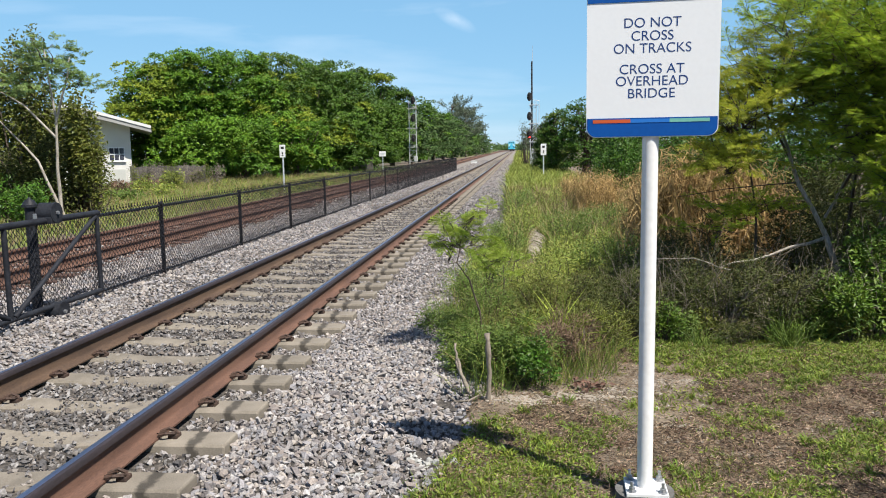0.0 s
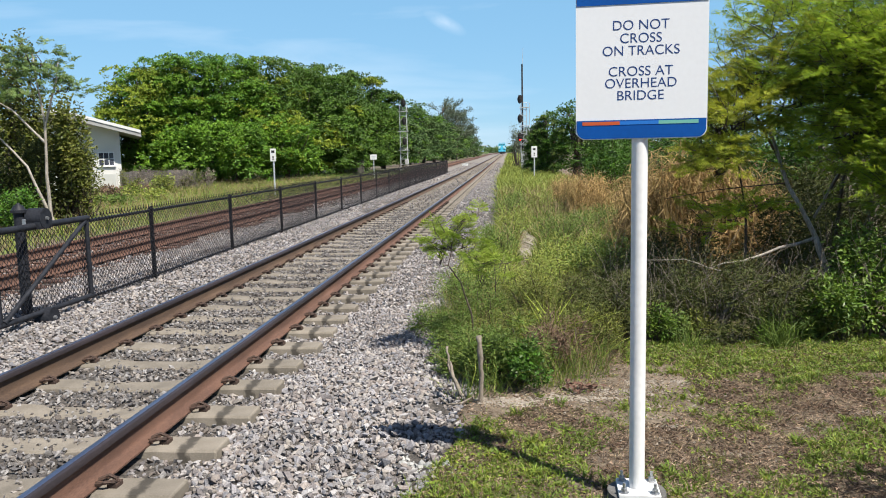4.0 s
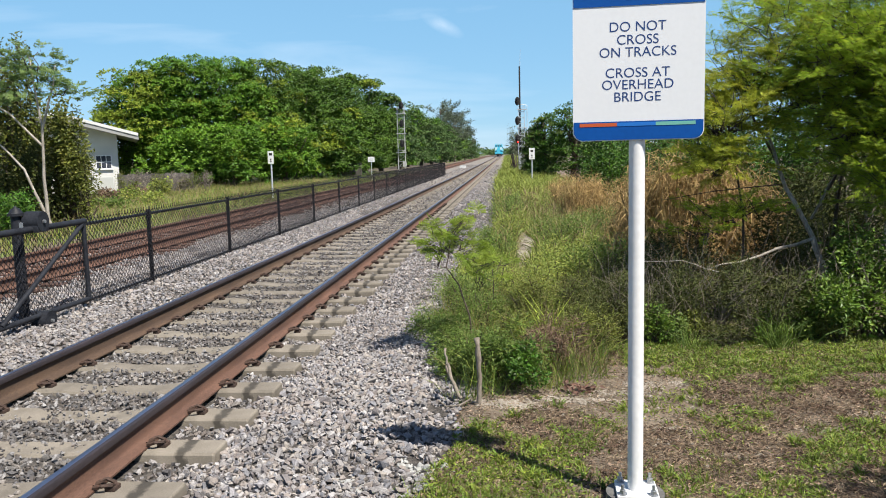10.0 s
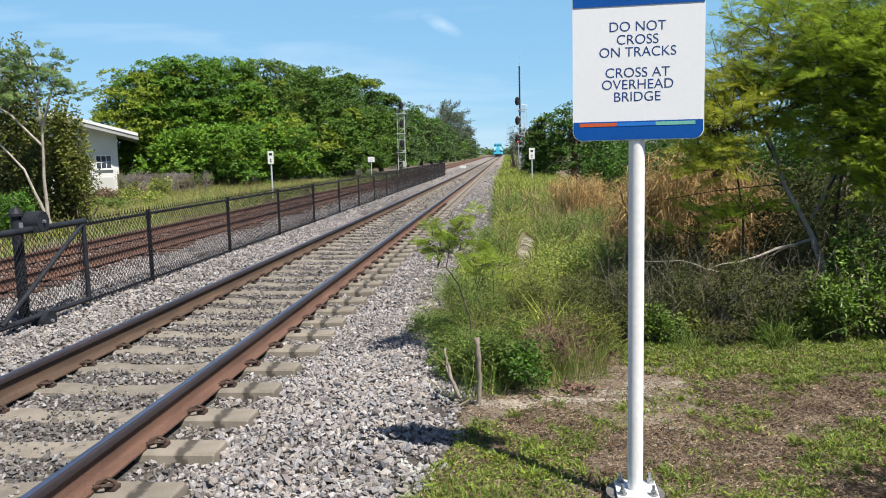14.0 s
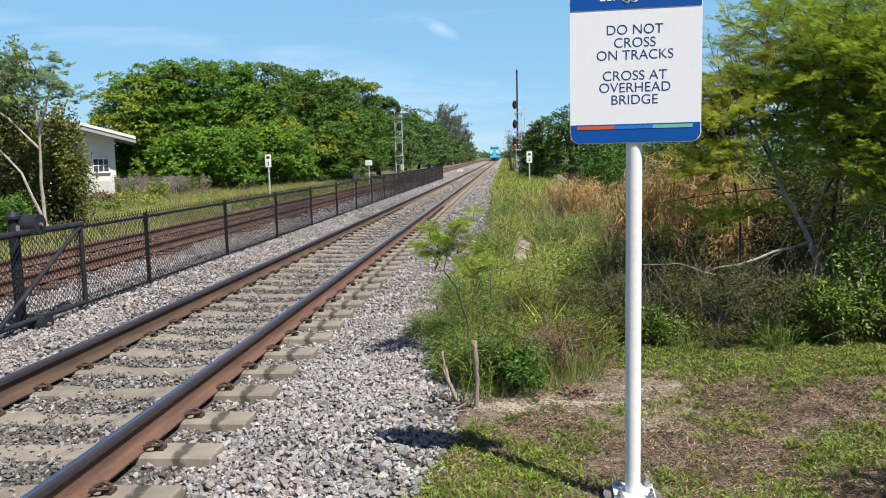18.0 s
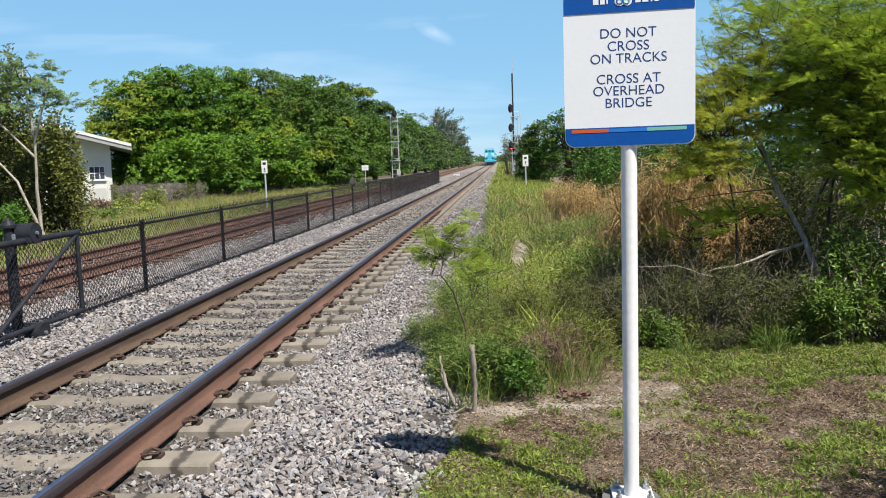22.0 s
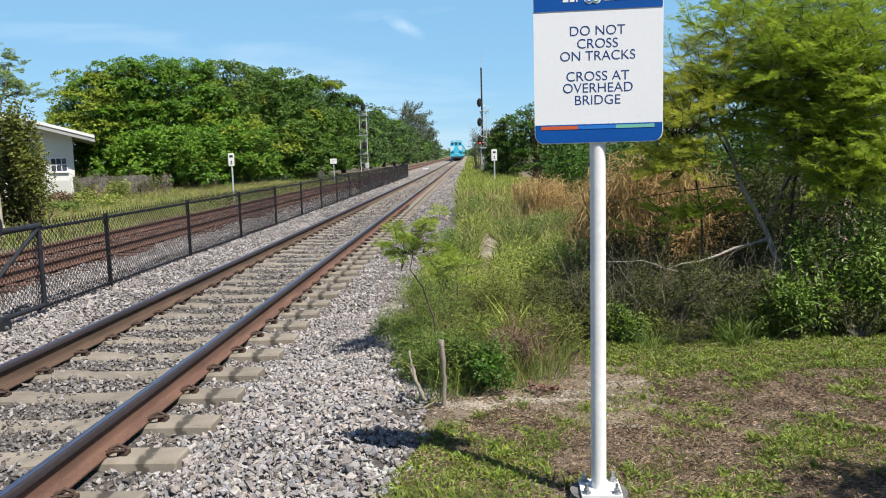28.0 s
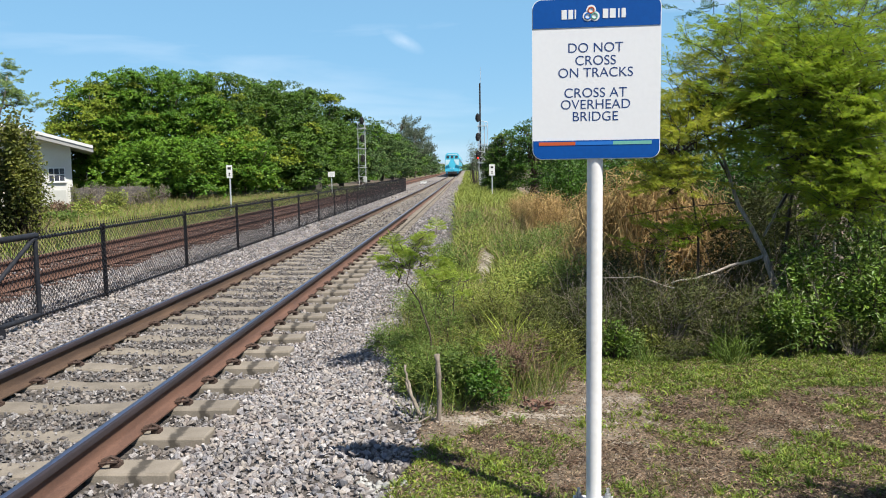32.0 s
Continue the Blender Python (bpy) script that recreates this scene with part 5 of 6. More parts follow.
feather_tree(3.1, 7.8, 4, 41, 18500, [((3.0, 8.3, 2.6), (0.75, 0.7, 0.55), 3), ((3.6, 8.1, 2.6), (0.6, 0.6, 0.6), 2.6), ((3.55, 8.2, 1.95), (0.75, 0.6, 0.45), 2.3), ((4.25, 8.2, 1.9), (0.5, 0.5, 0.6), 0.9),
                                     ((3.9, 8.9, 3.2), (0.9, 0.6, 0.5), 1.3), ((3.3, 8.8, 3.1), (0.6, 0.7, 0.4), 1.2), ((2.0, 8.0, 0.92), (0.25, 0.3, 0.16), 0.25), ((2.28, 8.05, 1.02), (0.26, 0.25, 0.1), 0.5), ((3.7, 7.7, 1.3), (0.4, 0.3, 0.22), 1.3), ((3.3, 7.75, 1.9), (0.5, 0.3, 0.4), 2.6), ((3.45, 7.6, 2.5), (0.5, 0.3, 0.45), 2.4), ((2.85, 8.0, 2.2), (0.35, 0.3, 0.3), 0.9), ((3.5, 7.35, 2.2), (0.35, 0.2, 0.35), 2.0), ((2.98, 7.5, 2.45), (0.3, 0.2, 0.3), 1.2), ((3.75, 7.3, 1.5), (0.35, 0.2, 0.25), 1.3), ((3.4, 7.4, 1.75), (0.25, 0.15, 0.2), 0.8), ((3.38, 7.3, 1.35), (0.2, 0.15, 0.14), 0.6), ((3.95, 7.7, 2.25), (0.4, 0.3, 0.5), 0.7)], size=(0.08, 0.14),
             trunk=[([(3.12, 7.8, -0.1), (3.05, 7.75, 0.4), J], 0.04, 0.026), ([J, (2.70, 7.9, 1.25), (2.6, 8.2, 1.8), (2.7, 8.5, 2.6)], 0.024, 0.009),
                    ([J, (2.38, 7.6, 0.62), (1.85, 7.5, 0.5)], 0.019, 0.005), ([(1.95, 7.4, 0.5), (1.6, 7.35, 0.62), (1.2, 7.3, 0.62)], 0.006, 0.002),
                    ([(3.65, 7.95, 0.35), (3.68, 7.95, 0.9)], 0.018, 0.012), ([(3.1, 8.3, 0.9), (3.36, 8.3, 1.4), (3.5, 8.3, 1.6)], 0.014, 0.006)], bark=BARK_PALE, boughs=BOUGHS)
feather_tree(2.3, 7.9, 3, 42, 3200, [((2.06, 7.9, 1.93), (0.34, 0.36, 0.4), 2), ((2.0, 7.8, 1.5), (0.2, 0.25, 0.12), 0.4), ((2.49, 8.2, 2.4), (0.42, 0.4, 0.35), 1.3)], size=(0.09, 0.16), mat=FERN_YELLOW,
             trunk=[([(2.3, 7.95, -0.1), (2.32, 7.95, 1.0), (2.12, 7.95, 2.1)], 0.016, 0.006)], bark=BARK, label="thin tree with yellowing feathery leaves")
feather_tree(4.6, 11.5, 5, 43, 4600, [((4.4, 11.5, 3.7), (1.1, 1.0, 0.7), 3), ((5.4, 11.6, 3.9), (1.3, 1.0, 1.0), 3), ((5.2, 11.3, 2.4), (1.4, 1.0, 1.0), 3), ((6.4, 11.4, 3.0), (1.2, 1.0, 1.6), 3)], size=(0.10, 0.18), mat=BROADLEAF,
             trunk=[([(4.6, 11.5, -0.2), (4.7, 11.5, 1.6), (4.4, 11.5, 3.6)], 0.07, 0.02), ([(4.7, 11.5, 1.4), (5.6, 11.5, 3.8)], 0.04, 0.012)], template=FROND_FAR, label="taller dark green feathery tree behind")
# sapling between track and weeds, and a low seedling behind it
feather_tree(-0.33, 6.6, 1, 44, 420, [((-0.62, 6.7, 0.83), (0.14, 0.17, 0.04), 1.5), ((-0.42, 6.75, 0.90), (0.17, 0.17, 0.05), 1.8), ((-0.36, 6.75, 1.06), (0.11, 0.13, 0.05), 0.8), ((-0.3, 6.7, 0.8), (0.10, 0.13, 0.04), 0.7), ((-0.52, 6.7, 1.0), (0.11, 0.13, 0.03), 0.6)], size=(0.085, 0.14), reach=0.16, mat=SEEDLING,
             trunk=[([(-0.33, 6.5, -0.02), (-0.335, 6.5, 0.3), (-0.42, 6.55, 0.55), (-0.53, 6.6, 0.69), (-0.48, 6.7, 0.92), (-0.37, 6.75, 1.1)], 0.009, 0.003)], bark=BARK, label="slender sapling with bright feathery leaves at the ballast's edge",
             boughs=[([(-0.53, 6.6, 0.69), (-0.66, 6.7, 0.84)], 0.005, 0.002), ([(-0.50, 6.65, 0.8), (-0.3, 6.7, 0.86)], 0.005, 0.002)])
feather_tree(-0.16, 7.6, 1, 46, 120, [((-0.16, 7.6, 0.62), (0.17, 0.17, 0.08), 2), ((-0.05, 7.6, 0.5), (0.17, 0.17, 0.09), 1.5), ((-0.3, 7.6, 0.48), (0.12, 0.17, 0.07), 0.8)], size=(0.085, 0.14), reach=0.16, mat=SEEDLING,
             trunk=[([(-0.14, 7.6, -0.02), (-0.16, 7.6, 0.6)], 0.009, 0.003)], label="low bright feathery seedling in the weeds")
feather_tree(-14.0, 23, 5, 45, 1700, [((-14.62, 23, 4.95), (0.35, 0.46, 0.35), 1.3), ((-13.95, 23, 4.75), (0.42, 0.46, 0.33), 1.5), ((-14.25, 23, 4.1), (0.58, 0.58, 0.40), 1.5), ((-13.25, 23.1, 3.95), (0.42, 0.46, 0.26), 1.2), ((-14.95, 23, 4.25), (0.46, 0.58, 0.40), 1.5), ((-12.95, 23.2, 3.7), (0.35, 0.35, 0.16), 0.6), ((-13.6, 23, 4.25), (0.46, 0.46, 0.35), 1.2), ((-15.3, 22.8, 3.7), (0.70, 0.58, 0.46), 1.4)],
             size=(0.13, 0.24), mat=PALE_LEAF, trunk=[([(-14.05, 23, -0.4), (-14.1, 23, 1.2), (-14.02, 23, 2.8), (-14.25, 23, 4.9)], 0.062, 0.02), ([(-14.03, 23, 2.7), (-13.6, 23, 3.9), (-13.45, 23, 4.6)], 0.04, 0.012), ([(-13.9, 23, -0.4), (-14.7, 23, 1.5), (-16.0, 23, 2.9)], 0.055, 0.018), ([(-14.05, 23, 2.2), (-14.9, 22.8, 3.2), (-15.6, 22.8, 3.6)], 0.04, 0.015)], bark=BARK_PALE, template=SPRIG, label="open-crowned tree with pale thin trunks beyond the tracks",
             boughs=[([(-13.7, 23, 3.7), (-13.1, 23.1, 3.9)], 0.025, 0.01), ([(-14.2, 23, 4.2), (-14.6, 23, 5.2)], 0.025, 0.01), ([(-14.1, 23, 3.9), (-13.95, 23, 5.0)], 0.022, 0.01)])


hr0 = np.random.default_rng(49)


def bush(x, y, z, w, d, h, n, leafsize, mat, seed, name="bush", label="", group="", stems=True, long=1.0, lumps=9):
    """A bush: thin stems and lumps of leaves with gaps."""
    rng = np.random.default_rng(seed)
    ob = plant(name, label or "leafy green bush", "bush", x, y, z, group=group)
    tw, gl = [], []
    for i in range(lumps):
        c = np.array((rng.uniform(-0.7, 0.7) * w, rng.uniform(-0.7, 0.7) * d, h * rng.uniform(0.3, 0.78)))
        r = np.array((w, d, h)) * rng.uniform(0.28, 0.46)
        r[2] = min(r[2], c[2] * 0.95, h - c[2] + 0.12 * h)
        p, o = blob_points(c, r, n // lumps, rng, 0.25)
        sz = rng.uniform(0.6, 1.3, len(p)) * leafsize
        dd = rng.normal(size=p.shape) * (1, 1, 0.6) + o * 0.8
        gl.append(scatter(LEAF, p, basis(dd, rng, 0.5, o * 0.6 + np.array(SUNNY) * 0.6), np.stack([sz * long, sz, sz], 1)))
        for _ in range(3):
            tw.append(tube(crooked((c[0] * 0.3, c[1] * 0.3, 0), p[rng.integers(len(p))], 5, 0.03 * h, rng), np.linspace(0.011 * h + 0.003, 0.003, 5), 4))
    tagged(part("branchwork", mesh_np("branchwork", *join(tw), BARK if stems is True else stems), None, ob), kind="stuff")
    tagged(part("foliage", mesh_np("foliage", *join(gl), mat), None, ob), kind="stuff")
    return ob


for i, (x, y, w, d, h, m, n) in enumerate([(-17.0, 26, 1.4, 1.0, 5.8, OLIVE, 5200), (-18.6, 27, 1.6, 1.0, 5.6, OLIVE, 4600), (-15.7, 26, 1.1, 0.9, 4.5, OLIVE, 4600), (-14.75, 25.6, 0.8, 0.8, 4.1, OLIVE, 5200), (-14.25, 25.4, 0.5, 0.6, 2.5, OLIVE, 3000), 
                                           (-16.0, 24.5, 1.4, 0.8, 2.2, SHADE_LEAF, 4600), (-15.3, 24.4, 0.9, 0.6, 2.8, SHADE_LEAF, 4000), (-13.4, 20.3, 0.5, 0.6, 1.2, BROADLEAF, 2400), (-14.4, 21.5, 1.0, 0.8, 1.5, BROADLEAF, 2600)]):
    bush(x, y, -0.36, w, d, h, n, 0.15 if h > 3.5 else 0.10, m, 220 + i, label="dense dark bush beyond the tracks", group="bushes on the verge", lumps=10 if h > 3.5 else 14)
for i in range(22):
    y = 30 + 2.4 * i
    x = -13.5 - 0.18 * y + hr0.uniform(-2.5, 2.0) if y > 40 else -16 - 0.05 * y + hr0.uniform(-2, 2)
    bush(x, y, -0.36, hr0.uniform(0.7, 1.3), 0.8, hr0.uniform(0.5, 1.05), 800, 0.10 + 0.001 * y, (OLIVE, WEED, WEED_YELLOW, WEED_DULL)[i % 4], 500 + i, label="low scrubby bush on the verge", group="bushes on the verge", stems=DEADWOOD, lumps=7)
for i in range(8):
    bush(-24.3 + i * 0.75, 47.9 + i * 0.08, -0.36, 0.6, 0.4, 1.45, 800, 0.07, DEADWOOD if i % 3 else OLIVE, 530 + i, label="dry brown brushwood before the board fence", group="brushwood", stems=DEADWOOD, lumps=6)

# right bank: hedge behind the lawn
hr = np.random.default_rng(50)
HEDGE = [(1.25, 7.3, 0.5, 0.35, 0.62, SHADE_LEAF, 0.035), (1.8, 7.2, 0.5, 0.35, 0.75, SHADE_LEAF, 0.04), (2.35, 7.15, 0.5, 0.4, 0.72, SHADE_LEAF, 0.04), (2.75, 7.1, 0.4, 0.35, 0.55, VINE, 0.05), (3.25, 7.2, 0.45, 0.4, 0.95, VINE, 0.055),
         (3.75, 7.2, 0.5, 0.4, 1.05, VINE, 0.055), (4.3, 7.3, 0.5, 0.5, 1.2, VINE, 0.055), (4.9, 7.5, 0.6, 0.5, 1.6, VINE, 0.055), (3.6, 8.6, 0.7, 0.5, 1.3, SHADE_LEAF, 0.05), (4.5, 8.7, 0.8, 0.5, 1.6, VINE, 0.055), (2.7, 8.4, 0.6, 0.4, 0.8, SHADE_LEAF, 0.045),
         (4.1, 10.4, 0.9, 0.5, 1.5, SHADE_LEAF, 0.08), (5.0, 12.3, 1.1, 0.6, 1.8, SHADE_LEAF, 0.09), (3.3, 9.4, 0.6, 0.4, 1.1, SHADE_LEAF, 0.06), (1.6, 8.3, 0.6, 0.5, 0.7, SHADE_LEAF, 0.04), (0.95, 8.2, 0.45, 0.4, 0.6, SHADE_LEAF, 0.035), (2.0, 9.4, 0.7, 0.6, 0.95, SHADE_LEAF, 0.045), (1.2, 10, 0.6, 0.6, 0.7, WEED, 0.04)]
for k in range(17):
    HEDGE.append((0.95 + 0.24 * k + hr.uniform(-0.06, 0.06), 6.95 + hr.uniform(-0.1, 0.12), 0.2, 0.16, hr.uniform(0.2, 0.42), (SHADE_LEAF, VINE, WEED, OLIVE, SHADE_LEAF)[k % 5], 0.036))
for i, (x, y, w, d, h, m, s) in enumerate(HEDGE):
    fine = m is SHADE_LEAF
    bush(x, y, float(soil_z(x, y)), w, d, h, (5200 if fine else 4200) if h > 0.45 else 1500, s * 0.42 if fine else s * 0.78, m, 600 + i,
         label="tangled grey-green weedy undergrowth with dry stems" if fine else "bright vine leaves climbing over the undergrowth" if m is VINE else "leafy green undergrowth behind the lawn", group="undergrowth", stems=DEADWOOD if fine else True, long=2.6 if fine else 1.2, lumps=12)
for i, (x, y, h, w) in enumerate([(2.95, 57, 5.0, 1.75), (4.5, 54, 5.5, 2.1), (6.0, 47, 5.4, 2.2), (2.5, 66, 4.0, 1.4)]):
    tagged(ficus(x, y, h, w, 190 + i, 0.25, 8000, 0.15, (BROADLEAF, WEED)), "dense dark green tree beside the line", "tree", "trees beside the line")
# unseen tree added beside the lawn to cast the shade on the grass
tagged(ficus(4.1, 1.8, 4.4, 1.6, 196, 0.1, 9000, 0.12, (BROADLEAF, WEED)), "unseen dense green tree, added to shade the lawn", "tree", "trees beside the line")
for i, (x, y, w, d, h, k) in enumerate([(4.4, 36, 1.4, 1.4, 3.4, 8000), (3.6, 28, 1.0, 1.2, 2.2, 4200), (4.6, 24, 1.3, 1.3, 2.8, 4600), (5.8, 28, 2, 1.8, 4.0, 4600), (4.3, 18.5, 1.1, 1.1, 2.2, 4600),
                                        (5.6, 19, 1.4, 1.2, 3.0, 4600), (2.4, 68, 1.2, 1.5, 3.0, 3200), (2.7, 82, 1.3, 1.5, 3.0, 2600), (3.6, 96, 1.6, 2, 3.6, 2600), (4.4, 120, 2.5, 3, 4.4, 2600), (6.8, 38, 2.5, 2, 4.8, 5000), (3.2, 14.8, 0.9, 0.8, 1.9, 4400), (4.4, 14.5, 1.2, 0.9, 2.5, 5000), (5.8, 14.5, 1.3, 1.0, 3.0, 5000),
                                        (7.2, 14, 1.3, 1.0, 3.4, 5000), (7.2, 22, 1.8, 1.5, 4.2, 5000), (5.6, 9.6, 0.9, 0.8, 2.4, 4400), (6.6, 11, 1.0, 0.9, 3.0, 4400)]):
    bush(x, y, float(soil_z(x, y)) - 0.05, w, d, h, k, 0.075 if y < 20 else 0.10 if y < 35 else 0.14, BROADLEAF if y < 60 else FAR_LEAF, 240 + i, label="dense dark green thicket beside the line", group="thicket", lumps=14)
for i, (x, y, h) in enumerate([(1.75, 73, 2.4), (1.9, 70, 1.9), (0.75, 79, 4.6)]):
    bush(x, y, -0.3, 0.75, 0.7, h, 900, 0.14, NEEDLE, 270 + i, label="grey half-bare shrub by the signal", lumps=7)


def reeds(x, y, w, d, h, n, seed, mat=DRY_REED, label="stand of dry straw-coloured reeds"):
    """Upright stalks with long dry leaves that arch and droop."""
    rng = np.random.default_rng(seed)
    ob = plant("reeds", label, "reeds", x, y, float(soil_z(x, y)) - 0.02, kind="stuff")
    p = np.stack([rng.normal(0, w * 0.5, n), rng.normal(0, d * 0.5, n), np.zeros(n)], 1)
    hh = h * rng.uniform(0.6, 1.05, n) * (1 - 0.2 * np.abs(p[:, 0]) / w)
    part("stalk", mesh_np("stalk", *grass(p, hh, rng, 0.10, 1.0, REED_STALKS), mat), None, ob)
    k = rng.integers(0, n, n * 8)
    lp = p[k] + np.stack([rng.normal(0, 0.06, n * 8), rng.normal(0, 0.06, n * 8), rng.uniform(0.2, 1.0, n * 8) * hh[k]], 1)
    dd = rng.normal(size=lp.shape) * (1, 1, 0.3) + (0, 0, 0.45)
    s = rng.uniform(0.2, 0.46, n * 8)
    part("blade", mesh_np("blade", *scatter(DROOPING, lp, basis(dd, rng, 0.3), np.stack([s, s * 0.38, s * 1.3], 1)), mat), None, ob)


reeds(2.35, 11.2, 0.55, 0.45, 1.95, 420, 61)
reeds(2.95, 11.5, 0.6, 0.45, 1.85, 420, 62)
reeds(3.6, 11.8, 0.5, 0.45, 1.55, 260, 67)
reeds(2.0, 12.3, 0.35, 0.4, 1.5, 220, 63)
reeds(1.8, 21, 0.32, 0.5, 1.3, 220, 64)
reeds(2.3, 21.5, 0.35, 0.5, 1.2, 200, 65)
reeds(1.6, 24, 0.3, 0.5, 1.2, 140, 66)
reeds(3.3, 20, 0.6, 0.6, 1.4, 220, 68)

# ---- weeds on the bank ----
gr = np.random.default_rng(71)


def meadow(name, label, n, area, height, mat, wide=0.5, tilt=0.3, keep=None, lift=0.0):
    x0, x1, y0, y1 = area
    p = np.stack([gr.uniform(x0, x1, n), gr.uniform(y0, y1, n), np.zeros(n)], 1)
    if keep is not None:
        p = p[keep(p[:, 0], p[:, 1])]
    p[:, 2] = soil_z(p[:, 0], p[:, 1]) + lift
    h = gr.uniform(*height, len(p))
    tagged(part(name, mesh_np(name, *grass(p, h, gr, tilt, wide), mat), None), label, "grass", kind="stuff")


def bank(x, y):
    """The weedy bank between ballast and hedge, with a bare track through it."""
    left = toe(y) + 0.05 + 0.12 * np.sin(y * 3.0)
    path = np.abs(x - (0.28 + 0.01 * (y - 14) + 0.1 * np.sin(y * 0.9))) < 0.22 * np.cos((y - 15.5) * 0.38)
    return (x > left) & ((x < 0.75) | (y > 8.2)) & ~(path & (y > 10.5)) & (y > 5.3 + 0.75 * ease((x - 0.15) / 0.8) + 0.15 * np.sin(x * 5))


meadow("bank_grass", "tall yellow-green grass and weeds on the bank", 20000, (-1.2, 2.2, 5.2, 12), (0.10, 0.38), WEED, 0.2, 0.35, bank)
meadow("straw_grass", "straw-coloured grass stalks on the bank", 15000, (-1.2, 2.4, 5.3, 14), (0.15, 0.46), WEED_YELLOW, 0.17, 0.35, bank)
meadow("dry_stalks", "thin straw stalks among the weeds", 9500, (-1.0, 2.4, 5.6, 14), (0.2, 0.5), STRAW, 0.14, 0.3, bank)
meadow("dry_stalks", "thin straw stalks farther along the bank", 4500, (-0.9, 3.2, 14, 34), (0.3, 0.75), STRAW, 0.4, 0.3, bank)
meadow("bank_grass", "tall yellow-green grass farther along the bank", 20000, (-1.0, 3.2, 12, 26), (0.15, 0.48), WEED_YELLOW, 0.5, 0.3, bank)
meadow("bank_weeds", "green weeds farther along the bank", 13000, (-1.0, 3.4, 12, 30), (0.15, 0.5), WEED, 0.6, 0.4, bank)
meadow("far_bank_grass", "green grass on the bank far along the line", 11000, (-0.8, 3.6, 26, 80), (0.3, 0.75), WEED_YELLOW, 0.9, 0.3, bank)
meadow("far_bank_grass", "grass beside the line far away", 9000, (-0.5, 4.5, 80, 330), (0.5, 1.0), WEED_YELLOW, 1.8, 0.3, None)
meadow("verge_grass", "long pale grass on the verge beyond the tracks", 19000, (-26, -10.7, 13, 62), (0.12, 0.45), WEED_YELLOW, 0.8, 0.4, None)
meadow("verge_straw", "dry straw grass on the verge beyond the tracks", 13000, (-26, -10.8, 13, 64), (0.15, 0.6), STRAW, 0.6, 0.4, None)
meadow("verge_weeds", "green weeds on the verge beyond the tracks", 9000, (-24, -10.8, 13, 90), (0.15, 0.5), WEED, 1.0, 0.4, None)
WEEDS = [(-0.62, 6.6, 0.28, 0.35, 0.2, WEED), (-0.42, 6.35, 0.3, 0.3, 0.3, WEED), (-0.36, 6.05, 0.24, 0.25, 0.28, WEED), (-0.5, 6.95, 0.3, 0.3, 0.28, WEED), (-0.2, 5.75, 0.22, 0.2, 0.3, WEED), (-0.30, 6.0, 0.30, 0.3, 0.4, WEED), (0.05, 5.75, 0.34, 0.3, 0.42, WEED), (0.12, 6.4, 0.35, 0.3, 0.42, OLIVE), (0.45, 6.1, 0.26, 0.25, 0.42, WEED_DULL), (0.62, 6.55, 0.35, 0.3, 0.42, OLIVE), (0.28, 5.95, 0.22, 0.22, 0.36, WEED_DULL),
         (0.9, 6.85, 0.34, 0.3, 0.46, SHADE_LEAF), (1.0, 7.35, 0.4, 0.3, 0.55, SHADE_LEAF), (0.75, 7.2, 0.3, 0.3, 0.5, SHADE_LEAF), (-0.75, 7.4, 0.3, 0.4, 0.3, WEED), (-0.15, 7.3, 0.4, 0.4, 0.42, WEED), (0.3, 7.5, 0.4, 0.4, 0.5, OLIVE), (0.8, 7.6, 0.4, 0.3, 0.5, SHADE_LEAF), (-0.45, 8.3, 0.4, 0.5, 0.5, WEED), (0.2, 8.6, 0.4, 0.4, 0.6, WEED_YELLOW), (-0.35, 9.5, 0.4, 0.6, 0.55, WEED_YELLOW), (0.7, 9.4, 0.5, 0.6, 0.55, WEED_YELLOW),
         (-0.4, 11, 0.35, 0.7, 0.6, WEED_YELLOW), (0.9, 11.4, 0.5, 0.7, 0.6, WEED_YELLOW), (1.5, 12.5, 0.6, 0.8, 0.7, WEED_YELLOW), (-0.2, 13.5, 0.35, 0.9, 0.6, WEED), (1.0, 15, 0.6, 1, 0.7, WEED), (0.0, 17, 0.4, 1.2, 0.7, WEED_YELLOW), (1.8, 17, 0.8, 1, 0.8, WEED), (0.0, 22, 0.5, 2, 0.8, WEED), (1.3, 22, 0.8, 2, 0.8, WEED_YELLOW)]
for i, (x, y, w, d, h, m) in enumerate(WEEDS):
    b_ = bush(x, y, float(soil_z(x, y)), w, d, h, 3200 if y < 9 else 2000, (0.012 if m is WEED_DULL else 0.016) if y < 9 else 0.026, m, 300 + i, name="weed_clump",
              label="dry brown weed clump on the bank" if m is WEED_DULL else "bushy green weed clump on the bank", group="weeds on the bank", stems=DEADWOOD if m is WEED_DULL else BARK, long=3.6 if m is WEED_DULL else 2.6, lumps=10)
bush(0.02, 5.5, 0, 0.24, 0.22, 0.30, 2200, 0.032, BROADLEAF, 340, label="small bright green bush at the foot of the bank")
bush(-0.12, 5.62, 0, 0.2, 0.2, 0.34, 1400, 0.032, WEED, 341, label="small green bush at the foot of the bank")


def tuft(x, y, h, n, mat, seed, label, spread=0.05, tilt=0.5, wide=0.3):
    rng = np.random.default_rng(seed)
    p = np.stack([rng.normal(0, spread, n), rng.normal(0, spread, n), np.zeros(n)], 1)
    ob = part("grass_tuft", mesh_np("grass_tuft", *grass(p, h * rng.uniform(0.5, 1.0, n), rng, tilt, wide), mat), None)
    ob.location = (x, y, float(soil_z(x, y)))
    tagged(ob, label, "grass tuft", kind="stuff")


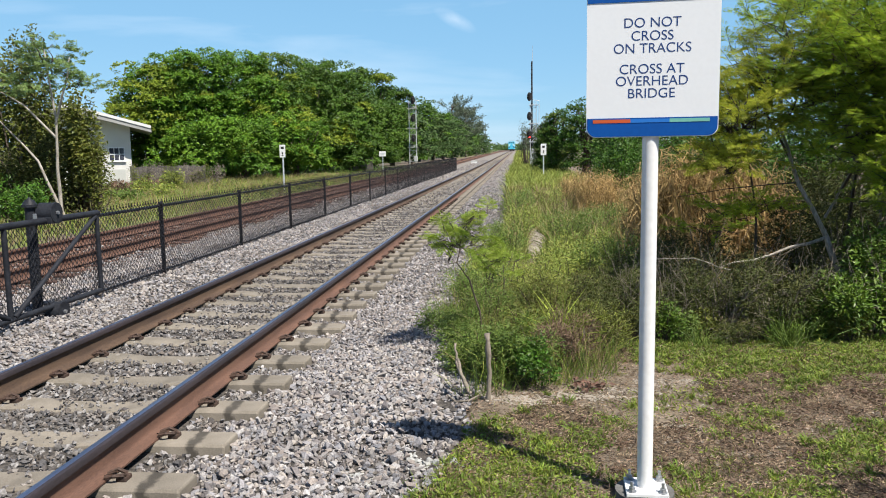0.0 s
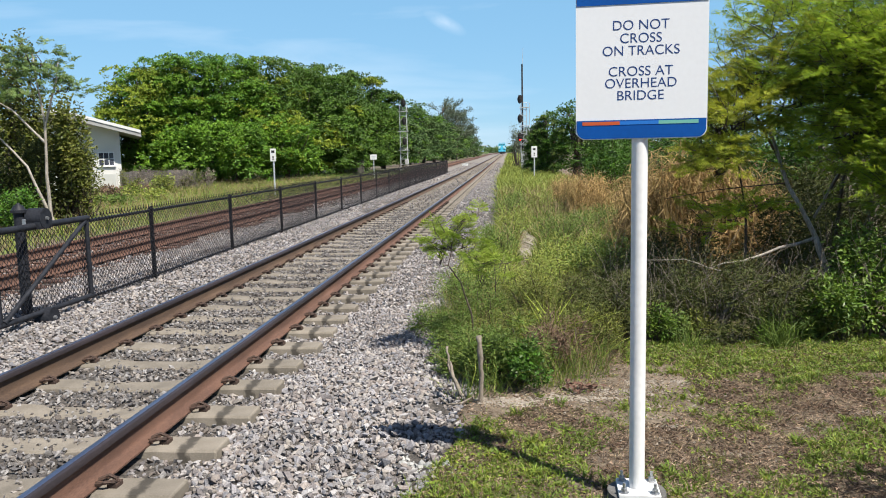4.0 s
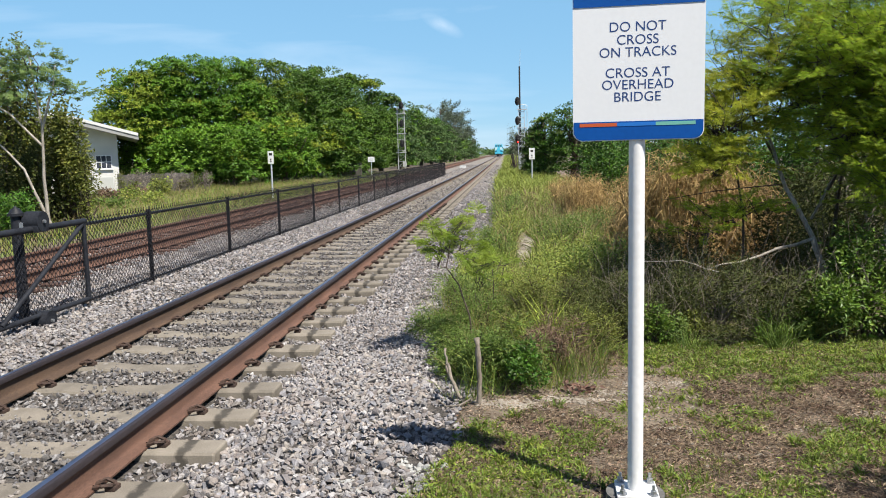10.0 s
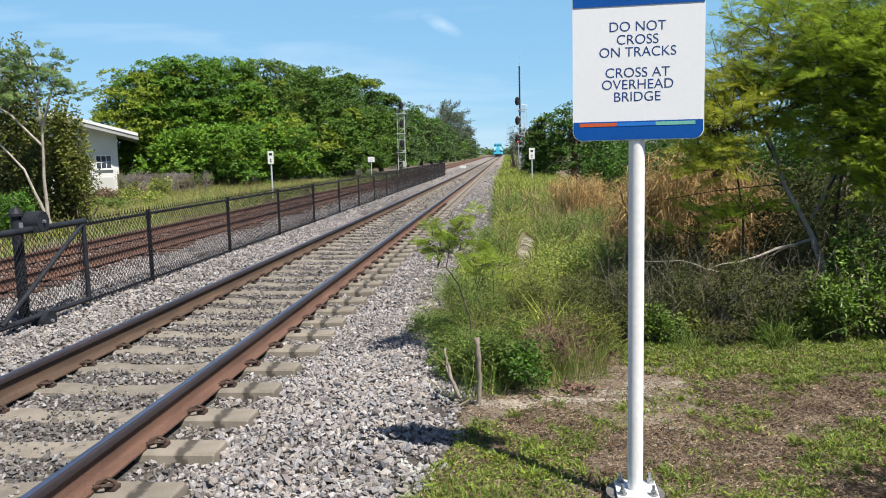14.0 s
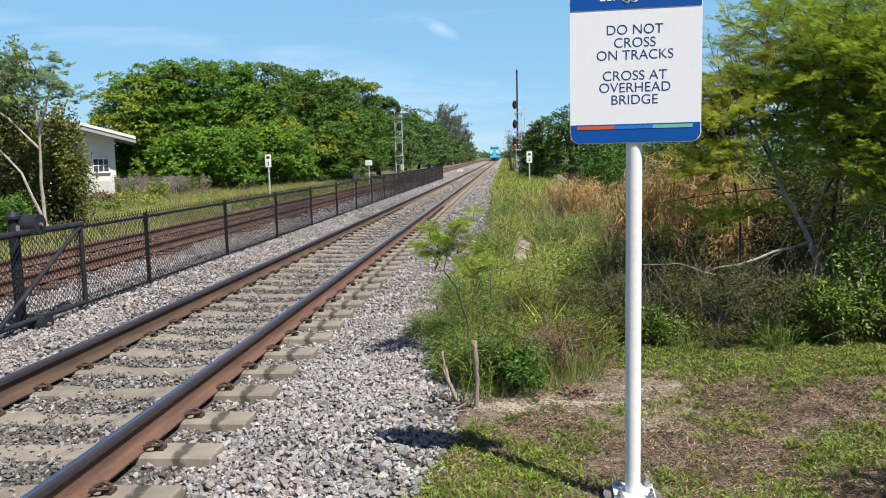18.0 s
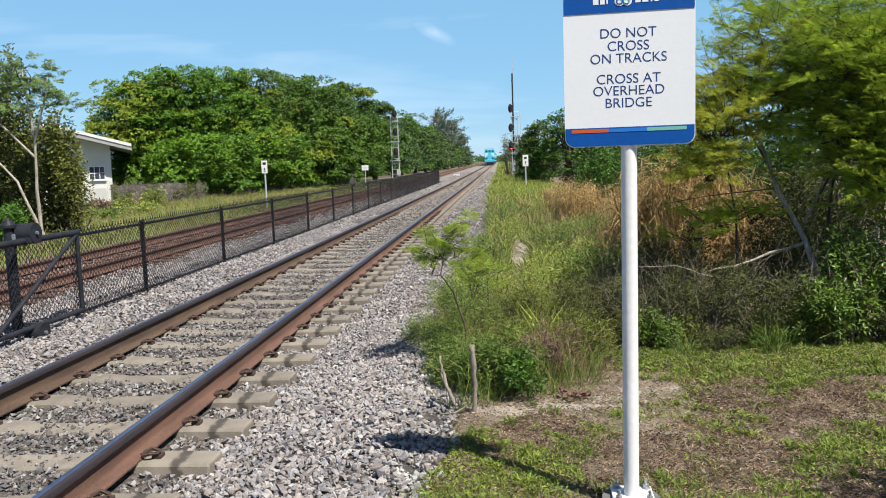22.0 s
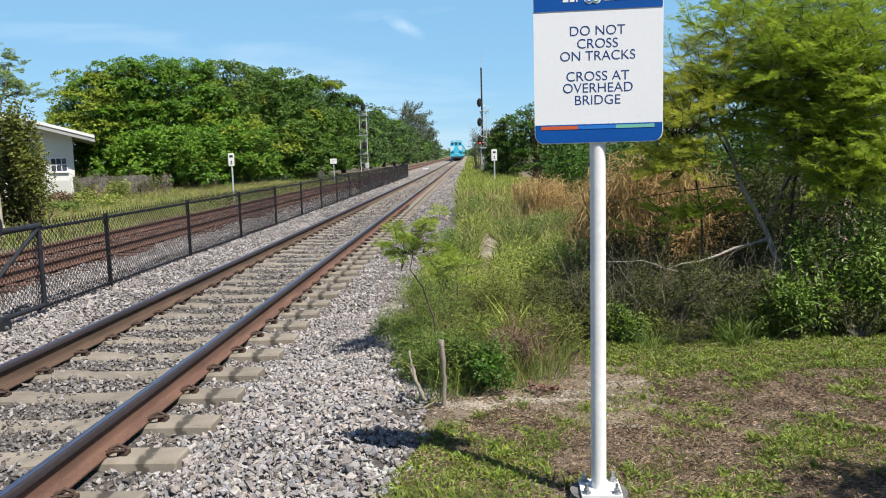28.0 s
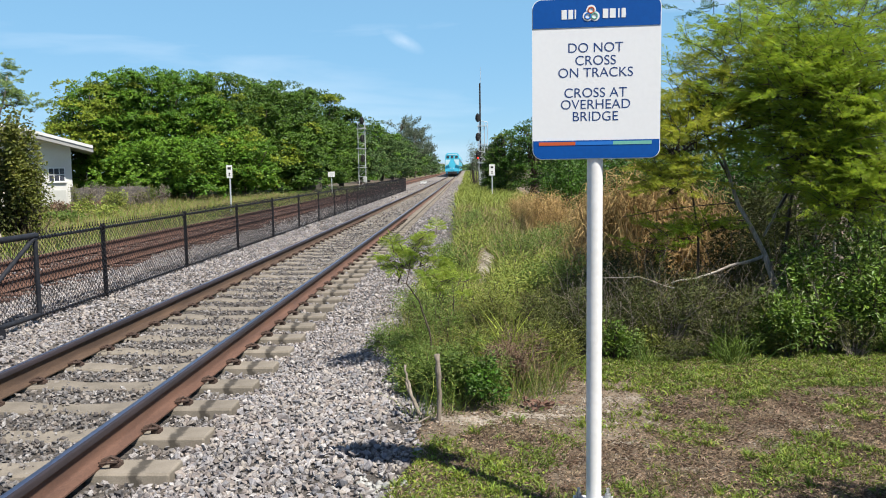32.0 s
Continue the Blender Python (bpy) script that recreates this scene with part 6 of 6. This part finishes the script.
tuft(0.33, 6.2, 0.72, 80, BLADE, 351, "bright green arching tuft of long grass")
tuft(0.47, 6.3, 0.66, 40, BLADE, 352, "bright green arching tuft of long grass")
tuft(2.28, 6.75, 0.42, 150, WEED, 353, "wide arching tuft of strap-leaved grass by the hedge", 0.06, 0.8, 0.3)
tuft(1.55, 6.75, 0.3, 80, WEED, 354, "tuft of green grass by the hedge", 0.08, 0.6, 0.35)
dl = np.random.default_rng(77)
dp = np.stack([dl.normal(0.49, 0.05, 60), dl.normal(5.48, 0.04, 60), np.zeros(60)], 1)
dp[:, 2] = soil_z(dp[:, 0], dp[:, 1]) + dl.uniform(0.01, 0.06, 60)
tagged(part("dead_leaves", mesh_np("dead_leaves", *leaves(dp, dl.uniform(0.03, 0.06, 60), dl), RUST), None), "small heap of rust-brown dead leaves", "leaves", kind="stuff")
cy = np.linspace(20, 72, 40)
cp = [(float(toe(y)) - 0.05 + 0.06 * math.sin(y * 0.7) + 0.04 * math.sin(y * 1.9), y, float(bed_z(float(toe(y)) - 0.05, y)) + 0.06) for y in cy]
tagged(part("cable", mesh_np("cable", *tube(cp, [0.028] * 40, 6), UNDER, smooth=True), None), "black cable lying along the ballast's edge", "cable")
tw_ = np.random.default_rng(79)
twigs = []
for k in range(330):
    a = np.array((tw_.uniform(0.9, 3.3), tw_.uniform(6.9, 7.6), tw_.uniform(-0.1, 0.45)))
    e = a + tw_.normal(size=3) * (0.2, 0.1, 0.1) + (0, 0, tw_.uniform(0.15, 0.5))
    twigs.append(tube(crooked(a, e, 5, 0.02, tw_), np.linspace(0.0035, 0.001, 5), 3))
tagged(part("dry_twigs", mesh_np("dry_twigs", *join(twigs), DEADWOOD, smooth=True), None), "thin dry grey twigs in the undergrowth", "twigs", kind="stuff")
# stakes and roots at the toe
sk = np.random.default_rng(81)
for pts, r0, label in (([(-0.215, 5.17, -0.05), (-0.212, 5.18, 0.2), (-0.222, 5.19, 0.41)], 0.019, "weathered grey wooden stake in the ballast's edge"),
                       ([(-0.36, 5.3, -0.03), (-0.45, 5.42, 0.14), (-0.46, 5.47, 0.27)], 0.010, "broken grey dead stem"), ([(-0.33, 5.15, 0.0), (-0.4, 5.2, 0.12), (-0.43, 5.3, 0.2)], 0.014, "split grey dead stump in gravel")):
    P = np.concatenate([crooked(pts[i], pts[i + 1], 5, 0.006, sk)[: 5 if i == len(pts) - 2 else 4] for i in range(len(pts) - 1)])
    ob = part("wooden_stake", mesh_np("wooden_stake", *tube(P, r0 * sk.uniform(0.75, 1.1, len(P)), 9), DEADWOOD, smooth=True), None)
    tagged(ob, label, "dead wood")
ob = part("dead_root", mesh_np("dead_root", *tube([(-0.48, 5.05, 0.02), (-0.42, 4.98, 0.0), (-0.34, 4.97, 0.01), (-0.27, 5.03, 0.03)], [0.006] * 4, 6), DEADWOOD), None)
tagged(ob, "thin pale bent root on the ground", "dead wood")

# ---- lawn ----


def lawn_area(x, y):
    edge = toe(y) + 0.10 + 0.12 * np.sin(y * 6.1) * np.sin(y * 2.7 + 1)
    bare = (x < 1.3) & (y > 4.95 + 0.2 * np.sin(x * 6)) & (y < 6.2)
    foot_ = (x - SX) ** 2 + (y - SY) ** 2 < 0.16 ** 2
    return (x > edge) & ~foot_ & ~(bare & (gr.random(x.shape) < 0.8))


def clumped(x, y, scale, level, seed):
    """Noise that gathers grass in patches."""
    v = np.sin(x * scale + seed) * np.sin(y * scale * 1.3 + seed * 2) + 0.6 * np.sin(x * scale * 2.7 - y * scale * 2.1 + seed) + 0.4 * np.sin(x * scale * 5.3 + y * scale * 4.7)
    return v + gr.normal(0, 0.5, x.shape) > level


def seen_lawn(x, y):
    return lawn_area(x, y) & (x < 0.62 * y + 0.1)


meadow("lawn", "short green lawn grass out towards the road", 18000, (-1.0, 7.0, -3.0, 6.5), (0.03, 0.08), LAWN, 3.0, 0.9, lambda x, y: ~seen_lawn(x, y) & (x > toe(y) + 0.1) & ((y < 3.3) | (x > 0.62 * y)))


def strawy(name, label, n, area, length, mat, slim, keep, flat, lift=0.004):
    """Short leaves or straws lying on the soil, joined."""
    x0, x1, y0, y1 = area
    p = np.stack([gr.uniform(x0, x1, n), gr.uniform(y0, y1, n), np.zeros(n)], 1)
    p = p[keep(p[:, 0], p[:, 1])]
    p[:, 2] = soil_z(p[:, 0], p[:, 1]) + lift + gr.uniform(0, 0.012, len(p))
    d = gr.normal(size=p.shape) * (1, 1, flat)
    s = gr.uniform(*length, len(p))
    tagged(part(name, mesh_np(name, *scatter(LEAF, p, basis(d, gr, 0.5), np.stack([s, s * slim, s], 1)), mat), None), label, "grass", kind="stuff")


def green_patch(x, y):
    return clumped(x, y, 3.0, 0.5, 1.7) | ((y > 5.9) & (gr.random(x.shape) < 0.8) & (x > 0.9)) | ((y < 4.3) & (x < 0.4) & (gr.random(x.shape) < 0.5))


def tussocks(n, blades, height):
    """Low creeping tussocks: blades that spread from many small crowns."""
    c = np.stack([gr.uniform(-0.75, 4.4, n), gr.uniform(3.2, 7.0, n)], 1)
    c = c[seen_lawn(c[:, 0], c[:, 1]) & green_patch(c[:, 0], c[:, 1])]
    k = np.repeat(np.arange(len(c)), blades)
    a, reach = gr.uniform(0, 2 * np.pi, len(k)), gr.uniform(0, 1, len(k)) * gr.uniform(0.02, 0.06, len(c))[k]
    p = np.stack([c[k, 0] + np.cos(a) * reach, c[k, 1] + np.sin(a) * reach, np.zeros(len(k))], 1)
    p[:, 2] = soil_z(p[:, 0], p[:, 1])
    h = gr.uniform(*height, len(c))[k] * gr.uniform(0.6, 1.2, len(k))
    d = np.stack([np.cos(a), np.sin(a), gr.uniform(-0.1, 0.5, len(k))], 1)
    tagged(part("lawn_tussocks", mesh_np("lawn_tussocks", *scatter(BLADES[2], p, basis(d, gr, 0.5), np.stack([h, h * 2.0, h], 1)), LAWN), None), "low spreading tussocks of coarse green grass", "grass", kind="stuff")


tussocks(2600, 30, (0.02, 0.062))
meadow("lawn", "short green lawn grass growing in patches", 80000, (-0.75, 4.4, 3.2, 7.0), (0.022, 0.062), LAWN, 2.2, 0.9, lambda x, y: seen_lawn(x, y) & green_patch(x, y))
strawy("lawn_weeds", "small green weed leaves in the lawn", 70000, (-0.75, 4.4, 3.2, 7.0), (0.012, 0.034), LAWN, 1.0, lambda x, y: seen_lawn(x, y) & green_patch(x, y), 0.5, 0.012)
strawy("dry_thatch", "dry brown thatch lying among the lawn grass", 230000, (-0.7, 4.4, 3.2, 6.9), (0.014, 0.045), THATCH, 0.28, lambda x, y: seen_lawn(x, y) & clumped(x, y, 2.4, -1.3, 4.1) & (~clumped(x, y, 3.0, 0.55, 1.7) | (gr.random(x.shape) < 0.6)), 0.35)
for i, (x, y, n) in enumerate([(-0.12, 4.55, 90), (-0.52, 4.45, 60), (-0.35, 3.85, 160), (-0.6, 3.8, 120), (1.02, 4.05, 110), (1.15, 4.15, 90), (-0.1, 3.95, 110), (0.1, 4.4, 70), (0.05, 5.02, 60), (0.45, 5.0, 50), (1.9, 3.9, 90), (0.9, 3.7, 60), (-0.45, 3.75, 140), (-0.25, 3.72, 160), (-0.05, 3.8, 140), (0.1, 3.75, 120), (-0.7, 3.72, 100), (0.15, 4.05, 90), (1.35, 3.85, 120)]):
    tuft(x, y, 0.068, n, LAWN, 380 + i, "small bright green grass tuft on thin soil", 0.07, 0.7, 0.7)
# bare sandy patches: crumbs of pale crust, thinning outward
for i, (x, y, rx, ry) in enumerate([(0.98, 5.72, 0.13, 0.09), (0.80, 5.5, 0.30, 0.07), (0.45, 5.3, 0.28, 0.06), (0.2, 5.1, 0.2, 0.05), (1.35, 5.75, 0.18, 0.05), (-0.05, 5.2, 0.16, 0.06), (1.9, 4.75, 0.14, 0.04), (2.3, 5.0, 0.12, 0.05), (1.3, 4.3, 0.16, 0.03),
                                    (2.55, 4.6, 0.12, 0.04), (1.0, 4.75, 0.10, 0.03), (0.35, 14.5, 0.11, 0.8), (0.42, 17.5, 0.11, 1.3), (0.2, 31.5, 0.14, 2.3)]):
    rr_ = np.random.default_rng(400 + i)
    n = int(260 + 7000 * rx * ry) if y < 10 else 900
    p = np.stack([rr_.normal(x, rx * 0.6, n), rr_.normal(y, ry * 0.6, n), np.zeros(n)], 1)
    p[:, 2] = soil_z(p[:, 0], p[:, 1]) + 0.002
    s_ = rr_.uniform(0.004, 0.014, n)[:, None] * (1.5, 1.2, 0.45) * (1.0 if y < 10 else 3.5)
    tagged(part("sand_patch", mesh_np("sand_patch", *scatter(CRUSHED[i % 12], p, spin(n, rr_), s_), SAND), None), "bare patch of pale dry sand crumbs", "sand", kind="stuff")
pebb = np.stack([gr.uniform(-0.3, 1.6, 420), gr.uniform(3.9, 6.0, 420), np.zeros(420)], 1)
pebb[:, 2] = soil_z(pebb[:, 0], pebb[:, 1]) + 0.004
tagged(part("pebbles", mesh_np("pebbles", *stones(pebb, gr.uniform(0.004, 0.016, 420), gr), SAND), None), "pale pebbles scattered on the soil", "stones", kind="stuff")

# ---- train ----


def vehicle(front):
    """A tall double-deck coach in cyan; the leading one has a cab."""
    ob = thing("train_car", "cyan double-deck cab car with dark windows leading the train" if front else "cyan double-deck passenger coach", "train", NEAR_X, 300, RAIL_TOP, group="train")
    L, W = 25.9, 3.0
    sec = [(-W / 2, 0.95), (W / 2, 0.95), (W / 2, 3.9), (W / 2 - 0.12, 4.5), (W / 2 - 0.45, 4.80), (-W / 2 + 0.45, 4.80), (-W / 2 + 0.12, 4.5), (-W / 2, 3.9)]
    bm = plate(sec, 0.25, L)
    part("body", bm, CYAN, ob, "cyan painted body")
    bm = plate([(x * 1.005, z + 0.012) for x, z in sec[3:7]] + [(-W / 2 + 0.2, 4.42), (W / 2 - 0.2, 4.42)][:0], 0.3, L - 0.05)
    part("roof", bm, CAR_ROOF, ob, "pale roof")
    part("pilot", box(B(), (0, 0.55, 0.62), (2.7, 0.8, 0.62), 0.1), UNDER, ob)
    part("underframe", box(B(), (0, L / 2, 0.8), (2.6, L - 3, 0.4), 0.05), UNDER, ob)
    for k in range(9):
        for z in (1.75, 3.45):
            for sx in (-1, 1):
                part("side_window", box(B(), (sx * W / 2, 3.0 + k * 2.4, z), (0.03, 1.7, 0.75)), GLASS, ob)
    if front:
        for x in (-0.92, 0, 0.92):
            part("windscreen", box(B(), (x, 0.235, 3.98), (0.56, 0.06, 0.52), 0.06), GLASS, ob)
        for sx in (-1, 1):  # pale wings that leave a blue wedge between them
            bm = plate([(sx * 1.42, 3.45), (sx * 0.35, 3.45), (sx * 0.75, 2.5), (sx * 1.42, 2.15)][::sx], 0.21, 0.245)
            part("nose_panel", bm, CAR_ROOF, ob, "pale panel on the nose")
            bm = plate([(sx * 1.42, 2.0), (sx * 0.7, 2.3), (sx * 0.55, 1.75), (sx * 1.42, 1.55)][::sx], 0.215, 0.245)
            part("stripe", bm, CYAN_DARK, ob)
            part("headlight", rod(B(), (sx * 0.3, 0.24, 1.6), (sx * 0.3, 0.16, 1.6), 0.10, seg=14), CAR_ROOF, ob)
            part("marker_light", rod(B(), (sx * 1.1, 0.24, 4.4), (sx * 1.1, 0.2, 4.4), 0.06, seg=12), CAR_ROOF, ob)
            part("ladder", box(B(), (sx * 1.15, 0.18, 0.75), (0.3, 0.1, 0.5), 0.02), CYAN_DARK, ob)
        part("gangway_door", box(B(), (0, 0.22, 2.0), (0.8, 0.06, 1.5), 0.02), CYAN, ob)
        part("coupler", box(B(), (0, 0.0, 0.72), (0.3, 0.6, 0.28), 0.05), UNDER, ob)
        part("brow", box(B(), (0, 0.22, 4.5), (1.9, 0.08, 0.18), 0.03), CAR_ROOF, ob)
    axles = []
    for yb in (2.6, 5.2, L - 5.2, L - 2.6):
        bm = rod(B(), (-0.82, 0, 0), (0.82, 0, 0), 0.08, seg=12)
        for sx in (-1, 1):
            rod(bm, (sx * 0.68, 0, 0), (sx * 0.82, 0, 0), 0.46, seg=24)
        w_ = part("wheelset", bm, UNDER, ob)
        w_.location = (0, yb, 0.46)
        axles.append(w_)
    for yb in (3.9, L - 3.9):
        part("bogie", box(B(), (0, yb, 0.62), (2.3, 3.4, 0.35), 0.08), UNDER, ob)
    return ob, axles


TRAIN = [vehicle(i == 0) for i in range(4)]


def train_y(t):
    """Where the leading car's face stands along the line."""
    return 381.0 - 6.7 * t


# far ends of the line
fg = thing("crossing_signal", "white level-crossing signal post far along the line", "signal", -12.6, 330, -0.3)
part("post", rod(B(), (0, 0, 0), (0, 0, 5.0), 0.12, seg=10), ALU, fg)
part("arm", box(B(), (1.5, 0, 4.6), (4.0, 0.15, 0.2)), ALU, fg)
part("case", box(B(), (-1.5, 0, 1.2), (2.2, 1.4, 2.6), 0.05), ALU, fg)
fr_ = np.random.default_rng(91)
pp, dd, ss = [], [], []
for k in range(60):
    x = fr_.uniform(-90, 90)
    if -17 < x < 5:
        x += 26 * math.copysign(1, x + 6)
    c = (x, fr_.uniform(420, 560), fr_.uniform(1.5, 5.0))
    p, d = blob_points(c, (6, 5, 3.4), 150, fr_, 0.5)
    pp.append(p), dd.append(d)
P, D = np.concatenate(pp), np.concatenate(dd)
P[:, 2] = np.maximum(P[:, 2], -0.2)
tagged(part("far_woods", mesh_np("far_woods", *leaves(P, fr_.uniform(1.0, 2.2, len(P)), fr_, D), FAR_LEAF), None), "hazy line of trees in the distance", "trees", kind="stuff")
pp = []
for k in range(26):
    p, d = blob_points((fr_.uniform(-26, 22), fr_.uniform(900, 980), fr_.uniform(1, 5)), (9, 6, 4.5), 60, fr_, 0.5)
    pp.append(p)
P = np.concatenate(pp)
P[:, 2] = np.maximum(P[:, 2], -0.2)
tagged(part("far_woods", mesh_np("far_woods", *leaves(P, fr_.uniform(2.0, 4.0, len(P)), fr_), FAR_LEAF), None), "trees closing the line far away", "trees", kind="stuff")


# ---- what moves ----
def motions():
    for i, (car, axles) in enumerate(TRAIN):
        walk(car, [(t, pose(NEAR_X, train_y(t) + i * 26.4, RAIL_TOP + float(grade(train_y(t) + i * 26.4)))) for t in range(0, 33, 2)])
        for a in axles:
            yb = a.location.y
            walk(a, [(k / 10, pose(0, yb, 0.46, math.degrees(6.7 * k / 10 / 0.46))) for k in range(321)])


motions()
